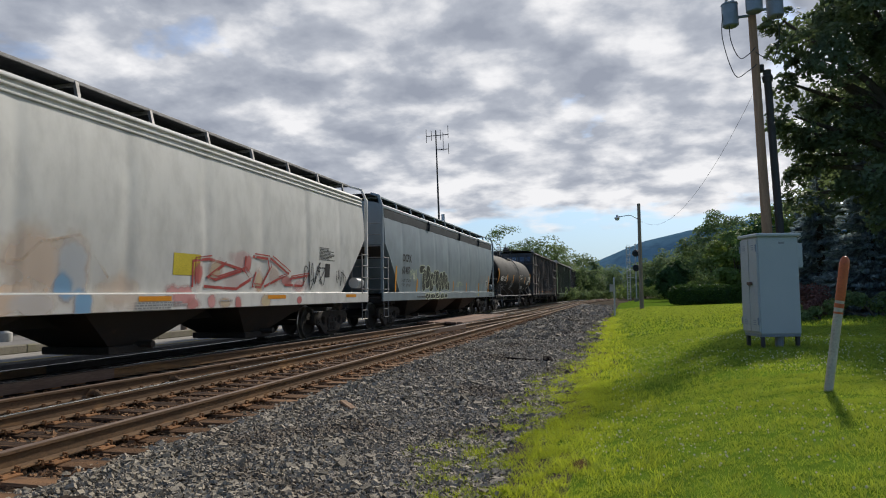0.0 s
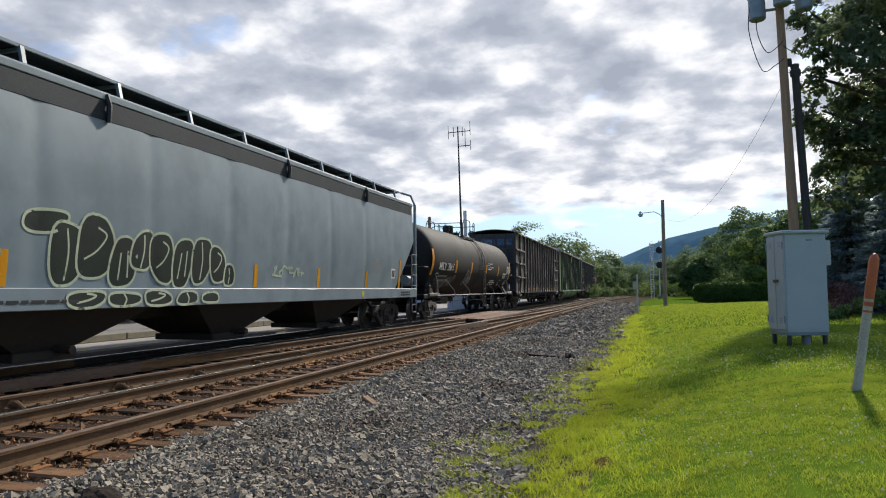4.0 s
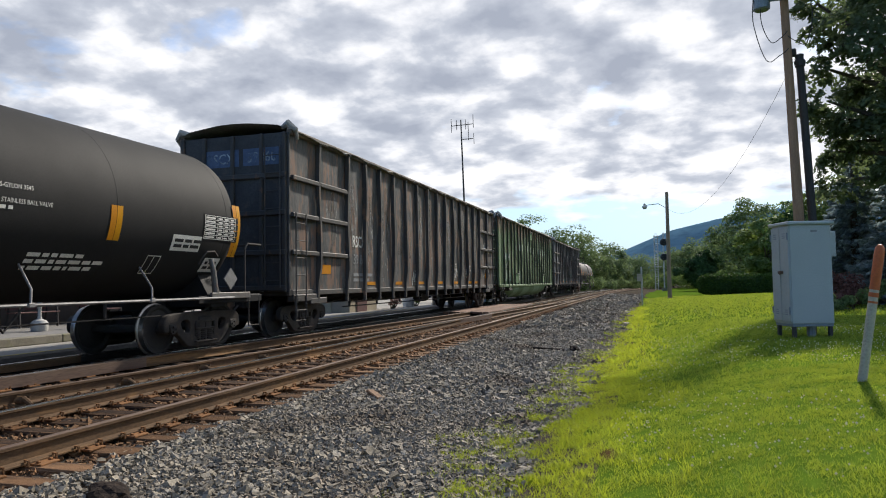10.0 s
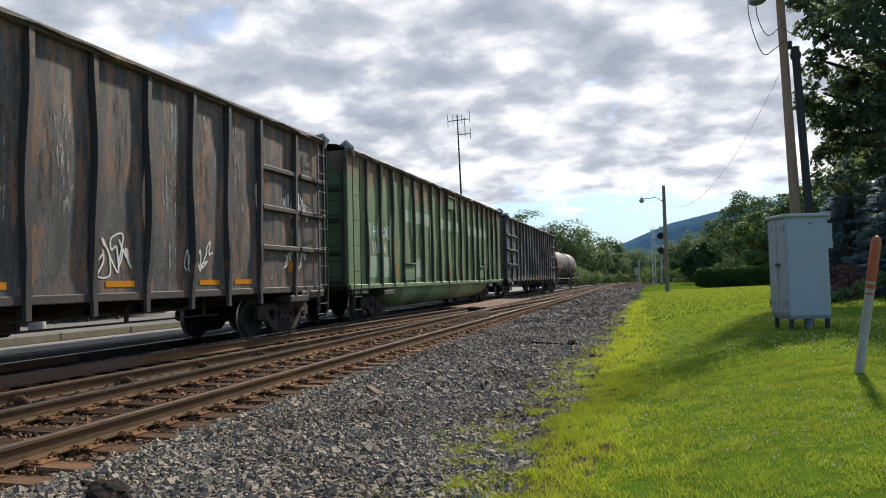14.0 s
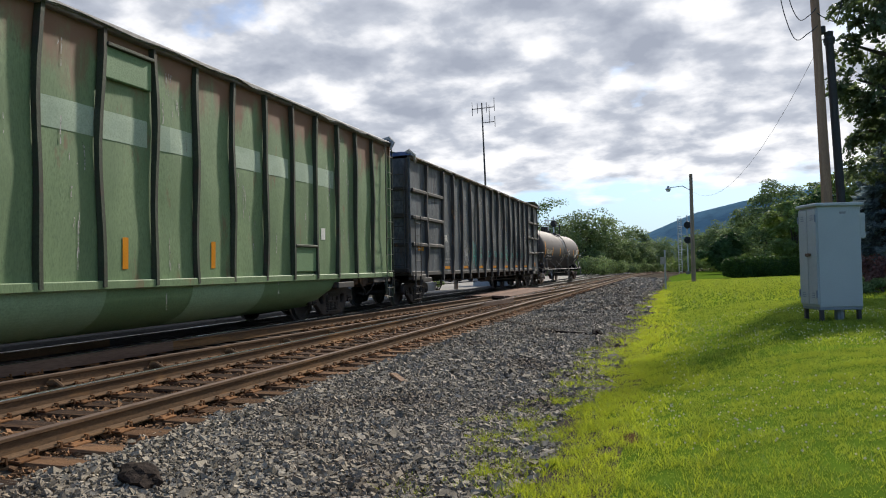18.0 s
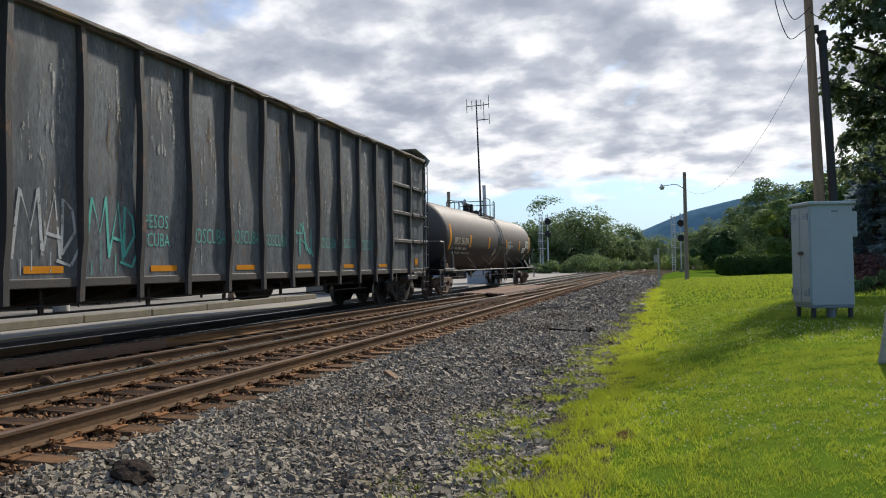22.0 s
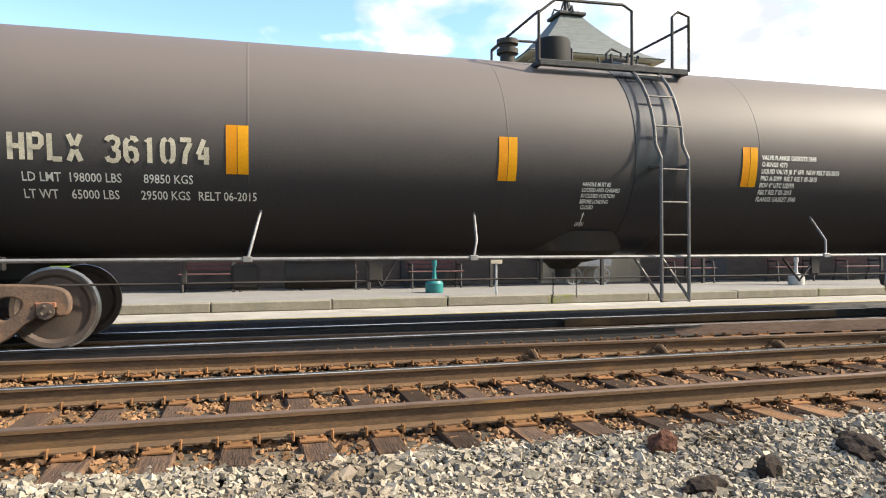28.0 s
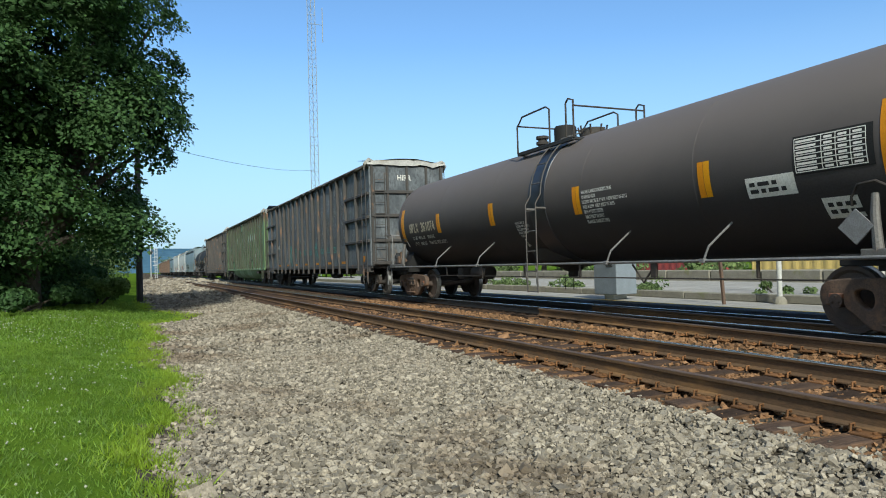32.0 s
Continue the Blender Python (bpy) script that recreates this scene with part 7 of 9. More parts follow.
    on_side(b, sx, [(0, 0), (0.2, 0), (0.2, 0.28), (0, 0.28)], [(0, 1, 2, 3)], RIBS_B[14] + 0.3, 2.0, 1, 0.009)
    mark(car, "white_label", b, WHITE_PAINT, "white paper label")


def mad_tag(b, sx, y, z):
    """Tall brushed capitals with a tail and runs of paint."""
    for k, line in enumerate(([(0.0, 0.0), (0.13, 0.95), (0.28, 0.42), (0.40, 0.98), (0.46, 0.12)], [(0.46, 0.05), (0.66, 0.92), (0.76, 0.0)], [(0.52, 0.36), (0.78, 0.30)],
                              [(0.78, 0.06), (0.80, 0.86), (0.97, 0.70), (1.02, 0.40), (0.78, 0.06)], [(0.70, -0.02), (0.95, -0.10), (1.12, 0.20)], [(0.13, 0.0), (0.13, -0.22)], [(0.30, 0.3), (0.30, -0.16)], [(0.60, 0.1), (0.60, -0.2)])):
        ribbon(b, sx, line, 0.05 if k < 5 else 0.014, y, z, 0.009 + 0.0004 * k)


def black_marks(car, sx, rnd):
    b = Build()
    words(b, sx, "HIRR", 0.26, -7.75, 2.25, 0.75, 0.009, 0.02)
    mark(car, "reporting_mark", b, WHITE_PAINT, "worn white letters")
    b = Build()
    words(b, sx, "33 67", 0.26, -7.75, 1.85, 0.9, 0.009, 0.01)
    bars(b, sx, -7.7, 1.55, 0.9, 0.07, 2, rnd, 0.009)
    mark(car, "faded_number", b, GREY_PAINT, "faded painted number")
    reflectors(car, sx, RIBS_A, 1.22, (1, 3, 5, 7, 9, 11, 13), True)
    for y, z, w in ((-10.35, 1.85, 0.55), (9.95, 1.25, 0.3)):
        b = Build()
        on_side(b, sx, [(0, 0), (w, 0), (w, 0.24), (0, 0.24)], [(0, 1, 2, 3)], y, z, 1, 0.009)
        mark(car, "square_reflector", b, ORANGE, "square orange reflector")
    for k in (6, 7, 8, 10, 11, 12):
        b = Build()
        words(b, sx, "SOSCUBA", 0.30 - 0.015 * (k % 3), RIBS_A[k] + 0.12, 1.72 + 0.03 * (k % 2), 0.56, 0.010, -0.015)
        mark(car, "teal_tag", b, SPRAY["teal"], "teal graffiti tag")
    for draw in (lambda q: scrawl(q, sx, RIBS_A[9] + 0.15, 1.45, 0.95, 0.9, 0.032, 75, 5, 0.010), lambda q: mad_tag(q, sx, RIBS_A[4] + 0.10, 1.40),
                 lambda q: words(q, sx, "PESOS", 0.24, RIBS_A[5] + 0.14, 1.95, 0.62, 0.010, -0.01), lambda q: words(q, sx, "CUBA", 0.24, RIBS_A[5] + 0.2, 1.64, 0.62, 0.010, -0.01)):
        b = Build()
        draw(b)
        mark(car, "teal_tag", b, SPRAY["teal"], "teal graffiti tag")
    b = Build()
    mad_tag(b, sx, RIBS_A[3] + 0.10, 1.42)
    mark(car, "white_tag", b, SPRAY["silver"], "silver graffiti scrawl")
    b = Build()
    scrawl(b, sx, -9.9, 2.6, 0.7, 0.6, 0.02, 78, 5, 0.010)
    mark(car, "white_tag", b, SPRAY["silver"], "silver graffiti scrawl")
    streaks(car, sx, RIBS_A, 1.8, 4.7, 240, 79, SCRATCH)
    smears(car, sx, RIBS_A, (2, 3, 5, 9, 10, 10, 11, 11, 12, 12, 13, 13), 83)
    smears(car, sx, RIBS_A, (0, 4, 6, 8, 13), 84, RUST_SMEAR)
    b = Build()
    vs, fs = letters("HIRR", 0.22, 0.85, 0.01)
    for e in (-1, 1):
        b.add([(-e * (u - 0.4), e * (11.05 + 0.05), 4.35 + w) for u, w in vs], fs)
    mark(car, "end_mark", b, WHITE_PAINT, "white letters on the end panel")


make_train()


# ---- the place ----
WOOD_POLE = mat("pole_wood", (0.46, 0.265, 0.155), (0.32, 0.185, 0.115), 3, 0.85, 0, 0.5, 40, (0.30, 0.17, 0.09), (0.5, 0.7), 2, stretch=(3, 3, 0.25))
DARK_POLE = mat("dark_pole", (0.075, 0.07, 0.068), (0.05, 0.047, 0.045), 3, 0.85, 0, 0.4, 40, stretch=(3, 3, 0.3))
CABINET = mat("cabinet_grey_paint", (0.47, 0.50, 0.48), (0.42, 0.445, 0.43), 1.5, 0.45, 0, 0.05, 60, (0.36, 0.40, 0.41), (0.58, 0.75), 2)
STEEL_PALE = mat("galvanised_steel", (0.60, 0.61, 0.62), (0.48, 0.49, 0.50), 4, 0.55, 0.3, 0.1, 50)
POST_WHITE = mat("marker_post_white", (0.58, 0.52, 0.43), (0.45, 0.40, 0.33), 4, 0.6, 0, 0.1, 50)
POST_ORANGE = mat("marker_orange", (0.62, 0.14, 0.03), (0.50, 0.11, 0.03), 4, 0.5, 0, 0.05, 50)
TRANSFORMER = mat("transformer_grey", (0.27, 0.31, 0.35), (0.21, 0.24, 0.27), 3, 0.5, 0.1, 0.05, 50)
WIRE = mat("wire_black", (0.02, 0.02, 0.02), (0.03, 0.03, 0.03), 5, 0.7, 0, 0)
SIGNAL_BLACK = mat("signal_black", (0.02, 0.02, 0.022), (0.03, 0.03, 0.03), 5, 0.6, 0, 0)
BARK = mat("bark", (0.10, 0.08, 0.06), (0.06, 0.05, 0.04), 8, 0.95, 0, 0.8, 30, stretch=(2, 2, 0.4))
LEAF_A = mat("leaf_maple", (0.18, 0.26, 0.09), (0.13, 0.20, 0.07), 0.5, 0.55, 0, 0, 6, (0.17, 0.24, 0.065), (0.55, 0.72), 0.7, vary=0.5, island=True, trans=0.38, tcol=(0.25, 0.34, 0.075), spec=0.15)
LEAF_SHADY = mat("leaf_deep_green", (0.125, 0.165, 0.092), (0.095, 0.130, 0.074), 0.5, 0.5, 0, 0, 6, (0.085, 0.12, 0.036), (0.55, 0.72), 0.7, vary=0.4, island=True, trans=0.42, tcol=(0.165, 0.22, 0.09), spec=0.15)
LEAF_B = mat("leaf_dark", (0.070, 0.132, 0.042), (0.050, 0.10, 0.034), 0.5, 0.6, 0, 0, 6, (0.085, 0.15, 0.034), (0.55, 0.72), 0.7, vary=0.4, island=True, trans=0.3, spec=0.15)
LEAF_SPRUCE = mat("needle_blue_green", (0.31, 0.38, 0.39), (0.23, 0.30, 0.31), 0.8, 0.7, 0, 0, 6, vary=0.35, island=True, trans=0.5, spec=0.15)
# lightened and greyed leaf green, with distance haze put into the colour
LEAF_FAR = mat("leaf_far_haze", (0.20, 0.27, 0.105), (0.145, 0.205, 0.08), 0.2, 0.7, 0, 0, 3, (0.21, 0.27, 0.10), (0.52, 0.7), 0.3, vary=0.4, island=True, trans=0.42, spec=0.15)
LEAF_RED = mat("leaf_reddish", (0.25, 0.12, 0.11), (0.17, 0.09, 0.075), 0.8, 0.6, 0, 0, 6, vary=0.4, island=True, trans=0.3, spec=0.15)
HEDGE = mat("hedge_leaf", (0.085, 0.145, 0.028), (0.055, 0.105, 0.022), 0.6, 0.6, 0, 0, 6, vary=0.4, island=True, trans=0.25, spec=0.15)
# distance haze is put into the hills' colour as an even blue
HILL_HAZE = mat("wooded_hill_haze_blue", (0.078, 0.150, 0.215), (0.064, 0.130, 0.190), 0.01, 1.0, 0, 0.0, 0.05, spec=0.0)
BRICK_DARK = mat("depot_wall", (0.125, 0.105, 0.095), (0.09, 0.075, 0.07), 2.5, 0.85, 0, 0.5, 25, stretch=(1, 1, 3))
STUCCO = mat("tower_stucco", (0.46, 0.40, 0.30), (0.39, 0.34, 0.26), 1.2, 0.85, 0, 0.2, 30)
SLATE = mat("slate_roof", (0.13, 0.145, 0.14), (0.095, 0.105, 0.102), 3, 0.8, 0, 0.5, 18, stretch=(1, 1, 5))
TRIM_DARK = mat("eave_trim", (0.055, 0.05, 0.048), (0.04, 0.037, 0.035), 3, 0.7, 0, 0.1, 30)
TRIM_PINK = mat("gutter_maroon", (0.23, 0.10, 0.10), (0.17, 0.075, 0.075), 3, 0.7, 0, 0.1, 30)
BENCH = mat("bench_maroon", (0.17, 0.075, 0.075), (0.12, 0.055, 0.055), 4, 0.7, 0, 0.2, 40)
TEAL = mat("teal_plastic", (0.02, 0.22, 0.22), (0.02, 0.18, 0.18), 3, 0.4, 0, 0)
GLASS = mat("window_glass", (0.05, 0.055, 0.06), (0.04, 0.045, 0.05), 2, 0.08, 0, 0)
CONT_YELLOW = mat("container_yellow", (0.66, 0.50, 0.17), (0.58, 0.43, 0.14), 1, 0.6, 0, 0.1, 30)
CONT_RED = mat("container_red", (0.30, 0.05, 0.04), (0.24, 0.045, 0.04), 1, 0.6, 0, 0.1, 30)
CONT_CREAM = mat("container_cream", (0.55, 0.48, 0.33), (0.46, 0.40, 0.28), 1, 0.6, 0, 0.1, 30)
ROOF_RED = mat("roof_orange_red", (0.40, 0.12, 0.06), (0.33, 0.10, 0.055), 2, 0.8, 0, 0.2, 20)
WALL_WHITE = mat("wall_pale", (0.50, 0.50, 0.47), (0.44, 0.44, 0.41), 2, 0.8, 0, 0.1, 30)
CHIMNEY = mat("chimney_brick", (0.30, 0.10, 0.075), (0.23, 0.08, 0.06), 8, 0.9, 0, 0.4, 30)
PLANK = mat("crossing_plank", (0.24, 0.13, 0.08), (0.16, 0.09, 0.06), 3, 0.9, 0, 0.4, 30, vary=0.25, stretch=(3, 0.3, 1))
CLOD = mat("dark_clod", (0.045, 0.033, 0.026), (0.026, 0.02, 0.017), 9, 0.95, 0, 0.9, 25, spec=0.1)
CLOD_RED = mat("rusty_clod", (0.13, 0.06, 0.04), (0.07, 0.035, 0.026), 9, 0.95, 0, 0.9, 25, spec=0.1)
CAR_BLUE = mat("car_blue", (0.03, 0.07, 0.22), (0.03, 0.06, 0.19), 2, 0.25, 0.2, 0)
CAR_WHITE = mat("car_silver", (0.45, 0.47, 0.48), (0.42, 0.44, 0.45), 2, 0.25, 0.2, 0)
TYRE = mat("tyre", (0.02, 0.02, 0.02), (0.03, 0.03, 0.03), 3, 0.9, 0, 0.1)


def polar(az, d):
    return -d * math.sin(radians(az)), d * math.cos(radians(az))


def leaf_cloud(centres, radii, n, size, rng, squash=0.8, droop=0.0, shell=0.62):
    """Many small leaves on the shells of clumps."""
    c = rng.integers(0, len(centres), n)
    d = rng.normal(size=(n, 3))
    d /= np.linalg.norm(d, axis=1)[:, None]
    d[:, 2] *= squash
    r = np.asarray(radii)[c] * rng.uniform(shell, 1.05, n) ** 0.8
    p = np.asarray(centres)[c] + d * r[:, None]
    nrm = d + rng.normal(0, 0.55, (n, 3)) + np.array([0, 0, 0.35])
    nrm /= np.linalg.norm(nrm, axis=1)[:, None]
    a = np.cross(nrm, rng.normal(size=(n, 3)))
    a /= np.linalg.norm(a, axis=1)[:, None]
    b = np.cross(nrm, a)
    s = size * rng.uniform(0.6, 1.3, n)[:, None]
    v = np.stack([p - a * s * 0.5, p - b * s * 0.33 + nrm * s * 0.05, p + a * s * 0.55, p + b * s * 0.33 + nrm * s * 0.05], 1).reshape(-1, 3)
    f = (np.arange(n) * 4)[:, None] + np.arange(4)
    return v, f


def kites(p, nrm, size, rng):
    """Leaf-shaped faces at p, facing along nrm."""
    n = len(p)
    nrm = nrm / np.linalg.norm(nrm, axis=1)[:, None]
    a = np.cross(nrm, rng.normal(size=(n, 3)))
    a /= np.linalg.norm(a, axis=1)[:, None]
    b = np.cross(nrm, a)
    s = size * rng.uniform(0.6, 1.3, n)[:, None]
    v = np.stack([p - a * s * 0.5, p - b * s * 0.36 - nrm * s * 0.06, p + a * s * 0.55, p + b * s * 0.36 - nrm * s * 0.06], 1).reshape(-1, 3)
    return v, (np.arange(n) * 4)[:, None] + np.arange(4)


def spray_crown(rx, low, h, boughs, n, size, rng, r0, extra=()):
    """A crown of boughs, each carrying flat sprays of leaves that droop outwards, with gaps between them."""
    rz = (h - low) / 2
    mid = np.array([0, 0, low + rz])
    i = np.arange(boughs) + 0.5
    el, az = np.arccos(1 - 2 * i / boughs), i * 2.39996 + rng.uniform(0, 6)
    d = np.stack([np.sin(el) * np.cos(az), np.sin(el) * np.sin(az), np.cos(el)], 1) + rng.normal(0, 0.16, (boughs, 3))
    k = rng.uniform(0.60, 0.86, boughs)[:, None]
    k[::3] *= 0.5
    k[np.abs(d[:, 2]) > 0.75] *= 0.85
    c = mid + d * k * np.array([rx, rx, rz])
    R = rx * r0 * rng.uniform(0.85, 1.5, boughs)
    if len(extra):
        e = np.array(extra)
        c, R = np.concatenate([c, e[:, :3]]), np.concatenate([R, e[:, 3]])
    per = 11
    m = len(c) * per
    own = np.repeat(np.arange(len(c)), per)
    out = c[own] - mid
    out /= np.linalg.norm(out, axis=1)[:, None] + 1e-6
    sd = rng.normal(size=(m, 3)) + 0.75 * out
    sd /= np.linalg.norm(sd, axis=1)[:, None]
    sc = c[own] + sd * R[own][:, None] * rng.uniform(0.55, 1.05, m)[:, None] * np.array([1, 1, 0.8])
    sr = R[own] * rng.uniform(0.35, 0.68, m)
    sn = 0.45 * sd + np.array([0, 0, 0.75]) + rng.normal(0, 0.22, (m, 3))
    sn /= np.linalg.norm(sn, axis=1)[:, None]
    t1 = np.cross(sn, rng.normal(size=(m, 3)))
    t1 /= np.linalg.norm(t1, axis=1)[:, None]
    t2 = np.cross(sn, t1)
    pick = rng.choice(m, n, p=sr ** 2 / (sr ** 2).sum())
    rho, phi = np.sqrt(rng.uniform(0, 1, n)) * rng.uniform(0.75, 1.1, n), rng.uniform(0, 2 * np.pi, n)
    flat = t1[pick] * (rho * np.cos(phi))[:, None] + t2[pick] * (rho * np.sin(phi))[:, None]
    p = sc[pick] + (flat - sn[pick] * (0.45 * rho ** 2)[:, None]) * sr[pick][:, None] + rng.normal(0, 0.10, (n, 3)) * sr[pick][:, None]
    v, f = kites(p, sn[pick] + 0.45 * flat + rng.normal(0, 0.42, (n, 3)), size, rng)
    return v, f, c


def tree(name, label, x, y, h, rx, low, leaf, n, size, seed, trunk=0.3, boughs=20, group="", r0=0.28, extra=()):
    rng = np.random.default_rng(seed)
    z0 = ground_z(x, y) - 0.05
    t = thing(name, label, "tree", pose(x, y, z0), group)
    rz = (h - low) / 2
    v, f, c = spray_crown(rx, low, h, boughs, n, size, rng, r0, [(q[0] - x, q[1] - y, q[2] - z0, q[3]) for q in extra])
    me = fast_mesh("crown", v, f)
    me.materials.append(leaf)
    part("crown", me, leaf, t, "leafy crown with an uneven outline")
    b = Build()
    top = low + rz * 1.2
    b.tube([(0, 0, 0), (0.05, 0.03, low * 0.5), (-0.05, 0.06, low), (0.08, 0, top)], [trunk * 1.25, trunk, trunk * 0.85, trunk * 0.25], 10)
    part("trunk", b, BARK, t, "grey-brown tapered trunk")
    ends = [c[rng.integers(0, boughs)] for _ in range(9)] + list(c[boughs:])
    for q in ends:
        zs = min(low * rng.uniform(0.6, 1.2) + 0.25 * rz, q[2])
        b = Build()
        b.tube([(0, 0, zs), tuple(q * np.array([0.45, 0.45, 0]) + np.array([0, 0, zs + 0.55 * (q[2] - zs)])), tuple(q)], [trunk * 0.45, trunk * 0.28, trunk * 0.10], 6)
        part("limb", b, BARK, t)
    return t


def spruce(x, y, h, r, seed, n=26000, size=0.20):
    rng = np.random.default_rng(seed)
    t = thing("spruce", "blue-green spruce with drooping tiers beside the lawn", "tree", pose(x, y, ground_z(x, y) - 0.05), "spruces")
    m = 260
    u = rng.uniform(0.0, 1, m) ** 0.7
    az = rng.uniform(0, 2 * np.pi, m)
    reach = r * (u * 0.95 + 0.05) * rng.uniform(0.75, 1.12, m)
    z0 = h * (1 - u * 0.97)
    pick = rng.choice(m, n, p=(reach + 0.15) / (reach + 0.15).sum())
    k = rng.uniform(0.15, 1.0, n) ** 0.7
    along = k * reach[pick]
    width = (0.10 + 0.20 * (1 - k) + 0.05) * (0.5 + 0.5 * reach[pick])
    off = rng.normal(0, 0.55, n) * width
    ca, sa = np.cos(az[pick]), np.sin(az[pick])
    # each branch sinks, then lifts a little at its tip; twigs hang below it
    sink = -0.34 * along + 0.16 * along * k ** 3 - np.abs(rng.normal(0, 0.10, n)) * (1.2 - k)
    p = np.stack([along * ca - off * sa, along * sa + off * ca, z0[pick] + sink], 1)
    p[:, 2] = np.maximum(p[:, 2], 0.05)
    out = np.stack([ca, sa, np.full(n, -0.35)], 1) + rng.normal(0, 0.35, (n, 3))
    out /= np.linalg.norm(out, axis=1)[:, None]
    side = np.cross(out, np.array([0, 0, 1.0]) + rng.normal(0, 0.45, (n, 3)))
    side /= np.linalg.norm(side, axis=1)[:, None]
    s = size * rng.uniform(0.6, 1.3, n)[:, None]
    v = np.stack([p - side * s * 0.20, p + out * s * 0.55, p + side * s * 0.20, p - out * s * 0.5], 1).reshape(-1, 3)
    me = fast_mesh("crown", v, (np.arange(n) * 4)[:, None] + np.arange(4))
    me.materials.append(LEAF_SPRUCE)
    part("crown", me, LEAF_SPRUCE, t, "blue-green needles")
    part("trunk", Build().tube([(0, 0, 0), (0, 0, h * 0.95)], [0.22, 0.03], 8), BARK, t)
    return t


def bush(name, label, x, y, rx, ry, h, leaf, n, size, seed, group=""):
    rng = np.random.default_rng(seed)
    t = thing(name, label, "bush", pose(x, y, ground_z(x, y) - 0.03), group)
    k = max(6, int(4 * rx))
    c = np.stack([rng.uniform(-0.8, 0.8, k) * rx, rng.uniform(-0.8, 0.8, k) * ry, rng.uniform(0.2, 0.72, k) * h], 1)
    v, f = leaf_cloud(c, rng.uniform(0.28, 0.45, k) * min(rx, h), n, size, rng, 0.75)
    v[:, 2] = np.maximum(v[:, 2], 0.02)
    me = fast_mesh("foliage", v, f)
    me.materials.append(leaf)
    part("foliage", me, leaf, t)
    b = Build()
    for q in c[:5]:
        b.tube([(q[0] * 0.3, q[1] * 0.3, 0), tuple(q)], [0.05, 0.015], 5)
    part("stem", b, BARK, t)
    return t


# lawn furniture
def build_cabinet():
    d, az = 13.45, -10.3
    x, y = polar(az, d)
    t = thing("equipment_cabinet", "tall pale grey steel signal cabinet on short legs", "cabinet", pose(x, y, ground_z(x, y) - 0.02, 0, 0, 17))
    w, dp, h, leg = 0.70, 0.60, 1.66, 0.24
    part("body", Build().box((0, 0, leg + h / 2), (w, dp, h), 0.012), CABINET, t, "pale grey painted steel body")
    part("roof", Build().box((0, 0, leg + h + 0.02), (w + 0.09, dp + 0.09, 0.06), 0.015), CABINET, t)
    for s in (-1, 1):
        for k in (-1, 1):
            # dark legs: the shade below the cabinet is put into their colour
            part("leg", Build().box((s * (w / 2 - 0.05), k * (dp / 2 - 0.05), leg / 2), (0.06, 0.06, leg), 0.006), DARK_POLE, t)
    part("conduit", Build().tube([(0.05, -0.12, 0), (0.05, -0.12, leg + 0.05)], 0.07, 10), TRANSFORMER, t)
    part("base_rail", Build().box((0, 0, leg - 0.02), (w - 0.02, dp - 0.02, 0.05), 0.006), TRANSFORMER, t)
    for k in (-1, 1):
        dr = part("door", Build().box((-w / 2 - 0.012, k * dp / 4, leg + h / 2), (0.022, dp / 2 - 0.02, h - 0.08), 0.006), CABINET, t, "flat steel door")
        for z in (leg + 0.22, leg + h - 0.2):
            part("hinge", Build().tube([(-w / 2 - 0.03, k * (dp / 2 - 0.015), z - 0.06), (-w / 2 - 0.03, k * (dp / 2 - 0.015), z + 0.06)], 0.014, 6), TRANSFORMER, dr)
        lv = Build()
        for q in range(3):
            lv.box((-w / 2 - 0.026, k * dp / 4, leg + 0.16 + q * 0.035), (0.01, 0.09, 0.014), 0.003)
            lv.box((-w / 2 - 0.026, k * dp / 4, leg + h - 0.22 + q * 0.035), (0.01, 0.09, 0.014), 0.003)
        part("vent", lv, TRANSFORMER, dr)
    hd = Build().box((-w / 2 - 0.045, -0.05, leg + h * 0.52), (0.05, 0.12, 0.05), 0.01)
    hd.tube([(-w / 2 - 0.05, -0.10, leg + h * 0.52), (-w / 2 - 0.09, -0.10, leg + h * 0.50)], 0.012, 6)
    part("handle", hd, TRUCK, t, "rusty lever handle and padlock")
    part("side_box", Build().box((w / 2 + 0.05, -dp * 0.2, leg + h * 0.80), (0.10, 0.28, 0.42), 0.01), CABINET, t)
    part("number_bars", Build().box((0.06, -dp / 2 - 0.003, leg + h * 0.93), (0.1, 0.006, 0.035), 0), GREY_PAINT, t)


def build_marker():
    x, y = polar(-13.4, 7.9)
    t = thing("marker_post", "leaning white marker post with orange cap in the lawn", "marker post", pose(x, y, ground_z(x, y) - 0.05, 2, 8.5, 0))
    part("post", Build().tube([(0, 0, 0), (0, 0, 1.0)], 0.041, 14), POST_WHITE, t, "dirty white plastic tube")
    part("cap", Build().lathe([(0.044, 0.93), (0.046, 1.28), (0.04, 1.33), (0.02, 1.36), (0.002, 1.365)], 14), POST_ORANGE, t, "orange domed cap")
    part("band", Build().lathe([(0.042, 0.86), (0.044, 0.862), (0.044, 0.90), (0.042, 0.902)], 14), POST_ORANGE, t)
    part("label", Build().lathe([(0.0415, 0.80), (0.0425, 0.802), (0.0425, 0.818), (0.0415, 0.82)], 14), POST_ORANGE, t)


def insulator(b, x, y, z):
    b.lathe([(0.02, 0), (0.05, 0.02), (0.03, 0.05), (0.055, 0.07), (0.03, 0.10), (0.05, 0.12), (0.02, 0.16)], 10, pose(x, y, z))


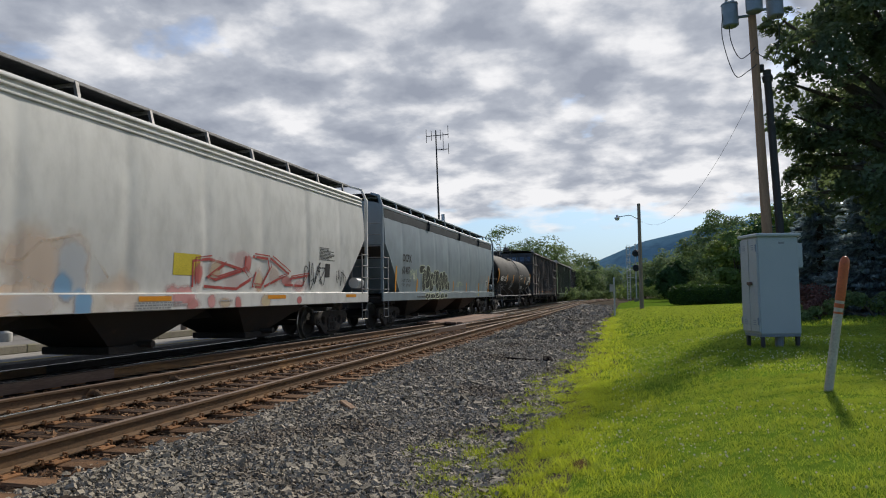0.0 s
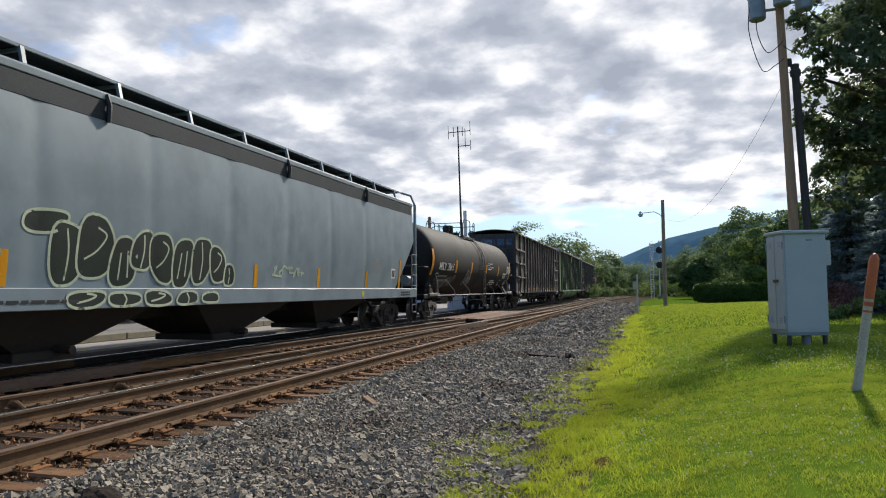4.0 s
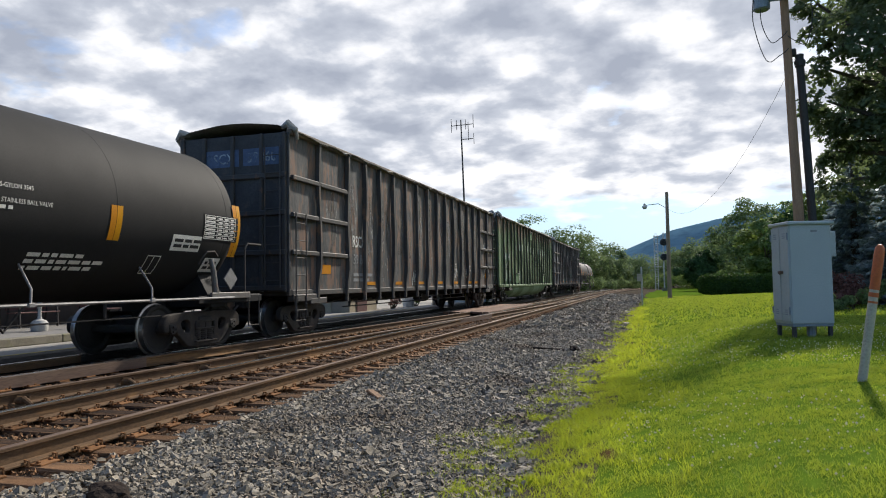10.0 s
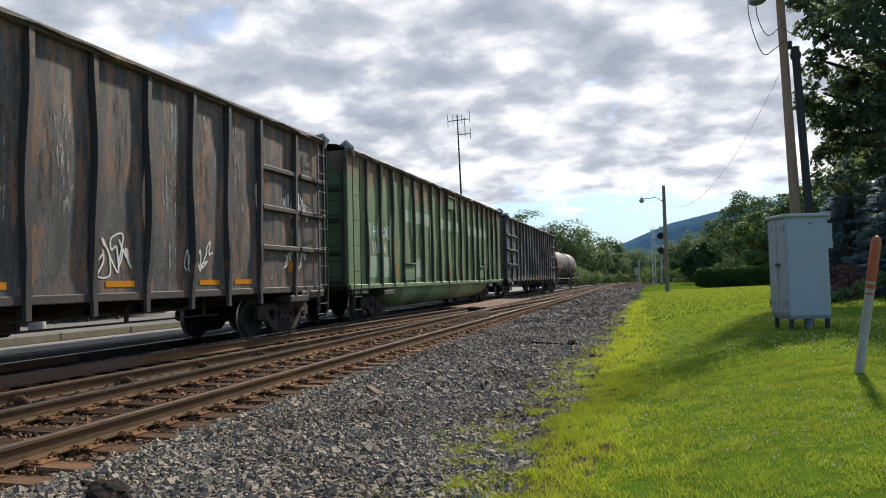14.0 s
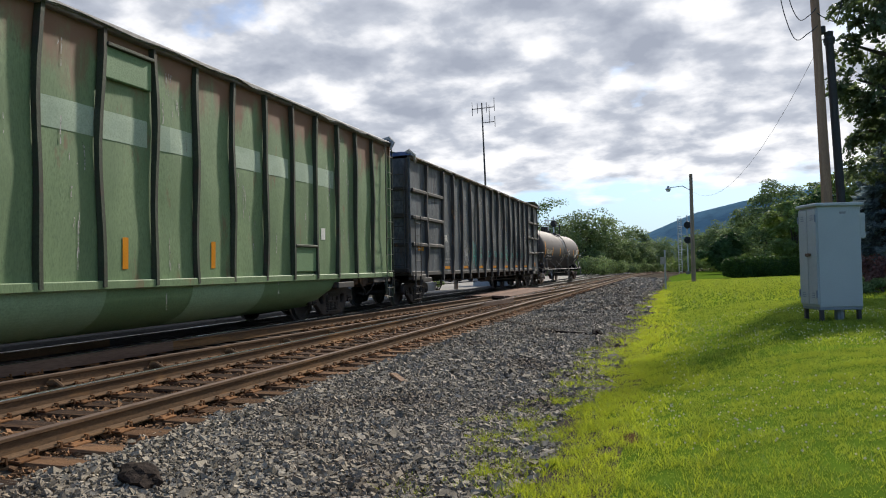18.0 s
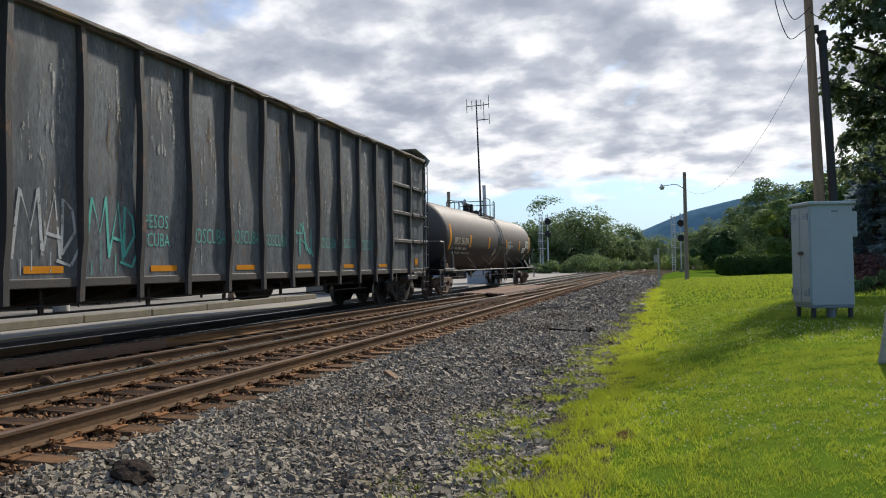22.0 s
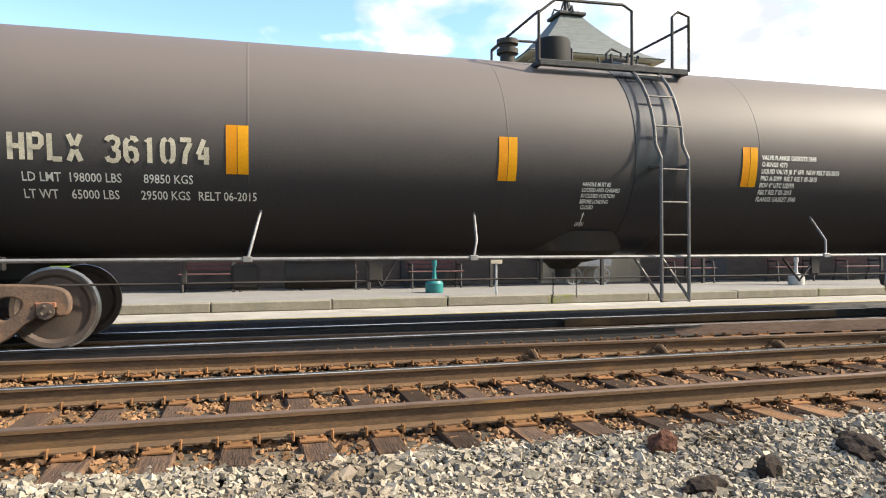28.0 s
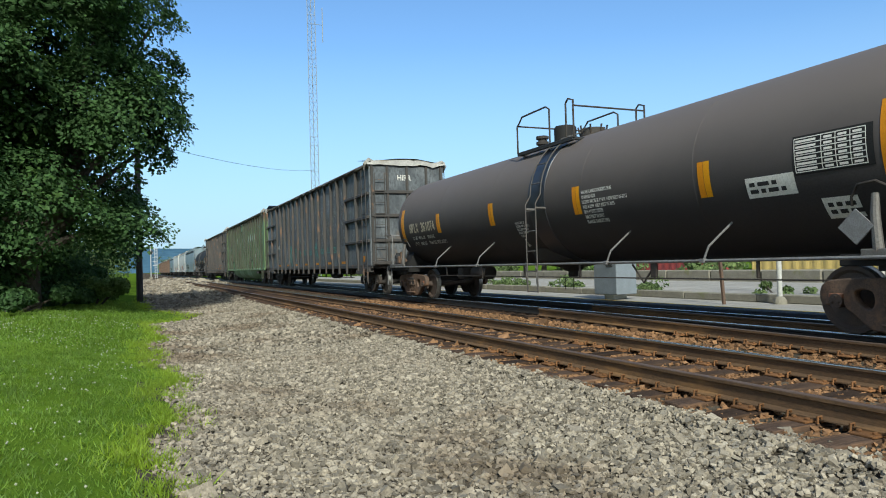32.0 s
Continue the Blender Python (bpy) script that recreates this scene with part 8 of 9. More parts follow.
def build_utility_pole():
    x, y = polar(-10.55, 24)
    z = ground_z(x, y)
    t = thing("utility_pole", "wooden utility pole with three grey transformers", "utility pole", pose(x, y, z - 0.1, 0, -1.4, 0))
    part("pole", Build().tube([(0, 0, 0), (0, 0, 6), (0, 0, 13.0)], [0.165, 0.135, 0.11], 16), WOOD_POLE, t, "weathered brown pole")
    part("crossarm", Build().box((-0.3, -0.2, 11.1), (3.0, 0.12, 0.14), 0.01), WOOD_POLE, t)
    for k, (a, bq, zb) in enumerate(((-0.66, -0.05, 9.55), (0.0, -0.44, 9.78), (0.68, -0.02, 9.70))):
        c = Build().lathe([(0.01, 0), (0.2, 0.0), (0.25, 0.04), (0.25, 0.70), (0.265, 0.72), (0.25, 0.76), (0.1, 0.82), (0.01, 0.83)], 20, pose(a, bq, zb))
        can = part("transformer", c, TRANSFORMER, t, "grey cylindrical transformer")
        for q in (-0.09, 0.11):
            i = Build()
            insulator(i, a + q, bq - 0.03, zb + 0.8)
            part("bushing", i, STEEL_PALE, can)
        part("bracket", Build().box((a * 0.55, bq * 0.5, zb + 0.3), (abs(a) * 0.9 + 0.1, 0.08, 0.07), 0.008), TRANSFORMER, can)
    for s, z1 in ((-0.66, 8.0), (0.5, 8.4), (-0.5, 8.55)):
        pts = [(s * 1.25, -0.1, 10.3), (s * 1.45, -0.2, 9.2), (s * 1.0, -0.26, z1 - 0.1), (s * 0.4, -0.24, z1), (0.0, -0.2, z1 + 0.2)]
        fine = []
        for i in range(len(pts) - 1):
            p0, p1, p2, p3 = (Vector(pts[max(min(j, len(pts) - 1), 0)]) for j in (i - 1, i, i + 1, i + 2))
            for q in range(6):
                u = q / 6
                fine.append(tuple(0.5 * (2 * p1 + (p2 - p0) * u + (2 * p0 - 5 * p1 + 4 * p2 - p3) * u * u + (3 * p1 - p0 - 3 * p2 + p3) * u ** 3)))
        part("drop_wire", Build().tube(fine + [pts[-1]], 0.014, 5), WIRE, t)
    r = thing("riser_pole", "dark riser pole with a thin conduit beside the utility pole", "pole", pose(*polar(-11.5, 24.4), z - 0.1, 0, -2.0, 0))
    part("pole", Build().tube([(0, 0, 0), (0, 0, 7.95), (0, 0, 8.12), (0, 0, 8.16)], [0.125, 0.115, 0.13, 0.02], 14), DARK_POLE, r)
    part("conduit", Build().tube([(-0.27, -0.05, 0), (-0.27, -0.05, 8.1)], 0.045, 10), DARK_POLE, r)
    part("cap", Build().lathe([(0.15, -0.1), (0.17, 0.05), (0.13, 0.12), (0.01, 0.13)], 14, pose(0, 0, 7.85)), DARK_POLE, r)
    part("conduit_head", Build().box((-0.26, -0.03, 8.2), (0.34, 0.2, 0.24), 0.03), DARK_POLE, r)


def sag(b, p, q, drop, r=0.012):
    p, q = Vector(p), Vector(q)
    b.tube([tuple(p.lerp(q, k / 14) - Vector((0, 0, drop * 4 * (k / 14) * (1 - k / 14)))) for k in range(15)], r, 5)


LAMP_POLE = mat("lamp_pole_weathered", (0.36, 0.26, 0.18), (0.27, 0.20, 0.145), 3, 0.85, 0, 0.4, 40, stretch=(3, 3, 0.25))


def lamp_pole(name, label, x, y, h, arm, head_dir, r=0.13, z=None, material=None):
    t = thing(name, label, "street lamp", pose(x, y, (ground_z(x, y) if z is None else z) - 0.1))
    part("pole", Build().tube([(0, 0, 0), (0, 0, h + 0.1)], [r, r * 0.75], 12), material or LAMP_POLE, t, "brown wooden pole")
    dx, dy = head_dir
    a = Build().tube([(0, 0, h - arm * 0.75), (dx * arm * 0.4, dy * arm * 0.4, h - arm * 0.5), (dx * arm, dy * arm, h - arm * 0.55)], 0.03, 7)
    arm_ob = part("arm", a, STEEL_PALE, t)
    hd = Build().lathe([(0.05, 0.14), (0.09, 0.10), (0.10, 0.0), (0.20, -0.08), (0.22, -0.12), (0.18, -0.13), (0.12, -0.28), (0.01, -0.30)], 16, pose(dx * (arm + 0.1), dy * (arm + 0.1), h - arm * 0.55))
    part("lamp_head", hd, STEEL_PALE, arm_ob, "pale lamp head with clear bowl")
    return t


def signal_mast(x, y, h, label, faces):
    t = thing("signal_mast", label, "railway signal", pose(x, y, ground_z(x, y) - 0.05), "railway signals")
    part("mast", Build().tube([(0, 0, 0), (0, 0, h)], 0.09, 12), STEEL_PALE, t, "silver mast")
    part("base", Build().box((0, 0, 0.2), (0.6, 0.6, 0.5), 0.03), CONCRETE, t)
    lad = Build()
    for s in (-0.75, -1.15):
        lad.tube([(s, 0.1, 0.2), (s, 0.1, h - 0.3)], 0.055, 6)
    for k in range(int(h / 0.32)):
        lad.tube([(-0.75, 0.1, 0.4 + k * 0.32), (-1.15, 0.1, 0.4 + k * 0.32)], 0.03, 5)
    part("ladder", lad, STEEL_PALE, t, "silver ladder with cage")
    cage = Build()
    for k in range(5):
        z = h * 0.42 + k * h * 0.13
        cage.tube([(-0.65, 0.05, z), (-0.65, -0.55, z), (-1.25, -0.55, z), (-1.25, 0.05, z), (-0.65, 0.05, z)], 0.04, 5)
        cage.box((-0.6, 0.1, z), (0.6, 0.08, 0.08), 0)
    for xx in (-0.65, -1.25):
        cage.tube([(xx, -0.55, h * 0.42), (xx, -0.55, h * 0.95)], 0.018, 5)
    part("ladder_cage", cage, STEEL_PALE, t)
    for z in faces:
        hd = part("signal_head", Build().lathe([(0.02, -0.06), (0.46, -0.06), (0.48, 0.0), (0.46, 0.05), (0.02, 0.06)], 22, pose(0.05, -0.2, z, 90, 0, 0)), SIGNAL_BLACK, t, "round black signal head")
        for k in range(3):
            a = 2.1 * k + 0.5
            part("hood", Build().tube([(0.05 + 0.25 * math.cos(a), -0.24, z + 0.25 * math.sin(a)), (0.05 + 0.25 * math.cos(a), -0.48, z + 0.25 * math.sin(a) - 0.03)], 0.12, 10, False), SIGNAL_BLACK, hd)
        part("signal_box", Build().box((0.05, 0.05, z - 0.1), (0.35, 0.35, 0.6), 0.03), SIGNAL_BLACK, t)
    return t


def build_far_furniture():
    lamp_pole("street_lamp", "dark wooden pole with a lamp arm at the lawn's edge", *polar(-1.25, 54), 7.9, 1.5, (-1, 0), 0.16)
    signal_mast(*polar(9.45, 100), 8.4, "tall silver railway signal with ladder beside the track", (7.4, 5.6))
    signal_mast(*polar(-0.9, 98), 7.9, "silver railway signal with cage behind the lamp pole", (6.6, 4.6))
    x, y = polar(0.85, 44)
    t = thing("sign_post", "thin grey post with a small faded sign by the ballast", "sign post", pose(x, y, ground_z(x, y) - 0.05))
    part("post", Build().tube([(0, 0, 0), (0, 0, 2.4)], 0.05, 8), STEEL_PALE, t)
    part("sign_plate", Build().box((-0.12, -0.07, 1.75), (0.3, 0.02, 0.45), 0.004), POST_WHITE, t)
    # antenna and its hut
    x, y = polar(14.5, 50)
    t = thing("equipment_hut", "low silver metal equipment hut by the tracks", "hut", pose(x, y, -0.06, 0, 0, 8))
    part("wall", Build().box((0, 0, 1.0), (2.4, 3.0, 2.0), 0.02), STEEL_PALE, t)
    part("roof", Build().box((0, 0, 2.04), (2.5, 3.1, 0.08), 0.02), STEEL_PALE, t)
    part("door", Build().box((0.5, -1.52, 0.98), (0.9, 0.04, 1.8), 0.01), CABINET, t)
    for k in range(5):
        part("rib", Build().box((-1.22, -1.3 + k * 0.65, 1.0), (0.05, 0.06, 1.95), 0.01), STEEL_PALE, t)
    x, y = polar(14.75, 51.5)
    t = thing("radio_antenna", "slender radio mast with a folded dipole array", "antenna", pose(x, y, -0.06, 0, -1.5, 0))
    part("mast", Build().tube([(0, 0, 0), (0, 0, 8), (0, 0, 13.6)], [0.11, 0.07, 0.045], 10), DARK_POLE, t)
    part("cable_pipe", Build().tube([(0.32, 0, 0), (0.32, 0, 7.2)], 0.13, 10), STEEL_PALE, t)
    e = Build()
    e.tube([(-0.75, 0, 13.2), (0.95, 0, 13.2)], 0.03, 6)
    e.tube([(0.0, 0, 12.1), (0.9, 0, 12.1)], 0.03, 6)
    for xx, z0, z1 in ((-0.75, 12.7, 13.75), (-0.35, 12.85, 13.6), (0.35, 12.85, 13.6), (0.55, 12.0, 13.4), (0.95, 12.9, 13.9), (0.95, 11.7, 12.5)):
        e.tube([(xx, 0, z0), (xx, 0, z1)], 0.025, 6)
    part("dipoles", e, DARK_POLE, t)
    wire = Build()
    sag(wire, (*polar(-10.6, 24), 8.1), (*polar(-1.25, 54), 6.6), 2.0, 0.006)
    tagged(part("overhead_wire", wire, WIRE), "thin sagging black service wire between poles", "wire")


def plank_crossing():
    t = tagged(new("plank_crossing"), "rusty brown plank walkway laid between the tracks", "plank walkway")
    t.matrix_basis = pose(0, 0, 0)
    rnd = random.Random(4)
    for k in range(8):
        x = -8.85 + k * 0.27
        part("plank", Build().box((x, 35, -0.05), (0.25, 11 + rnd.uniform(-0.5, 0.5), 0.10), 0.012), PLANK, t)


def clods():
    rnd = random.Random(6)
    spots = [(-3.74, 4.22, 0.38, 0.10, CLOD, 55), (-4.07, 2.92, 0.16, 0.13, CLOD_RED, 0), (-3.51, 3.28, 0.18, 0.12, CLOD, 40), (-3.4, 2.74, 0.2, 0.08, CLOD, 10), (-1.75, 15.85, 0.30, 0.12, CLOD, 5), (-2.9, 2.5, 0.2, 0.08, CLOD, 70)]
    for k, (x, y, w, h, m, a) in enumerate(spots):
        bm = bmesh.new()
        bmesh.ops.create_icosphere(bm, subdivisions=3, radius=1)
        for v in bm.verts:
            s = 1 + 0.32 * noise.noise(v.co * 1.7 + Vector((k * 5, 0, 0))) + 0.16 * noise.noise(v.co * 5 + Vector((k, 2, 0)))
            v.co = Vector((v.co.x * w * 0.36, v.co.y * w * 0.72, v.co.z * h * 0.8)) * s
        me = bpy.data.meshes.new("soil_clod")
        bm.to_mesh(me)
        bm.free()
        me.materials.append(m)
        ob = part("soil_clod", me, m, None, m=pose(x, y, ground_z(x, y) + h * 0.35, 0, 0, a))
        tagged(ob, "dark crumbly clod of dirt lying on the ballast", "clod", "clods on the ballast")
    b = Build().box((0, 0, 0), (0.11, 0.55, 0.045), 0.012)
    b.v = [(x + 0.015 * noise.noise(Vector((y * 9, z * 20, x * 9))), y, z + 0.01 * noise.noise(Vector((x * 20, y * 6, 3)))) for x, y, z in b.v]
    tagged(part("wood_scrap", b, mat("wood_scrap_brown", (0.30, 0.18, 0.10), (0.2, 0.12, 0.07), 5, 0.9, 0, 0.5, 30), None, m=pose(-3.61, 8.76, ground_z(-3.6, 8.8) + 0.03, 4, 6, 38)), "broken brown wood scrap on the ballast", "wood scrap")
    b = Build().box((0, 0, 0), (0.75, 0.14, 0.05), 0.012)
    tagged(part("old_plank", b, CLOD, None, m=pose(-2.3, 15.9, ground_z(-2.3, 15.9) + 0.03, 0, 4, 3)), "dark rotten plank on the ballast", "plank")


# ---- station side ----
def platform():
    curb = tagged(new("platform_kerb"), "stained concrete platform kerb", "", "", "structure")
    rnd = random.Random(9)
    y = -62.0
    while y < 26:
        L = 2.4 + rnd.uniform(-0.1, 0.1)
        if y > -60 and y + L < 26:
            h = 0.20 + rnd.uniform(-0.012, 0.012)
            b = Build().box((-14.1 + rnd.uniform(-0.01, 0.01), y + L / 2, -0.05 + h / 2), (0.28, L - 0.015, h), 0.02)
            part("kerb_stone", b, CONCRETE, curb)
        y += L
    walk_way = Build().box((-16.7, 8, 0.04), (4.9, 34, 0.2), 0.01)
    setting("platform", walk_way, mat("platform_paving", (0.25, 0.24, 0.225), (0.20, 0.19, 0.178), 1.5, 0.9, 0, 0.2, 40, (0.20, 0.195, 0.18), (0.55, 0.7), 0.8), "grey concrete station platform")
    setting("side_road", Build().box((-20, -40, 0.02), (11.4, 62, 0.16), 0.01), ASPHALT, "grey asphalt drive behind the kerb")
    setting("yellow_line", Build().box((-12.3, -10, -0.046), (0.10, 90, 0.004), 0), YELLOW_LINE, "worn yellow safety line on the asphalt")


def hip_roof(b, x0, x1, y0, y1, z0, z1, rx, ry, steps=6, flare=0.5):
    """A hipped roof whose slope flattens towards the eaves."""
    cx, cy = (x0 + x1) / 2, (y0 + y1) / 2
    rings = []
    for k in range(steps + 1):
        t = k / steps
        u = t ** (1 + flare)
        hx, hy = (x1 - x0) / 2 * (1 - t) + rx * t, (y1 - y0) / 2 * (1 - t) + ry * t
        z = z0 + (z1 - z0) * (t * (1 - flare) + u * flare)
        rings.append([(cx - hx, cy - hy, z), (cx + hx, cy - hy, z), (cx + hx, cy + hy, z), (cx - hx, cy + hy, z)])
    b.add([p for r in rings for p in r], [(i * 4 + j, i * 4 + (j + 1) % 4, (i + 1) * 4 + (j + 1) % 4, (i + 1) * 4 + j) for i in range(steps) for j in range(4)] + [(0, 1, 2, 3), (steps * 4 + 3, steps * 4 + 2, steps * 4 + 1, steps * 4)])


def window_unit(t, x, y, z, w, h):
    f = Build()
    for s in (-1, 1):
        f.box((x, y + s * w / 2, z), (0.12, 0.09, h + 0.1), 0.01)
        f.box((x, y, z + s * h / 2), (0.12, w, 0.09), 0.01)
    f.box((x, y, z), (0.09, w, 0.05), 0.01)
    fr = part("window", f, TRIM_DARK, t, "dark framed sash window")
    for s in (-1, 1):
        part("pane", Build().box((x - 0.01, y, z + s * h / 4), (0.02, w - 0.08, h / 2 - 0.06), 0), GLASS, fr)
    part("sill", Build().box((x + 0.06, y, z - h / 2 - 0.08), (0.2, w + 0.2, 0.08), 0.01), CONCRETE, fr)


def depot():
    t = thing("station_building", "old brick railway station with slate hip roof and square tower", "station building", pose(0, 0, 0.14))
    x1, x0, y0, y1 = -19.0, -27.0, -4.0, 24.0
    part("wall", Build().box(((x0 + x1) / 2, (y0 + y1) / 2, 1.7), (x1 - x0, y1 - y0, 3.4), 0.02), BRICK_DARK, t, "dark brick walls")
    r = Build()
    hip_roof(r, x0 - 2.1, x1 + 2.1, y0 - 2.0, y1 + 2.0, 2.95, 5.2, 0.6, 11.0, 6, 0.35)
    roof = part("roof", r, SLATE, t, "grey slate hip roof")
    e = Build()
    e.box((x1 + 2.12, (y0 + y1) / 2, 2.88), (0.14, y1 - y0 + 4.1, 0.16), 0.02)
    part("gutter", e, TRIM_PINK, roof, "maroon gutter")
    for y in (-3.2, 0.4, 17.5, 21.5):
        window_unit(t, x1 + 0.02, y, 1.85, 1.0, 1.5)
    for y in (5.0, 14.4):
        d = part("door", Build().box((x1 + 0.03, y, 1.1), (0.07, 1.3, 2.2), 0.01), mat("depot_door_%d" % y, (0.055, 0.06, 0.075), (0.045, 0.05, 0.06), 2, 0.6, 0, 0.1), t, "dark panelled door")
        part("door_pane", Build().box((x1 + 0.07, y, 1.55), (0.02, 0.8, 0.8), 0), GLASS, d)
    for k in range(9):
        y = y0 + 0.6 + k * 3.3
        b = Build().box((x1 + 1.5, y, 1.45), (0.09, 0.09, 2.9), 0.01)
        b.tube([(x1 + 1.5, y, 2.2), (x1 + 0.9, y, 2.85)], 0.04, 6)
        part("canopy_post", b, TRIM_DARK, t, "dark canopy post")
    # tower
    tx, ty, half = -20.4, 10.15, 1.65
    part("tower_wall", Build().box((tx, ty, 3.3), (2 * half, 2 * half, 6.6), 0.02), STUCCO, t, "tan stucco tower")
    for z in (6.0, 6.2, 5.8):
        part("tower_course", Build().box((tx, ty, z), (2 * half + 0.08, 2 * half + 0.08, 0.06), 0.01), STUCCO, t)
    ev = Build().box((tx, ty, 6.67), (2 * half + 1.08, 2 * half + 1.08, 0.07), 0.02)
    ev.box((tx, ty, 6.60), (2 * half + 0.5, 2 * half + 0.5, 0.07), 0.02)
    part("tower_eave", ev, STUCCO, t, "tan boxed eaves")
    r = Build()
    q = half + 0.57
    hip_roof(r, tx - q, tx + q, ty - q, ty + q, 6.70, 8.45, 0.35, 0.35, 8, 0.7)
    tr = part("tower_roof", r, SLATE, t, "flared slate pyramid roof")
    f = Build().box((tx, ty, 8.50), (0.95, 0.95, 0.10), 0.02)
    for s in (-1, 1):
        f.tube([(tx, ty + s * 0.5, 8.52), (tx, ty + s * 0.42, 8.72), (tx, ty + s * 0.2, 8.65), (tx, ty + s * 0.12, 8.90), (tx, ty, 9.15)], 0.035, 6)
        f.tube([(tx + s * 0.5, ty, 8.52), (tx + s * 0.42, ty, 8.72), (tx + s * 0.2, ty, 8.65), (tx + s * 0.12, ty, 8.90), (tx, ty, 9.15)], 0.035, 6)
    f.tube([(tx, ty, 8.50), (tx, ty, 10.00)], [0.05, 0.012], 6)
    part("finial", f, TRIM_DARK, tr, "wrought iron finial")
    part("chimney", Build().box((-23.0, 6.9, 5.4), (0.75, 0.6, 1.6), 0.02).box((-23.0, 6.9, 6.2), (0.85, 0.7, 0.14), 0.02), CHIMNEY, roof, "red brick chimney")


def bench(x, y):
    t = thing("platform_bench", "maroon slatted bench against the station wall", "bench", pose(x, y, 0.14), "platform benches")
    for k in range(4):
        part("seat_slat", Build().box((0.06 + k * 0.11, 0, 0.44), (0.09, 1.5, 0.03), 0.006), BENCH, t)
    for k in range(4):
        part("back_slat", Build().box((-0.03 - 0.02 * k, 0, 0.56 + k * 0.12), (0.03, 1.5, 0.09), 0.006), BENCH, t)
    for s in (-1, 1):
        b = Build()
        b.tube([(0.42, s * 0.66, 0), (0.40, s * 0.66, 0.42), (0.38, s * 0.66, 0.62), (0.0, s * 0.66, 0.62)], 0.03, 6)
        b.tube([(-0.12, s * 0.66, 0), (0.0, s * 0.66, 0.44), (-0.09, s * 0.66, 0.98)], 0.03, 6)
        part("iron_frame", b, TRIM_DARK, t)
    return t


def urn(x, y, m, label):
    t = thing("ash_urn", label, "ash urn", pose(x, y, 0.14))
    part("base", Build().lathe([(0.01, 0), (0.20, 0), (0.21, 0.03), (0.21, 0.22), (0.17, 0.28), (0.06, 0.33), (0.045, 0.40), (0.04, 0.62)], 18), m, t)
    part("cap", Build().lathe([(0.045, 0.60), (0.06, 0.64), (0.06, 0.78), (0.04, 0.84), (0.01, 0.85)], 14), m, t)


def station_things():
    first = bench(-17.9, -0.6)
    for y in (2.2, 5.0, 12.8, 16.4, 19.0):
        copy_thing(first, pose(-17.9, y, 0.14))
    urn(-15.7, 4.45, TEAL, "teal plastic ash urn on the platform")
    urn(-15.7, 14.75, WALL_WHITE, "pale grey ash urn on the platform")
    t = thing("platform_sign", "small white sign on a thin grey post", "sign", pose(-14.35, 5.5, -0.05))
    part("post", Build().tube([(0, 0, 0), (0, 0, 1.05)], 0.025, 8), STEEL_PALE, t)
    part("plate", Build().box((0.03, 0, 0.98), (0.015, 0.26, 0.20), 0.004), POST_WHITE, t)
    # baggage cart
    t = thing("baggage_cart", "small grey baggage cart with spoked wheels and flowers", "cart", pose(-18.3, 9.6, 0.14))
    part("bed", Build().box((0, 0, 0.55), (0.7, 1.5, 0.06), 0.01), STEEL_PALE, t)
    for s in (-1, 1):
        part("side_board", Build().box((s * 0.35, 0, 0.68), (0.04, 1.5, 0.22), 0.01), STEEL_PALE, t)
        for k in (-0.45, 0.45):
            w = Build()
            w.tube([(s * 0.36, k + 0.24 * math.cos(a), 0.25 + 0.24 * math.sin(a)) for a in np.linspace(0, 2 * math.pi, 19)], 0.018, 5)
            for q in range(8):
                a = q * math.pi / 4
                w.tube([(s * 0.36, k, 0.25), (s * 0.36, k + 0.23 * math.cos(a), 0.25 + 0.23 * math.sin(a))], 0.01, 4)
            part("spoked_wheel", w, STEEL_PALE, t)
    bush("flower_box", "low green flowers on the baggage cart", -18.3, 9.6, 0.3, 0.65, 0.4, LEAF_A, 500, 0.06, 3).location.z = 0.76
    for k, y in enumerate((-9.15, -11.55)):
        t = thing("bollard", "white pipe bollard on a concrete foot by the kerb", "bollard", pose(-13.75, y, -0.06), "kerb bollards")
        part("shaft", Build().lathe([(0.01, 0.1), (0.055, 0.1), (0.055, 1.02), (0.04, 1.06), (0.01, 1.07)], 14), WALL_WHITE, t)
        part("foot", Build().lathe([(0.01, 0), (0.15, 0), (0.145, 0.10), (0.10, 0.17), (0.056, 0.19)], 12), CONCRETE, t, "pale concrete foot")
    lamp_pole("street_lamp", "brown wooden lamp post by the platform", -13.75, -6.72, 6.65, 0.75, (0, -1), 0.11, -0.05)
    lamp_pole("street_lamp", "brown wooden lamp post by the platform", -14.3, 20.4, 6.2, 0.75, (0, 1), 0.11, -0.05)
    lamp_pole("street_lamp", "brown wooden lamp post by the platform", *polar(17.55, 42), 5.75, 0.9, (0.9, 0.4), 0.13, -0.05)
    t = thing("signal_case", "grey metal signal case on a pedestal", "equipment box", pose(-12.7, -16.2, -0.06, 0, 0, 4))
    part("box", Build().box((0, 0, 0.78), (0.75, 0.95, 1.25), 0.02), TRANSFORMER, t)
    part("lid", Build().box((0, 0, 1.43), (0.82, 1.02, 0.06), 0.015), TRANSFORMER, t)
    part("pedestal", Build().box((0, 0, 0.1), (0.5, 0.4, 0.2), 0.02), CABINET, t)
    lv = Build()
    for q in range(6):
        lv.box((0.38, 0.2, 0.95 + q * 0.05), (0.012, 0.25, 0.018), 0)
    part("louvre", lv, STEEL_DARK, t)
    t = thing("leaning_post", "thin rusty leaning post beside the drive", "post", pose(-12.9, -12.4, -0.06, 4, 0, 0))
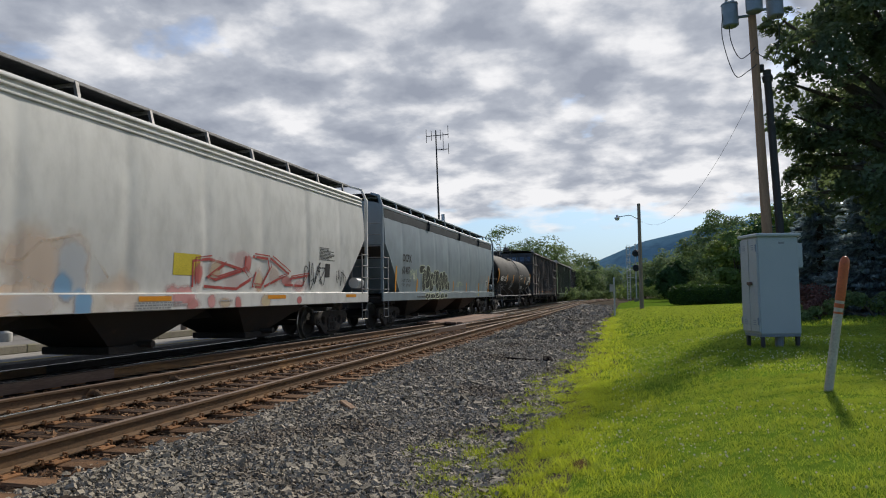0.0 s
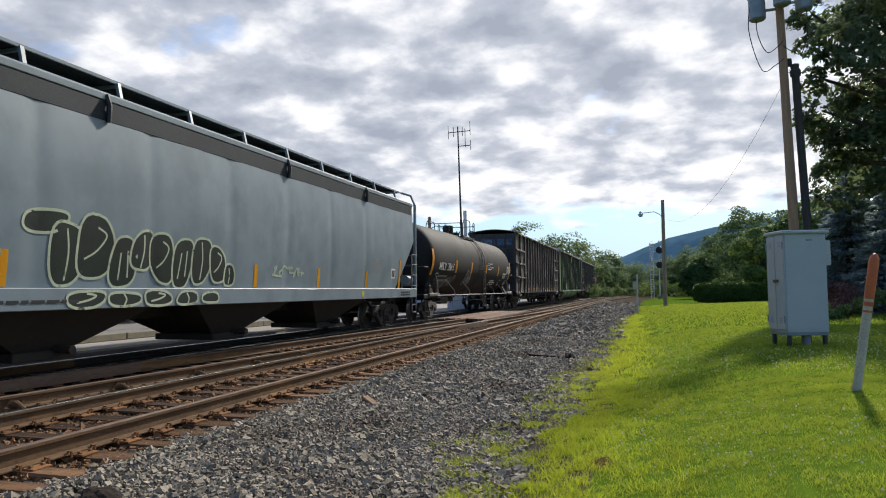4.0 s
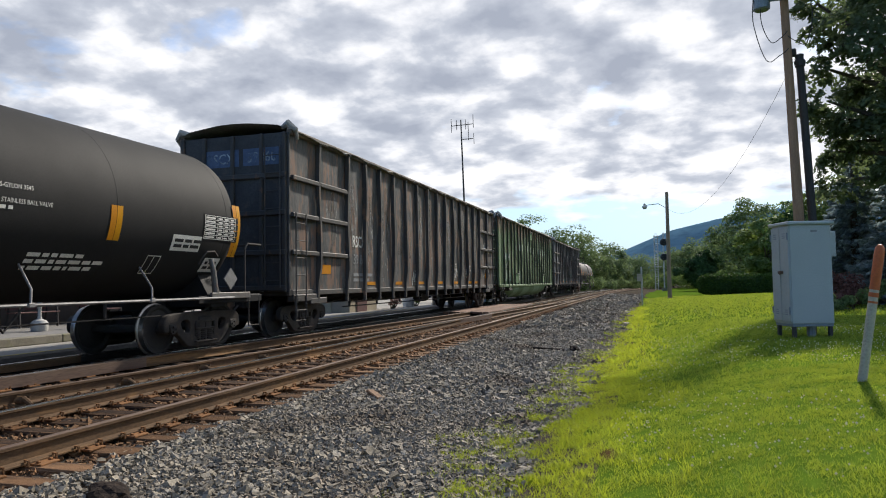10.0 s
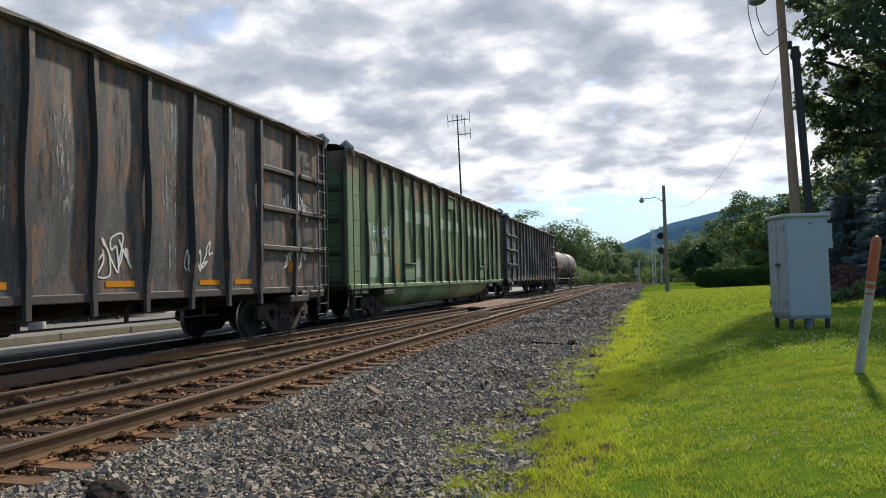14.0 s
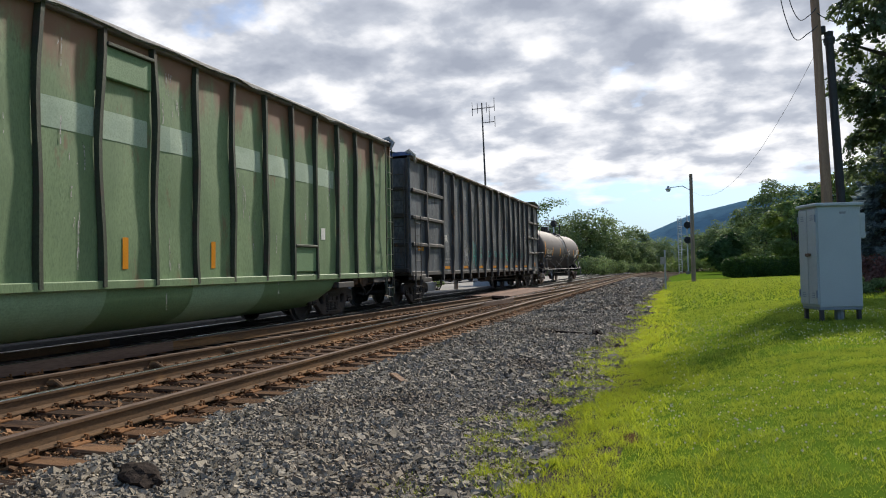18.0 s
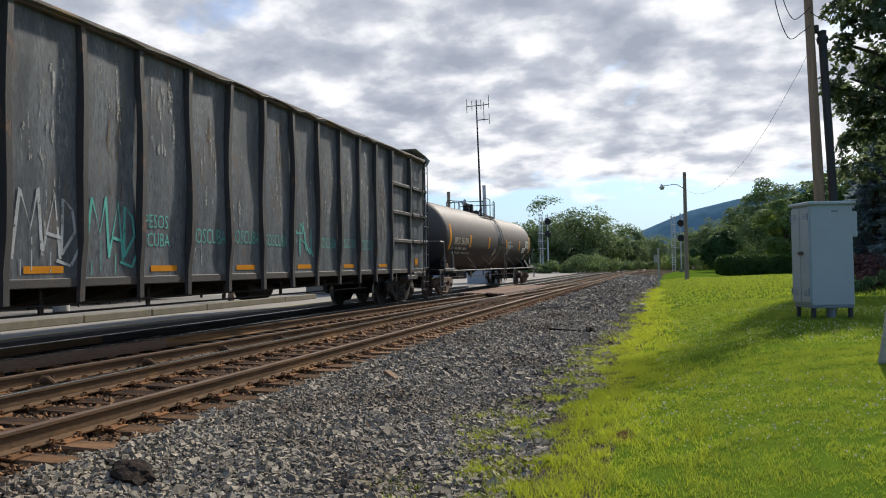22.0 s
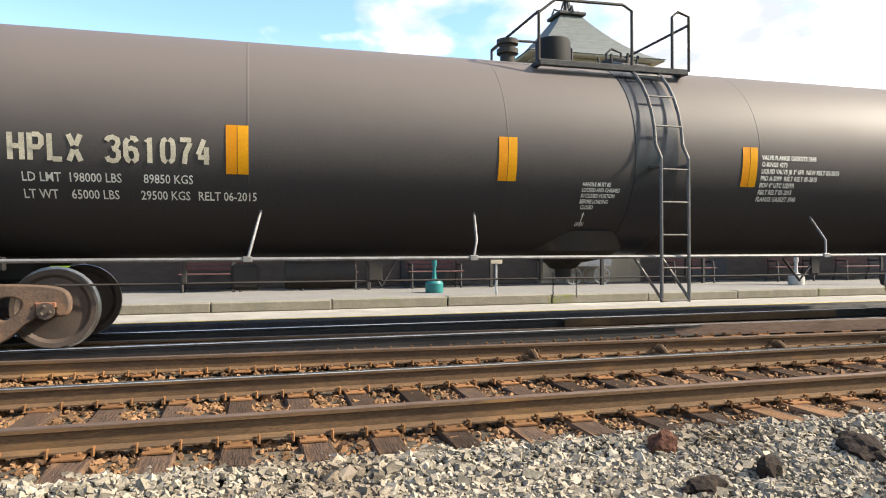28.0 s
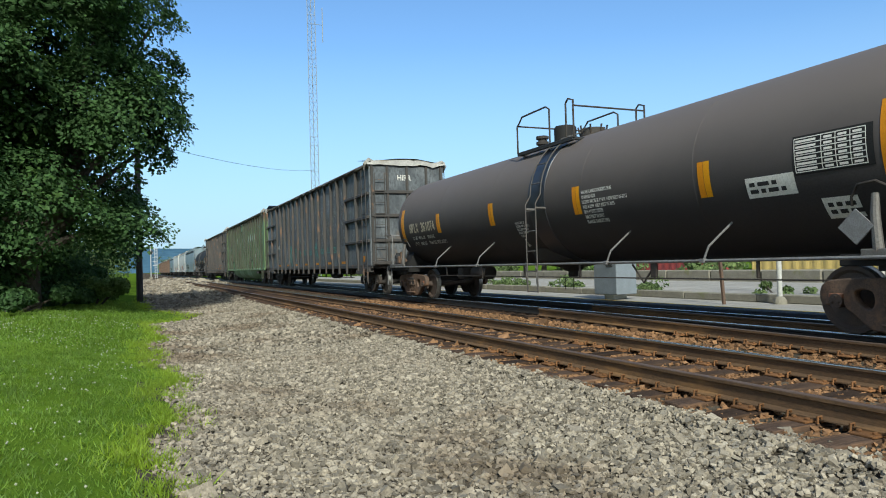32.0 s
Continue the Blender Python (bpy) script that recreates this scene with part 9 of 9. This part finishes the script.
    part("post", Build().box((0, 0, 0.75), (0.07, 0.07, 1.5), 0.008), TRUCK, t)
    part("plate", Build().box((0.045, 0, 1.25), (0.02, 0.14, 0.3), 0.004), POST_WHITE, t)
    t = thing("planter_tub", "wooden planter tub with flowers", "planter", pose(-13.6, 38.0, -0.05))
    part("tub", Build().lathe([(0.01, 0), (0.3, 0), (0.4, 0.5), (0.36, 0.5), (0.01, 0.45)], 16), STEEL_PALE, t)


def container(x, y, m, L=6.06):
    t = thing("shipping_container", "corrugated steel shipping container behind the drive", "container", pose(x, y, -0.02), "stored containers")
    b = Build()
    n = int(L / 0.16)
    vs = []
    for k in range(n + 1):
        u = -L / 2 + L * k / n
        d = 0.035 if k % 4 in (1, 2) else 0.0
        vs += [(1.2 + d, u, 0.15), (1.2 + d, u, 2.45)]
    b.add(vs, [(2 * i, 2 * i + 1, 2 * i + 3, 2 * i + 2) for i in range(n)])
    part("corrugated_side", b, m, t, "", 0)
    part("shell", Build().box((-0.04, 0, 1.3), (2.36, L - 0.02, 2.5), 0.02), m, t)
    for s in (-1, 1):
        part("rail", Build().box((1.21, 0, 1.3 + s * 1.22), (0.09, L, 0.16), 0.01), m, t)
        part("corner_post", Build().box((1.21, s * (L / 2 - 0.06), 1.3), (0.09, 0.13, 2.5), 0.01), m, t)
    return t


def parked_car(x, y, m, yaw, label):
    t = thing("parked_car", label, "car", pose(x, y, -0.04, 0, 0, yaw), "parked cars")
    p = [(-2.1, 0.35), (2.1, 0.35), (2.15, 0.75), (1.9, 0.95), (1.0, 1.0), (0.45, 1.42), (-1.0, 1.45), (-1.75, 1.0), (-2.1, 0.95)]
    part("body", Build().prism(p, -0.85, 0.85, "x"), m, t)
    part("side_glass", Build().prism([(-1.45, 1.02), (0.85, 1.02), (0.40, 1.36), (-0.95, 1.38)], -0.86, 0.86, "x"), GLASS, t)
    for s in (-1, 1):
        for k in (-1.3, 1.3):
            part("wheel", Build().tube([(s * 0.68, k, 0.33), (s * 0.88, k, 0.33)], 0.33, 16), TYRE, t)
    return t


def background():
    a = container(-34.5, -14.6, CONT_YELLOW)
    for y in (-20.75, -26.9):
        copy_thing(a, pose(-34.5, y, -0.02))
    for k, (x, y) in enumerate(((-29, -7.3), (-29.5, -9.4), (-31, -11.2), (-33, -6), (-30, -8.3), (-30.5, -10.4))):
        bush("station_shrub", "dense green shrub between station and containers", x, y, 1.6, 1.6, 2.8, LEAF_FAR, 2600, 0.18, 330 + k, "shrubs by the station")
    container(-34.6, -37.5, CONT_RED, 8)
    for k, (x, y, h, r) in enumerate(((-38, -2, 8, 4.5), (-41, 4, 9, 5), (-46, -40, 8, 5), (-40, -48, 7, 5), (-36, -57, 7, 4), (-44, -66, 8, 5), (-40, -80, 9, 6), (-30, 44, 7, 4))):
        tree("broadleaf_tree", "dense green tree behind the containers", x, y, h, r, 1.0, LEAF_FAR, 2600, 0.42, 200 + k, 0.25, 10, "trees behind the station", 0.42)
    for k, (x, y) in enumerate(((-24, -24), (-25, -33), (-24, -44), (-22, -55), (-21, -66))):
        bush("roadside_bush", "rough green roadside bush", x, y, 2.2, 3.2, 1.5, LEAF_FAR, 1100, 0.22, 300 + k, "roadside bushes")
    for k in range(11):
        bush("kerb_weed", "low green weeds along the kerb", -14.6 - 0.5 * (k % 3), -44 + k * 3.1 + 0.4 * math.sin(k * 2.7), 0.7, 1.2, 0.5 + 0.2 * (k % 2), LEAF_FAR, 700, 0.10, 360 + k, "weeds by the kerb")
    lowwall = Build()
    for k in range(22):
        lowwall.box((-21.5 + 0.02 * math.sin(k * 2.3), -60 + k * 2.5, 0.28), (0.4, 2.46, 0.52), 0.04)
    setting("low_wall", lowwall, CONCRETE, "low crumbling concrete wall by the drive")
    # pale building with a red roof and parked cars beyond the station
    x, y = polar(18.3, 78)
    t = thing("shop_building", "small pale building with an orange-red roof", "building", pose(x, y, -0.06, 0, 0, 14))
    part("wall", Build().box((0, 0, 1.3), (7.0, 6, 2.6), 0.02), WALL_WHITE, t)
    r = Build().prism([(-3.6, 2.6), (3.6, 2.6), (0.3, 4.1)], -3.3, 3.3, "y")
    part("gable", r, WALL_WHITE, t)
    r = Build().prism([(0.2, 4.2), (3.9, 2.6), (3.9, 2.72), (0.3, 4.35)], -3.4, 3.4, "y")
    r.prism([(0.3, 4.2), (-3.9, 2.6), (-3.9, 2.72), (0.2, 4.35)], -3.4, 3.4, "y")
    part("roof", r, ROOF_RED, t, "orange-red roof")
    for k in (-1.8, 1.6):
        part("window", Build().box((k, -3.02, 1.5), (1.2, 0.06, 1.0), 0.01), GLASS, t)
    parked_car(*polar(18.6, 66), CAR_BLUE, 75, "blue parked car beside the pale building")
    parked_car(*polar(16.8, 69), CAR_WHITE, 68, "silver parked car beside the pale building")
    parked_car(*polar(27, 74), CAR_WHITE, 80, "silver parked car beyond the station")
    parked_car(*polar(30, 70), CONT_RED, 80, "red parked car beyond the station")
    # small freight shed at the end of the platform
    t = thing("freight_shed", "small tan shed with a grey hip roof and brown door", "shed", pose(-15.4, 32.0, -0.06))
    part("wall", Build().box((0, 0, 1.2), (3.2, 3.4, 2.4), 0.02), STUCCO, t, "tan plastered walls")
    roof = Build()
    hip_roof(roof, -2.0, 2.0, -2.1, 2.1, 2.38, 3.1, 0.2, 0.5, 4, 0.3)
    part("roof", roof, SLATE, t, "grey slate hip roof")
    part("eave", Build().box((0, 0, 2.37), (3.9, 4.1, 0.10), 0.02), STEEL_PALE, t, "pale boxed eave")
    part("door", Build().box((1.62, -0.3, 0.98), (0.06, 1.2, 1.95), 0.01), BENCH, t, "brown panelled door")
    part("door", Build().box((0.1, -1.72, 0.98), (1.1, 0.06, 1.95), 0.01), CONT_CREAM, t, "beige panelled door")
    for k, (x, y) in enumerate(((-13.55, 35.2), (-13.5, 38.9))):
        bush("flower_tub_plant", "bright flowers in a low tub", x, y, 0.4, 0.4, 0.75, LEAF_RED if k == 0 else LEAF_A, 700, 0.07, 340 + k, "flowers by the shed")
    for k, (az, d, h) in enumerate(((19.5, 120, 5.5), (21.5, 125, 6.0), (23.5, 130, 6.2), (25.5, 128, 5.4), (28, 135, 6.0), (31, 140, 6.5))):
        tree("broadleaf_tree", "dark green tree beyond the station yard", *polar(az, d), h, 4.6, 0.4, LEAF_B, 2600, 0.45, 520 + k, 0.22, 10, "trees beyond the yard", 0.42)


def lattice_tower():
    x, y = polar(166.35, 80)
    t = thing("lattice_mast", "tall guyed steel lattice radio mast", "radio mast", pose(x, y, 0))
    H, w = 46, 0.5
    pts = [(w * math.cos(a), w * math.sin(a)) for a in (0.3, 0.3 + 2.094, 0.3 + 4.189)]
    for px, py in pts:
        part("leg", Build().tube([(px, py, 0), (px, py, H)], 0.04, 6), TRANSFORMER, t)
    n = 46
    for k in range(n):
        z0, z1 = H * k / n, H * (k + 1) / n
        b = Build()
        for i in range(3):
            p, q = pts[i], pts[(i + 1) % 3]
            b.tube([(*p, z0), (*q, z1)], 0.016, 4)
            b.tube([(*p, z1), (*q, z1)], 0.016, 4)
        part("lattice_bay", b, TRANSFORMER, t)
    part("side_aerial", Build().tube([(-1.3, 0, 27.0), (-1.3, 0, 31)], 0.05, 6).tube([(-1.3, 0, 29), (0, 0, 29)], 0.03, 5), TRANSFORMER, t)
    x, y = polar(179.5, 33)
    t = thing("timber_pole", "dark timber pole at the edge of the trees", "pole", pose(x, y, ground_z(x, y) - 0.1))
    part("pole", Build().tube([(0, 0, 0), (0, 0, 7.4)], [0.14, 0.11], 10), DARK_POLE, t)
    wire = Build()
    sag(wire, (x, y, 6.9), (*polar(166.35, 80), 12.2), 0.5, 0.012)
    tagged(part("overhead_wire", wire, WIRE), "thin wire from the timber pole to the mast", "wire")
    x, y = polar(179.0, 150)
    signal_mast(x, y, 6.5, "distant silver railway signal beside the track", (5.4,))


def woods():
    reach = [(*polar(az, d), 1.24 + d * math.tan(radians(el)), r) for az, el, d, r in
             ((-12.1, 19.4, 26, 0.65), (-12.5, 14.9, 26, 0.6), (-13.1, 9.0, 27, 0.75), (-13.2, 6.9, 28, 0.8), (-12.3, 17.6, 26, 0.62), (-13.3, 16.4, 26, 0.5), (-12.6, 12.6, 26, 0.85), (-13.8, 11.2, 26.5, 0.9), (-15.0, 14.0, 27, 0.95), (-14.2, 9.6, 27, 0.8), (-16.2, 12.0, 26, 1.0), (-17.2, 8.2, 25, 0.9), (-18.5, 6.0, 25, 0.8))]
    tree("maple_tree", "large spreading dark green tree over the lawn", *polar(-21.5, 27), 16.5, 3.7, 3.0, LEAF_SHADY, 72000, 0.17, 11, 0.4, 34, "", 0.30, reach)
    tree("maple_tree", "large dark green tree behind the spruces", *polar(-26, 33), 15, 5.4, 1.5, LEAF_SHADY, 22000, 0.28, 12, 0.4, 26, "", 0.32)
    tree("broadleaf_tree", "tall green tree above the spruces", *polar(-17.2, 42), 11.5, 3.9, 1.5, LEAF_SHADY, 24000, 0.27, 13, 0.35, 24, "", 0.34)
    tree("broadleaf_tree", "small sunlit tree behind the poles", *polar(-12.5, 38), 6.0, 1.5, 0.8, LEAF_A, 9000, 0.17, 14, 0.18, 12, "", 0.42)
    spruce(*polar(-13.9, 31), 6.3, 1.9, 21)
    spruce(*polar(-16.9, 29), 6.2, 2.2, 22)
    spruce(*polar(-12.9, 35), 5.2, 1.7, 23, 18000)
    spruce(*polar(-19.8, 29), 6.0, 2.2, 27, 16000)
    bush("red_shrub", "reddish-brown shrub by the spruces", *polar(-13.2, 27), 1.6, 1.0, 1.3, LEAF_RED, 2600, 0.10, 24)
    bush("low_shrub", "low bright green shrub by the spruces", *polar(-13.8, 24.5), 1.4, 0.8, 0.65, LEAF_FAR, 3400, 0.08, 25)
    bush("low_shrub", "dark green shrub behind the lawn", *polar(-17.5, 26), 2.0, 1.0, 0.9, LEAF_FAR, 3200, 0.10, 26)
    # clipped hedge
    rng = np.random.default_rng(31)
    x, y = polar(-6.0, 64)
    t = thing("clipped_hedge", "long low clipped green hedge on the lawn", "hedge", pose(x, y, ground_z(x, y) - 0.05, 0, 0, 6))
    n = 9000
    u = rng.uniform(-1, 1, (n, 3))
    ax = rng.integers(0, 3, n)
    u[np.arange(n), ax] = np.sign(u[np.arange(n), ax])
    u /= (np.abs(u) ** 5).sum(1)[:, None] ** 0.2
    p = u * np.array([2.9, 1.0, 0.80]) + np.array([0, 0, 0.85]) + rng.normal(0, 0.05, (n, 3))
    p[:, 2] = np.maximum(p[:, 2], 0.05)
    v, f = leaf_cloud(p, np.full(n, 0.05), n, 0.16, rng)
    me = fast_mesh("foliage", v, f)
    me.materials.append(HEDGE)
    part("foliage", me, HEDGE, t)
    part("core", Build().box((0, 0, 0.80), (5.4, 1.7, 1.45), 0.3), LEAF_B, t)
    spots = [(-7.0, 96, 12.8, 4.0, LEAF_FAR), (-8.4, 80, 8.0, 2.8, LEAF_A), (-10.2, 88, 11.0, 4.0, LEAF_A), (-5.2, 112, 9.5, 4, LEAF_FAR), (-3.6, 88, 5.2, 1.9, LEAF_B), (-4.6, 130, 9.0, 5, LEAF_FAR), (-1.6, 150, 7.5, 5, LEAF_FAR),
             (-2.6, 125, 8.0, 4, LEAF_FAR), (0.6, 170, 7.5, 6, LEAF_FAR), (2.2, 165, 7.5, 6, LEAF_FAR), (-12, 70, 9, 3.6, LEAF_B), (-9.2, 100, 9, 4, LEAF_B)]
    for k, (az, d, h, r, m) in enumerate(spots):
        tree("broadleaf_tree", "green tree beyond the lawn", *polar(az, d), h, r, 0.2, m, 11000, 0.30, 400 + k, 0.25, 16, "trees beyond the lawn", 0.42)
    left = [(11.3, 112, 8.2, 5.2), (9.6, 118, 9.4, 5.2), (8.0, 115, 11.5, 5.4), (6.6, 118, 10.0, 5.2), (5.3, 124, 8.6, 4.8), (3.7, 138, 9.2, 4.2), (2.8, 150, 6.0, 4), (12.8, 125, 6.5, 4)]
    for k, (az, d, h, r) in enumerate(left):
        tree("broadleaf_tree", "sunlit green tree beside the distant track", *polar(az, d), h, r, 0.1, LEAF_FAR, 10000, 0.34, 450 + k, 0.25, 16, "trees by the far track", 0.42)
    for k, (az, d) in enumerate(((7.2, 96), (6.0, 102), (5.0, 108), (4.2, 114), (3.3, 122), (8.6, 95), (2.4, 128), (1.4, 136), (0.4, 142), (10, 96))):
        bush("trackside_bush", "bright green bush beside the far track", *polar(az, d), 3.2, 3.2, 2.6 - 0.12 * k, LEAF_FAR, 1900, 0.30, 480 + k, "trackside bushes")
    for k, (az, d, h) in enumerate(((-1.0, 135, 4.5), (-2.4, 120, 4), (-3.8, 112, 4.5), (-5.2, 104, 4), (-6.6, 92, 4), (-8.2, 88, 4.5), (-9.8, 82, 4), (-11.4, 78, 4))):
        bush("field_bush", "dark green bush at the end of the lawn", *polar(az, d), 4.2, 2.5, h * 0.7, LEAF_A, 2200, 0.30, 560 + k, "bushes beyond the lawn")
    # behind the camera
    reach = [(*polar(az, 25), 1.1 + 25 * math.tan(radians(el)), r) for az, el, r in
             ((178.4, 21.5, 0.95), (177.9, 18.6, 0.9), (178.1, 15.6, 0.95), (177.9, 12.6, 0.9), (178.6, 9.6, 0.9), (180.3, 6.4, 0.85), (181.0, 19.5, 1.0), (180.8, 13.5, 1.0), (181.6, 3.6, 0.7))]
    tree("maple_tree", "huge dark maple overhanging the lawn", *polar(186.7, 25), 16.0, 4.95, -0.4, LEAF_B, 165000, 0.13, 51, 0.45, 66, "", 0.27, reach)
    tree("maple_tree", "dark maple in the shade behind the lawn", *polar(194, 25), 15, 5.2, 0.8, LEAF_B, 26000, 0.24, 52, 0.4, 30, "", 0.30)
    tree("maple_tree", "dense dark tree at the end of the lawn", *polar(188.5, 40), 11, 4.2, 0.4, LEAF_B, 14000, 0.30, 53, 0.35, 20, "", 0.36)
    for k, (az, d, r, h) in enumerate(((182.6, 29, 1.2, 1.2), (182.0, 34, 1.3, 1.5), (184.0, 33, 1.8, 1.0), (185.2, 27, 1.8, 0.8), (188, 23, 2.0, 0.9), (183.6, 42, 1.8, 2.2), (191, 22, 2.2, 0.9), (183.8, 36, 1.4, 1.8), (187, 31, 2.4, 3.0), (184.6, 34, 2.0, 2.8), (190, 30, 2.6, 3.0), (186, 36, 2.6, 3.4))):
        bush("shady_bush", "dark bush under the trees", *polar(az, d), r, r, h, LEAF_A if k in (0, 1, 5) else LEAF_B, 5000, 0.13, 60 + k, "bushes under the trees")
    for k, (az, d, h) in enumerate(((183.4, 62, 6), (182.6, 80, 7), (182.3, 100, 8), (178.0, 330, 9), (176.5, 320, 8), (173, 300, 8), (170, 260, 7))):
        tree("broadleaf_tree", "green tree along the distant line", *polar(az, d), h, 3.4, 0.5, LEAF_FAR, 1800, 0.4, 500 + k, 0.22, 10, "trees along the distant line", 0.42)


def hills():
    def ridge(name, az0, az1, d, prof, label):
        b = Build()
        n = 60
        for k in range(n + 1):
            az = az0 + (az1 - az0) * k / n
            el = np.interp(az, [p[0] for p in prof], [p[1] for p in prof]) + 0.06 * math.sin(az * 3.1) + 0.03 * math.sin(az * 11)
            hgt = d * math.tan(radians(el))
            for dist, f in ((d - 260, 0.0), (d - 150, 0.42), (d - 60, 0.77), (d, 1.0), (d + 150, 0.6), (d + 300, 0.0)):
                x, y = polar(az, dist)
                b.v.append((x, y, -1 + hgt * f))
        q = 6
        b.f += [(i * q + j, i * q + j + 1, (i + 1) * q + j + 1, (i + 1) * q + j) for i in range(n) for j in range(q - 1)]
        tagged(part(name, b, HILL_HAZE, None, "", 60), label, "hill", "", "structure")

    ridge("hill_ahead", -60, 40, 1500, [(-60, 2.5), (-25, 5.0), (-9, 5.4), (-5.0, 4.75), (-3.4, 4.35), (-1.5, 3.95), (1.0, 3.05), (3.2, 2.2), (5.5, 1.3), (9, 0.9), (18, 1.0), (26, 0.9), (40, 0.5)], "long wooded hill on the horizon, painted in haze blue")
    ridge("hill_behind", 120, 240, 1700, [(120, 0.8), (150, 1.2), (172, 1.7), (180, 2.0), (200, 2.6), (240, 2.0)], "low wooded hill along the horizon, painted in haze blue")


build_cabinet()
build_marker()
build_utility_pole()
build_far_furniture()
plank_crossing()
clods()
platform()
depot()
station_things()
background()
lattice_tower()
woods()
hills()


# ---- small pieces ----
lay_ties()
stones()
blades()


rnd_soil = random.Random(2)
soil = Build()
cx, cy = grass_edge(6.0) + 1.05, 6.0
ring = [(cx + (0.09 + rnd_soil.uniform(-0.04, 0.04)) * math.cos(k * 0.349), cy + (0.24 + rnd_soil.uniform(-0.06, 0.06)) * math.sin(k * 0.349)) for k in range(18)]
soil.add([(cx, cy, ground_z(cx, cy) + 0.014)] + [(x, y, ground_z(x, y) + 0.006) for x, y in ring], [(0, k + 1, (k + 1) % 18 + 1) for k in range(18)])
setting("bare_soil_patch", soil, SOIL, "bare brown soil patch in the lawn")


# ---- what moves ----
def motions():
    for car, y0 in CARS:
        walk(car, [(t, pose(TRAIN_X, y0 - s, 0)) for t, s in S_TRAVEL])
    step = 4 / 30
    for k, (w, y0) in enumerate(TURNING):
        rows = []
        for i in range(int(32 / step) + 1):
            t = i * step
            rows.append((t, pose(0, y0, 0.466) @ Matrix.Rotation(travel(t) / 0.466 + k, 4, "X")))
        walk(w, rows)


motions()
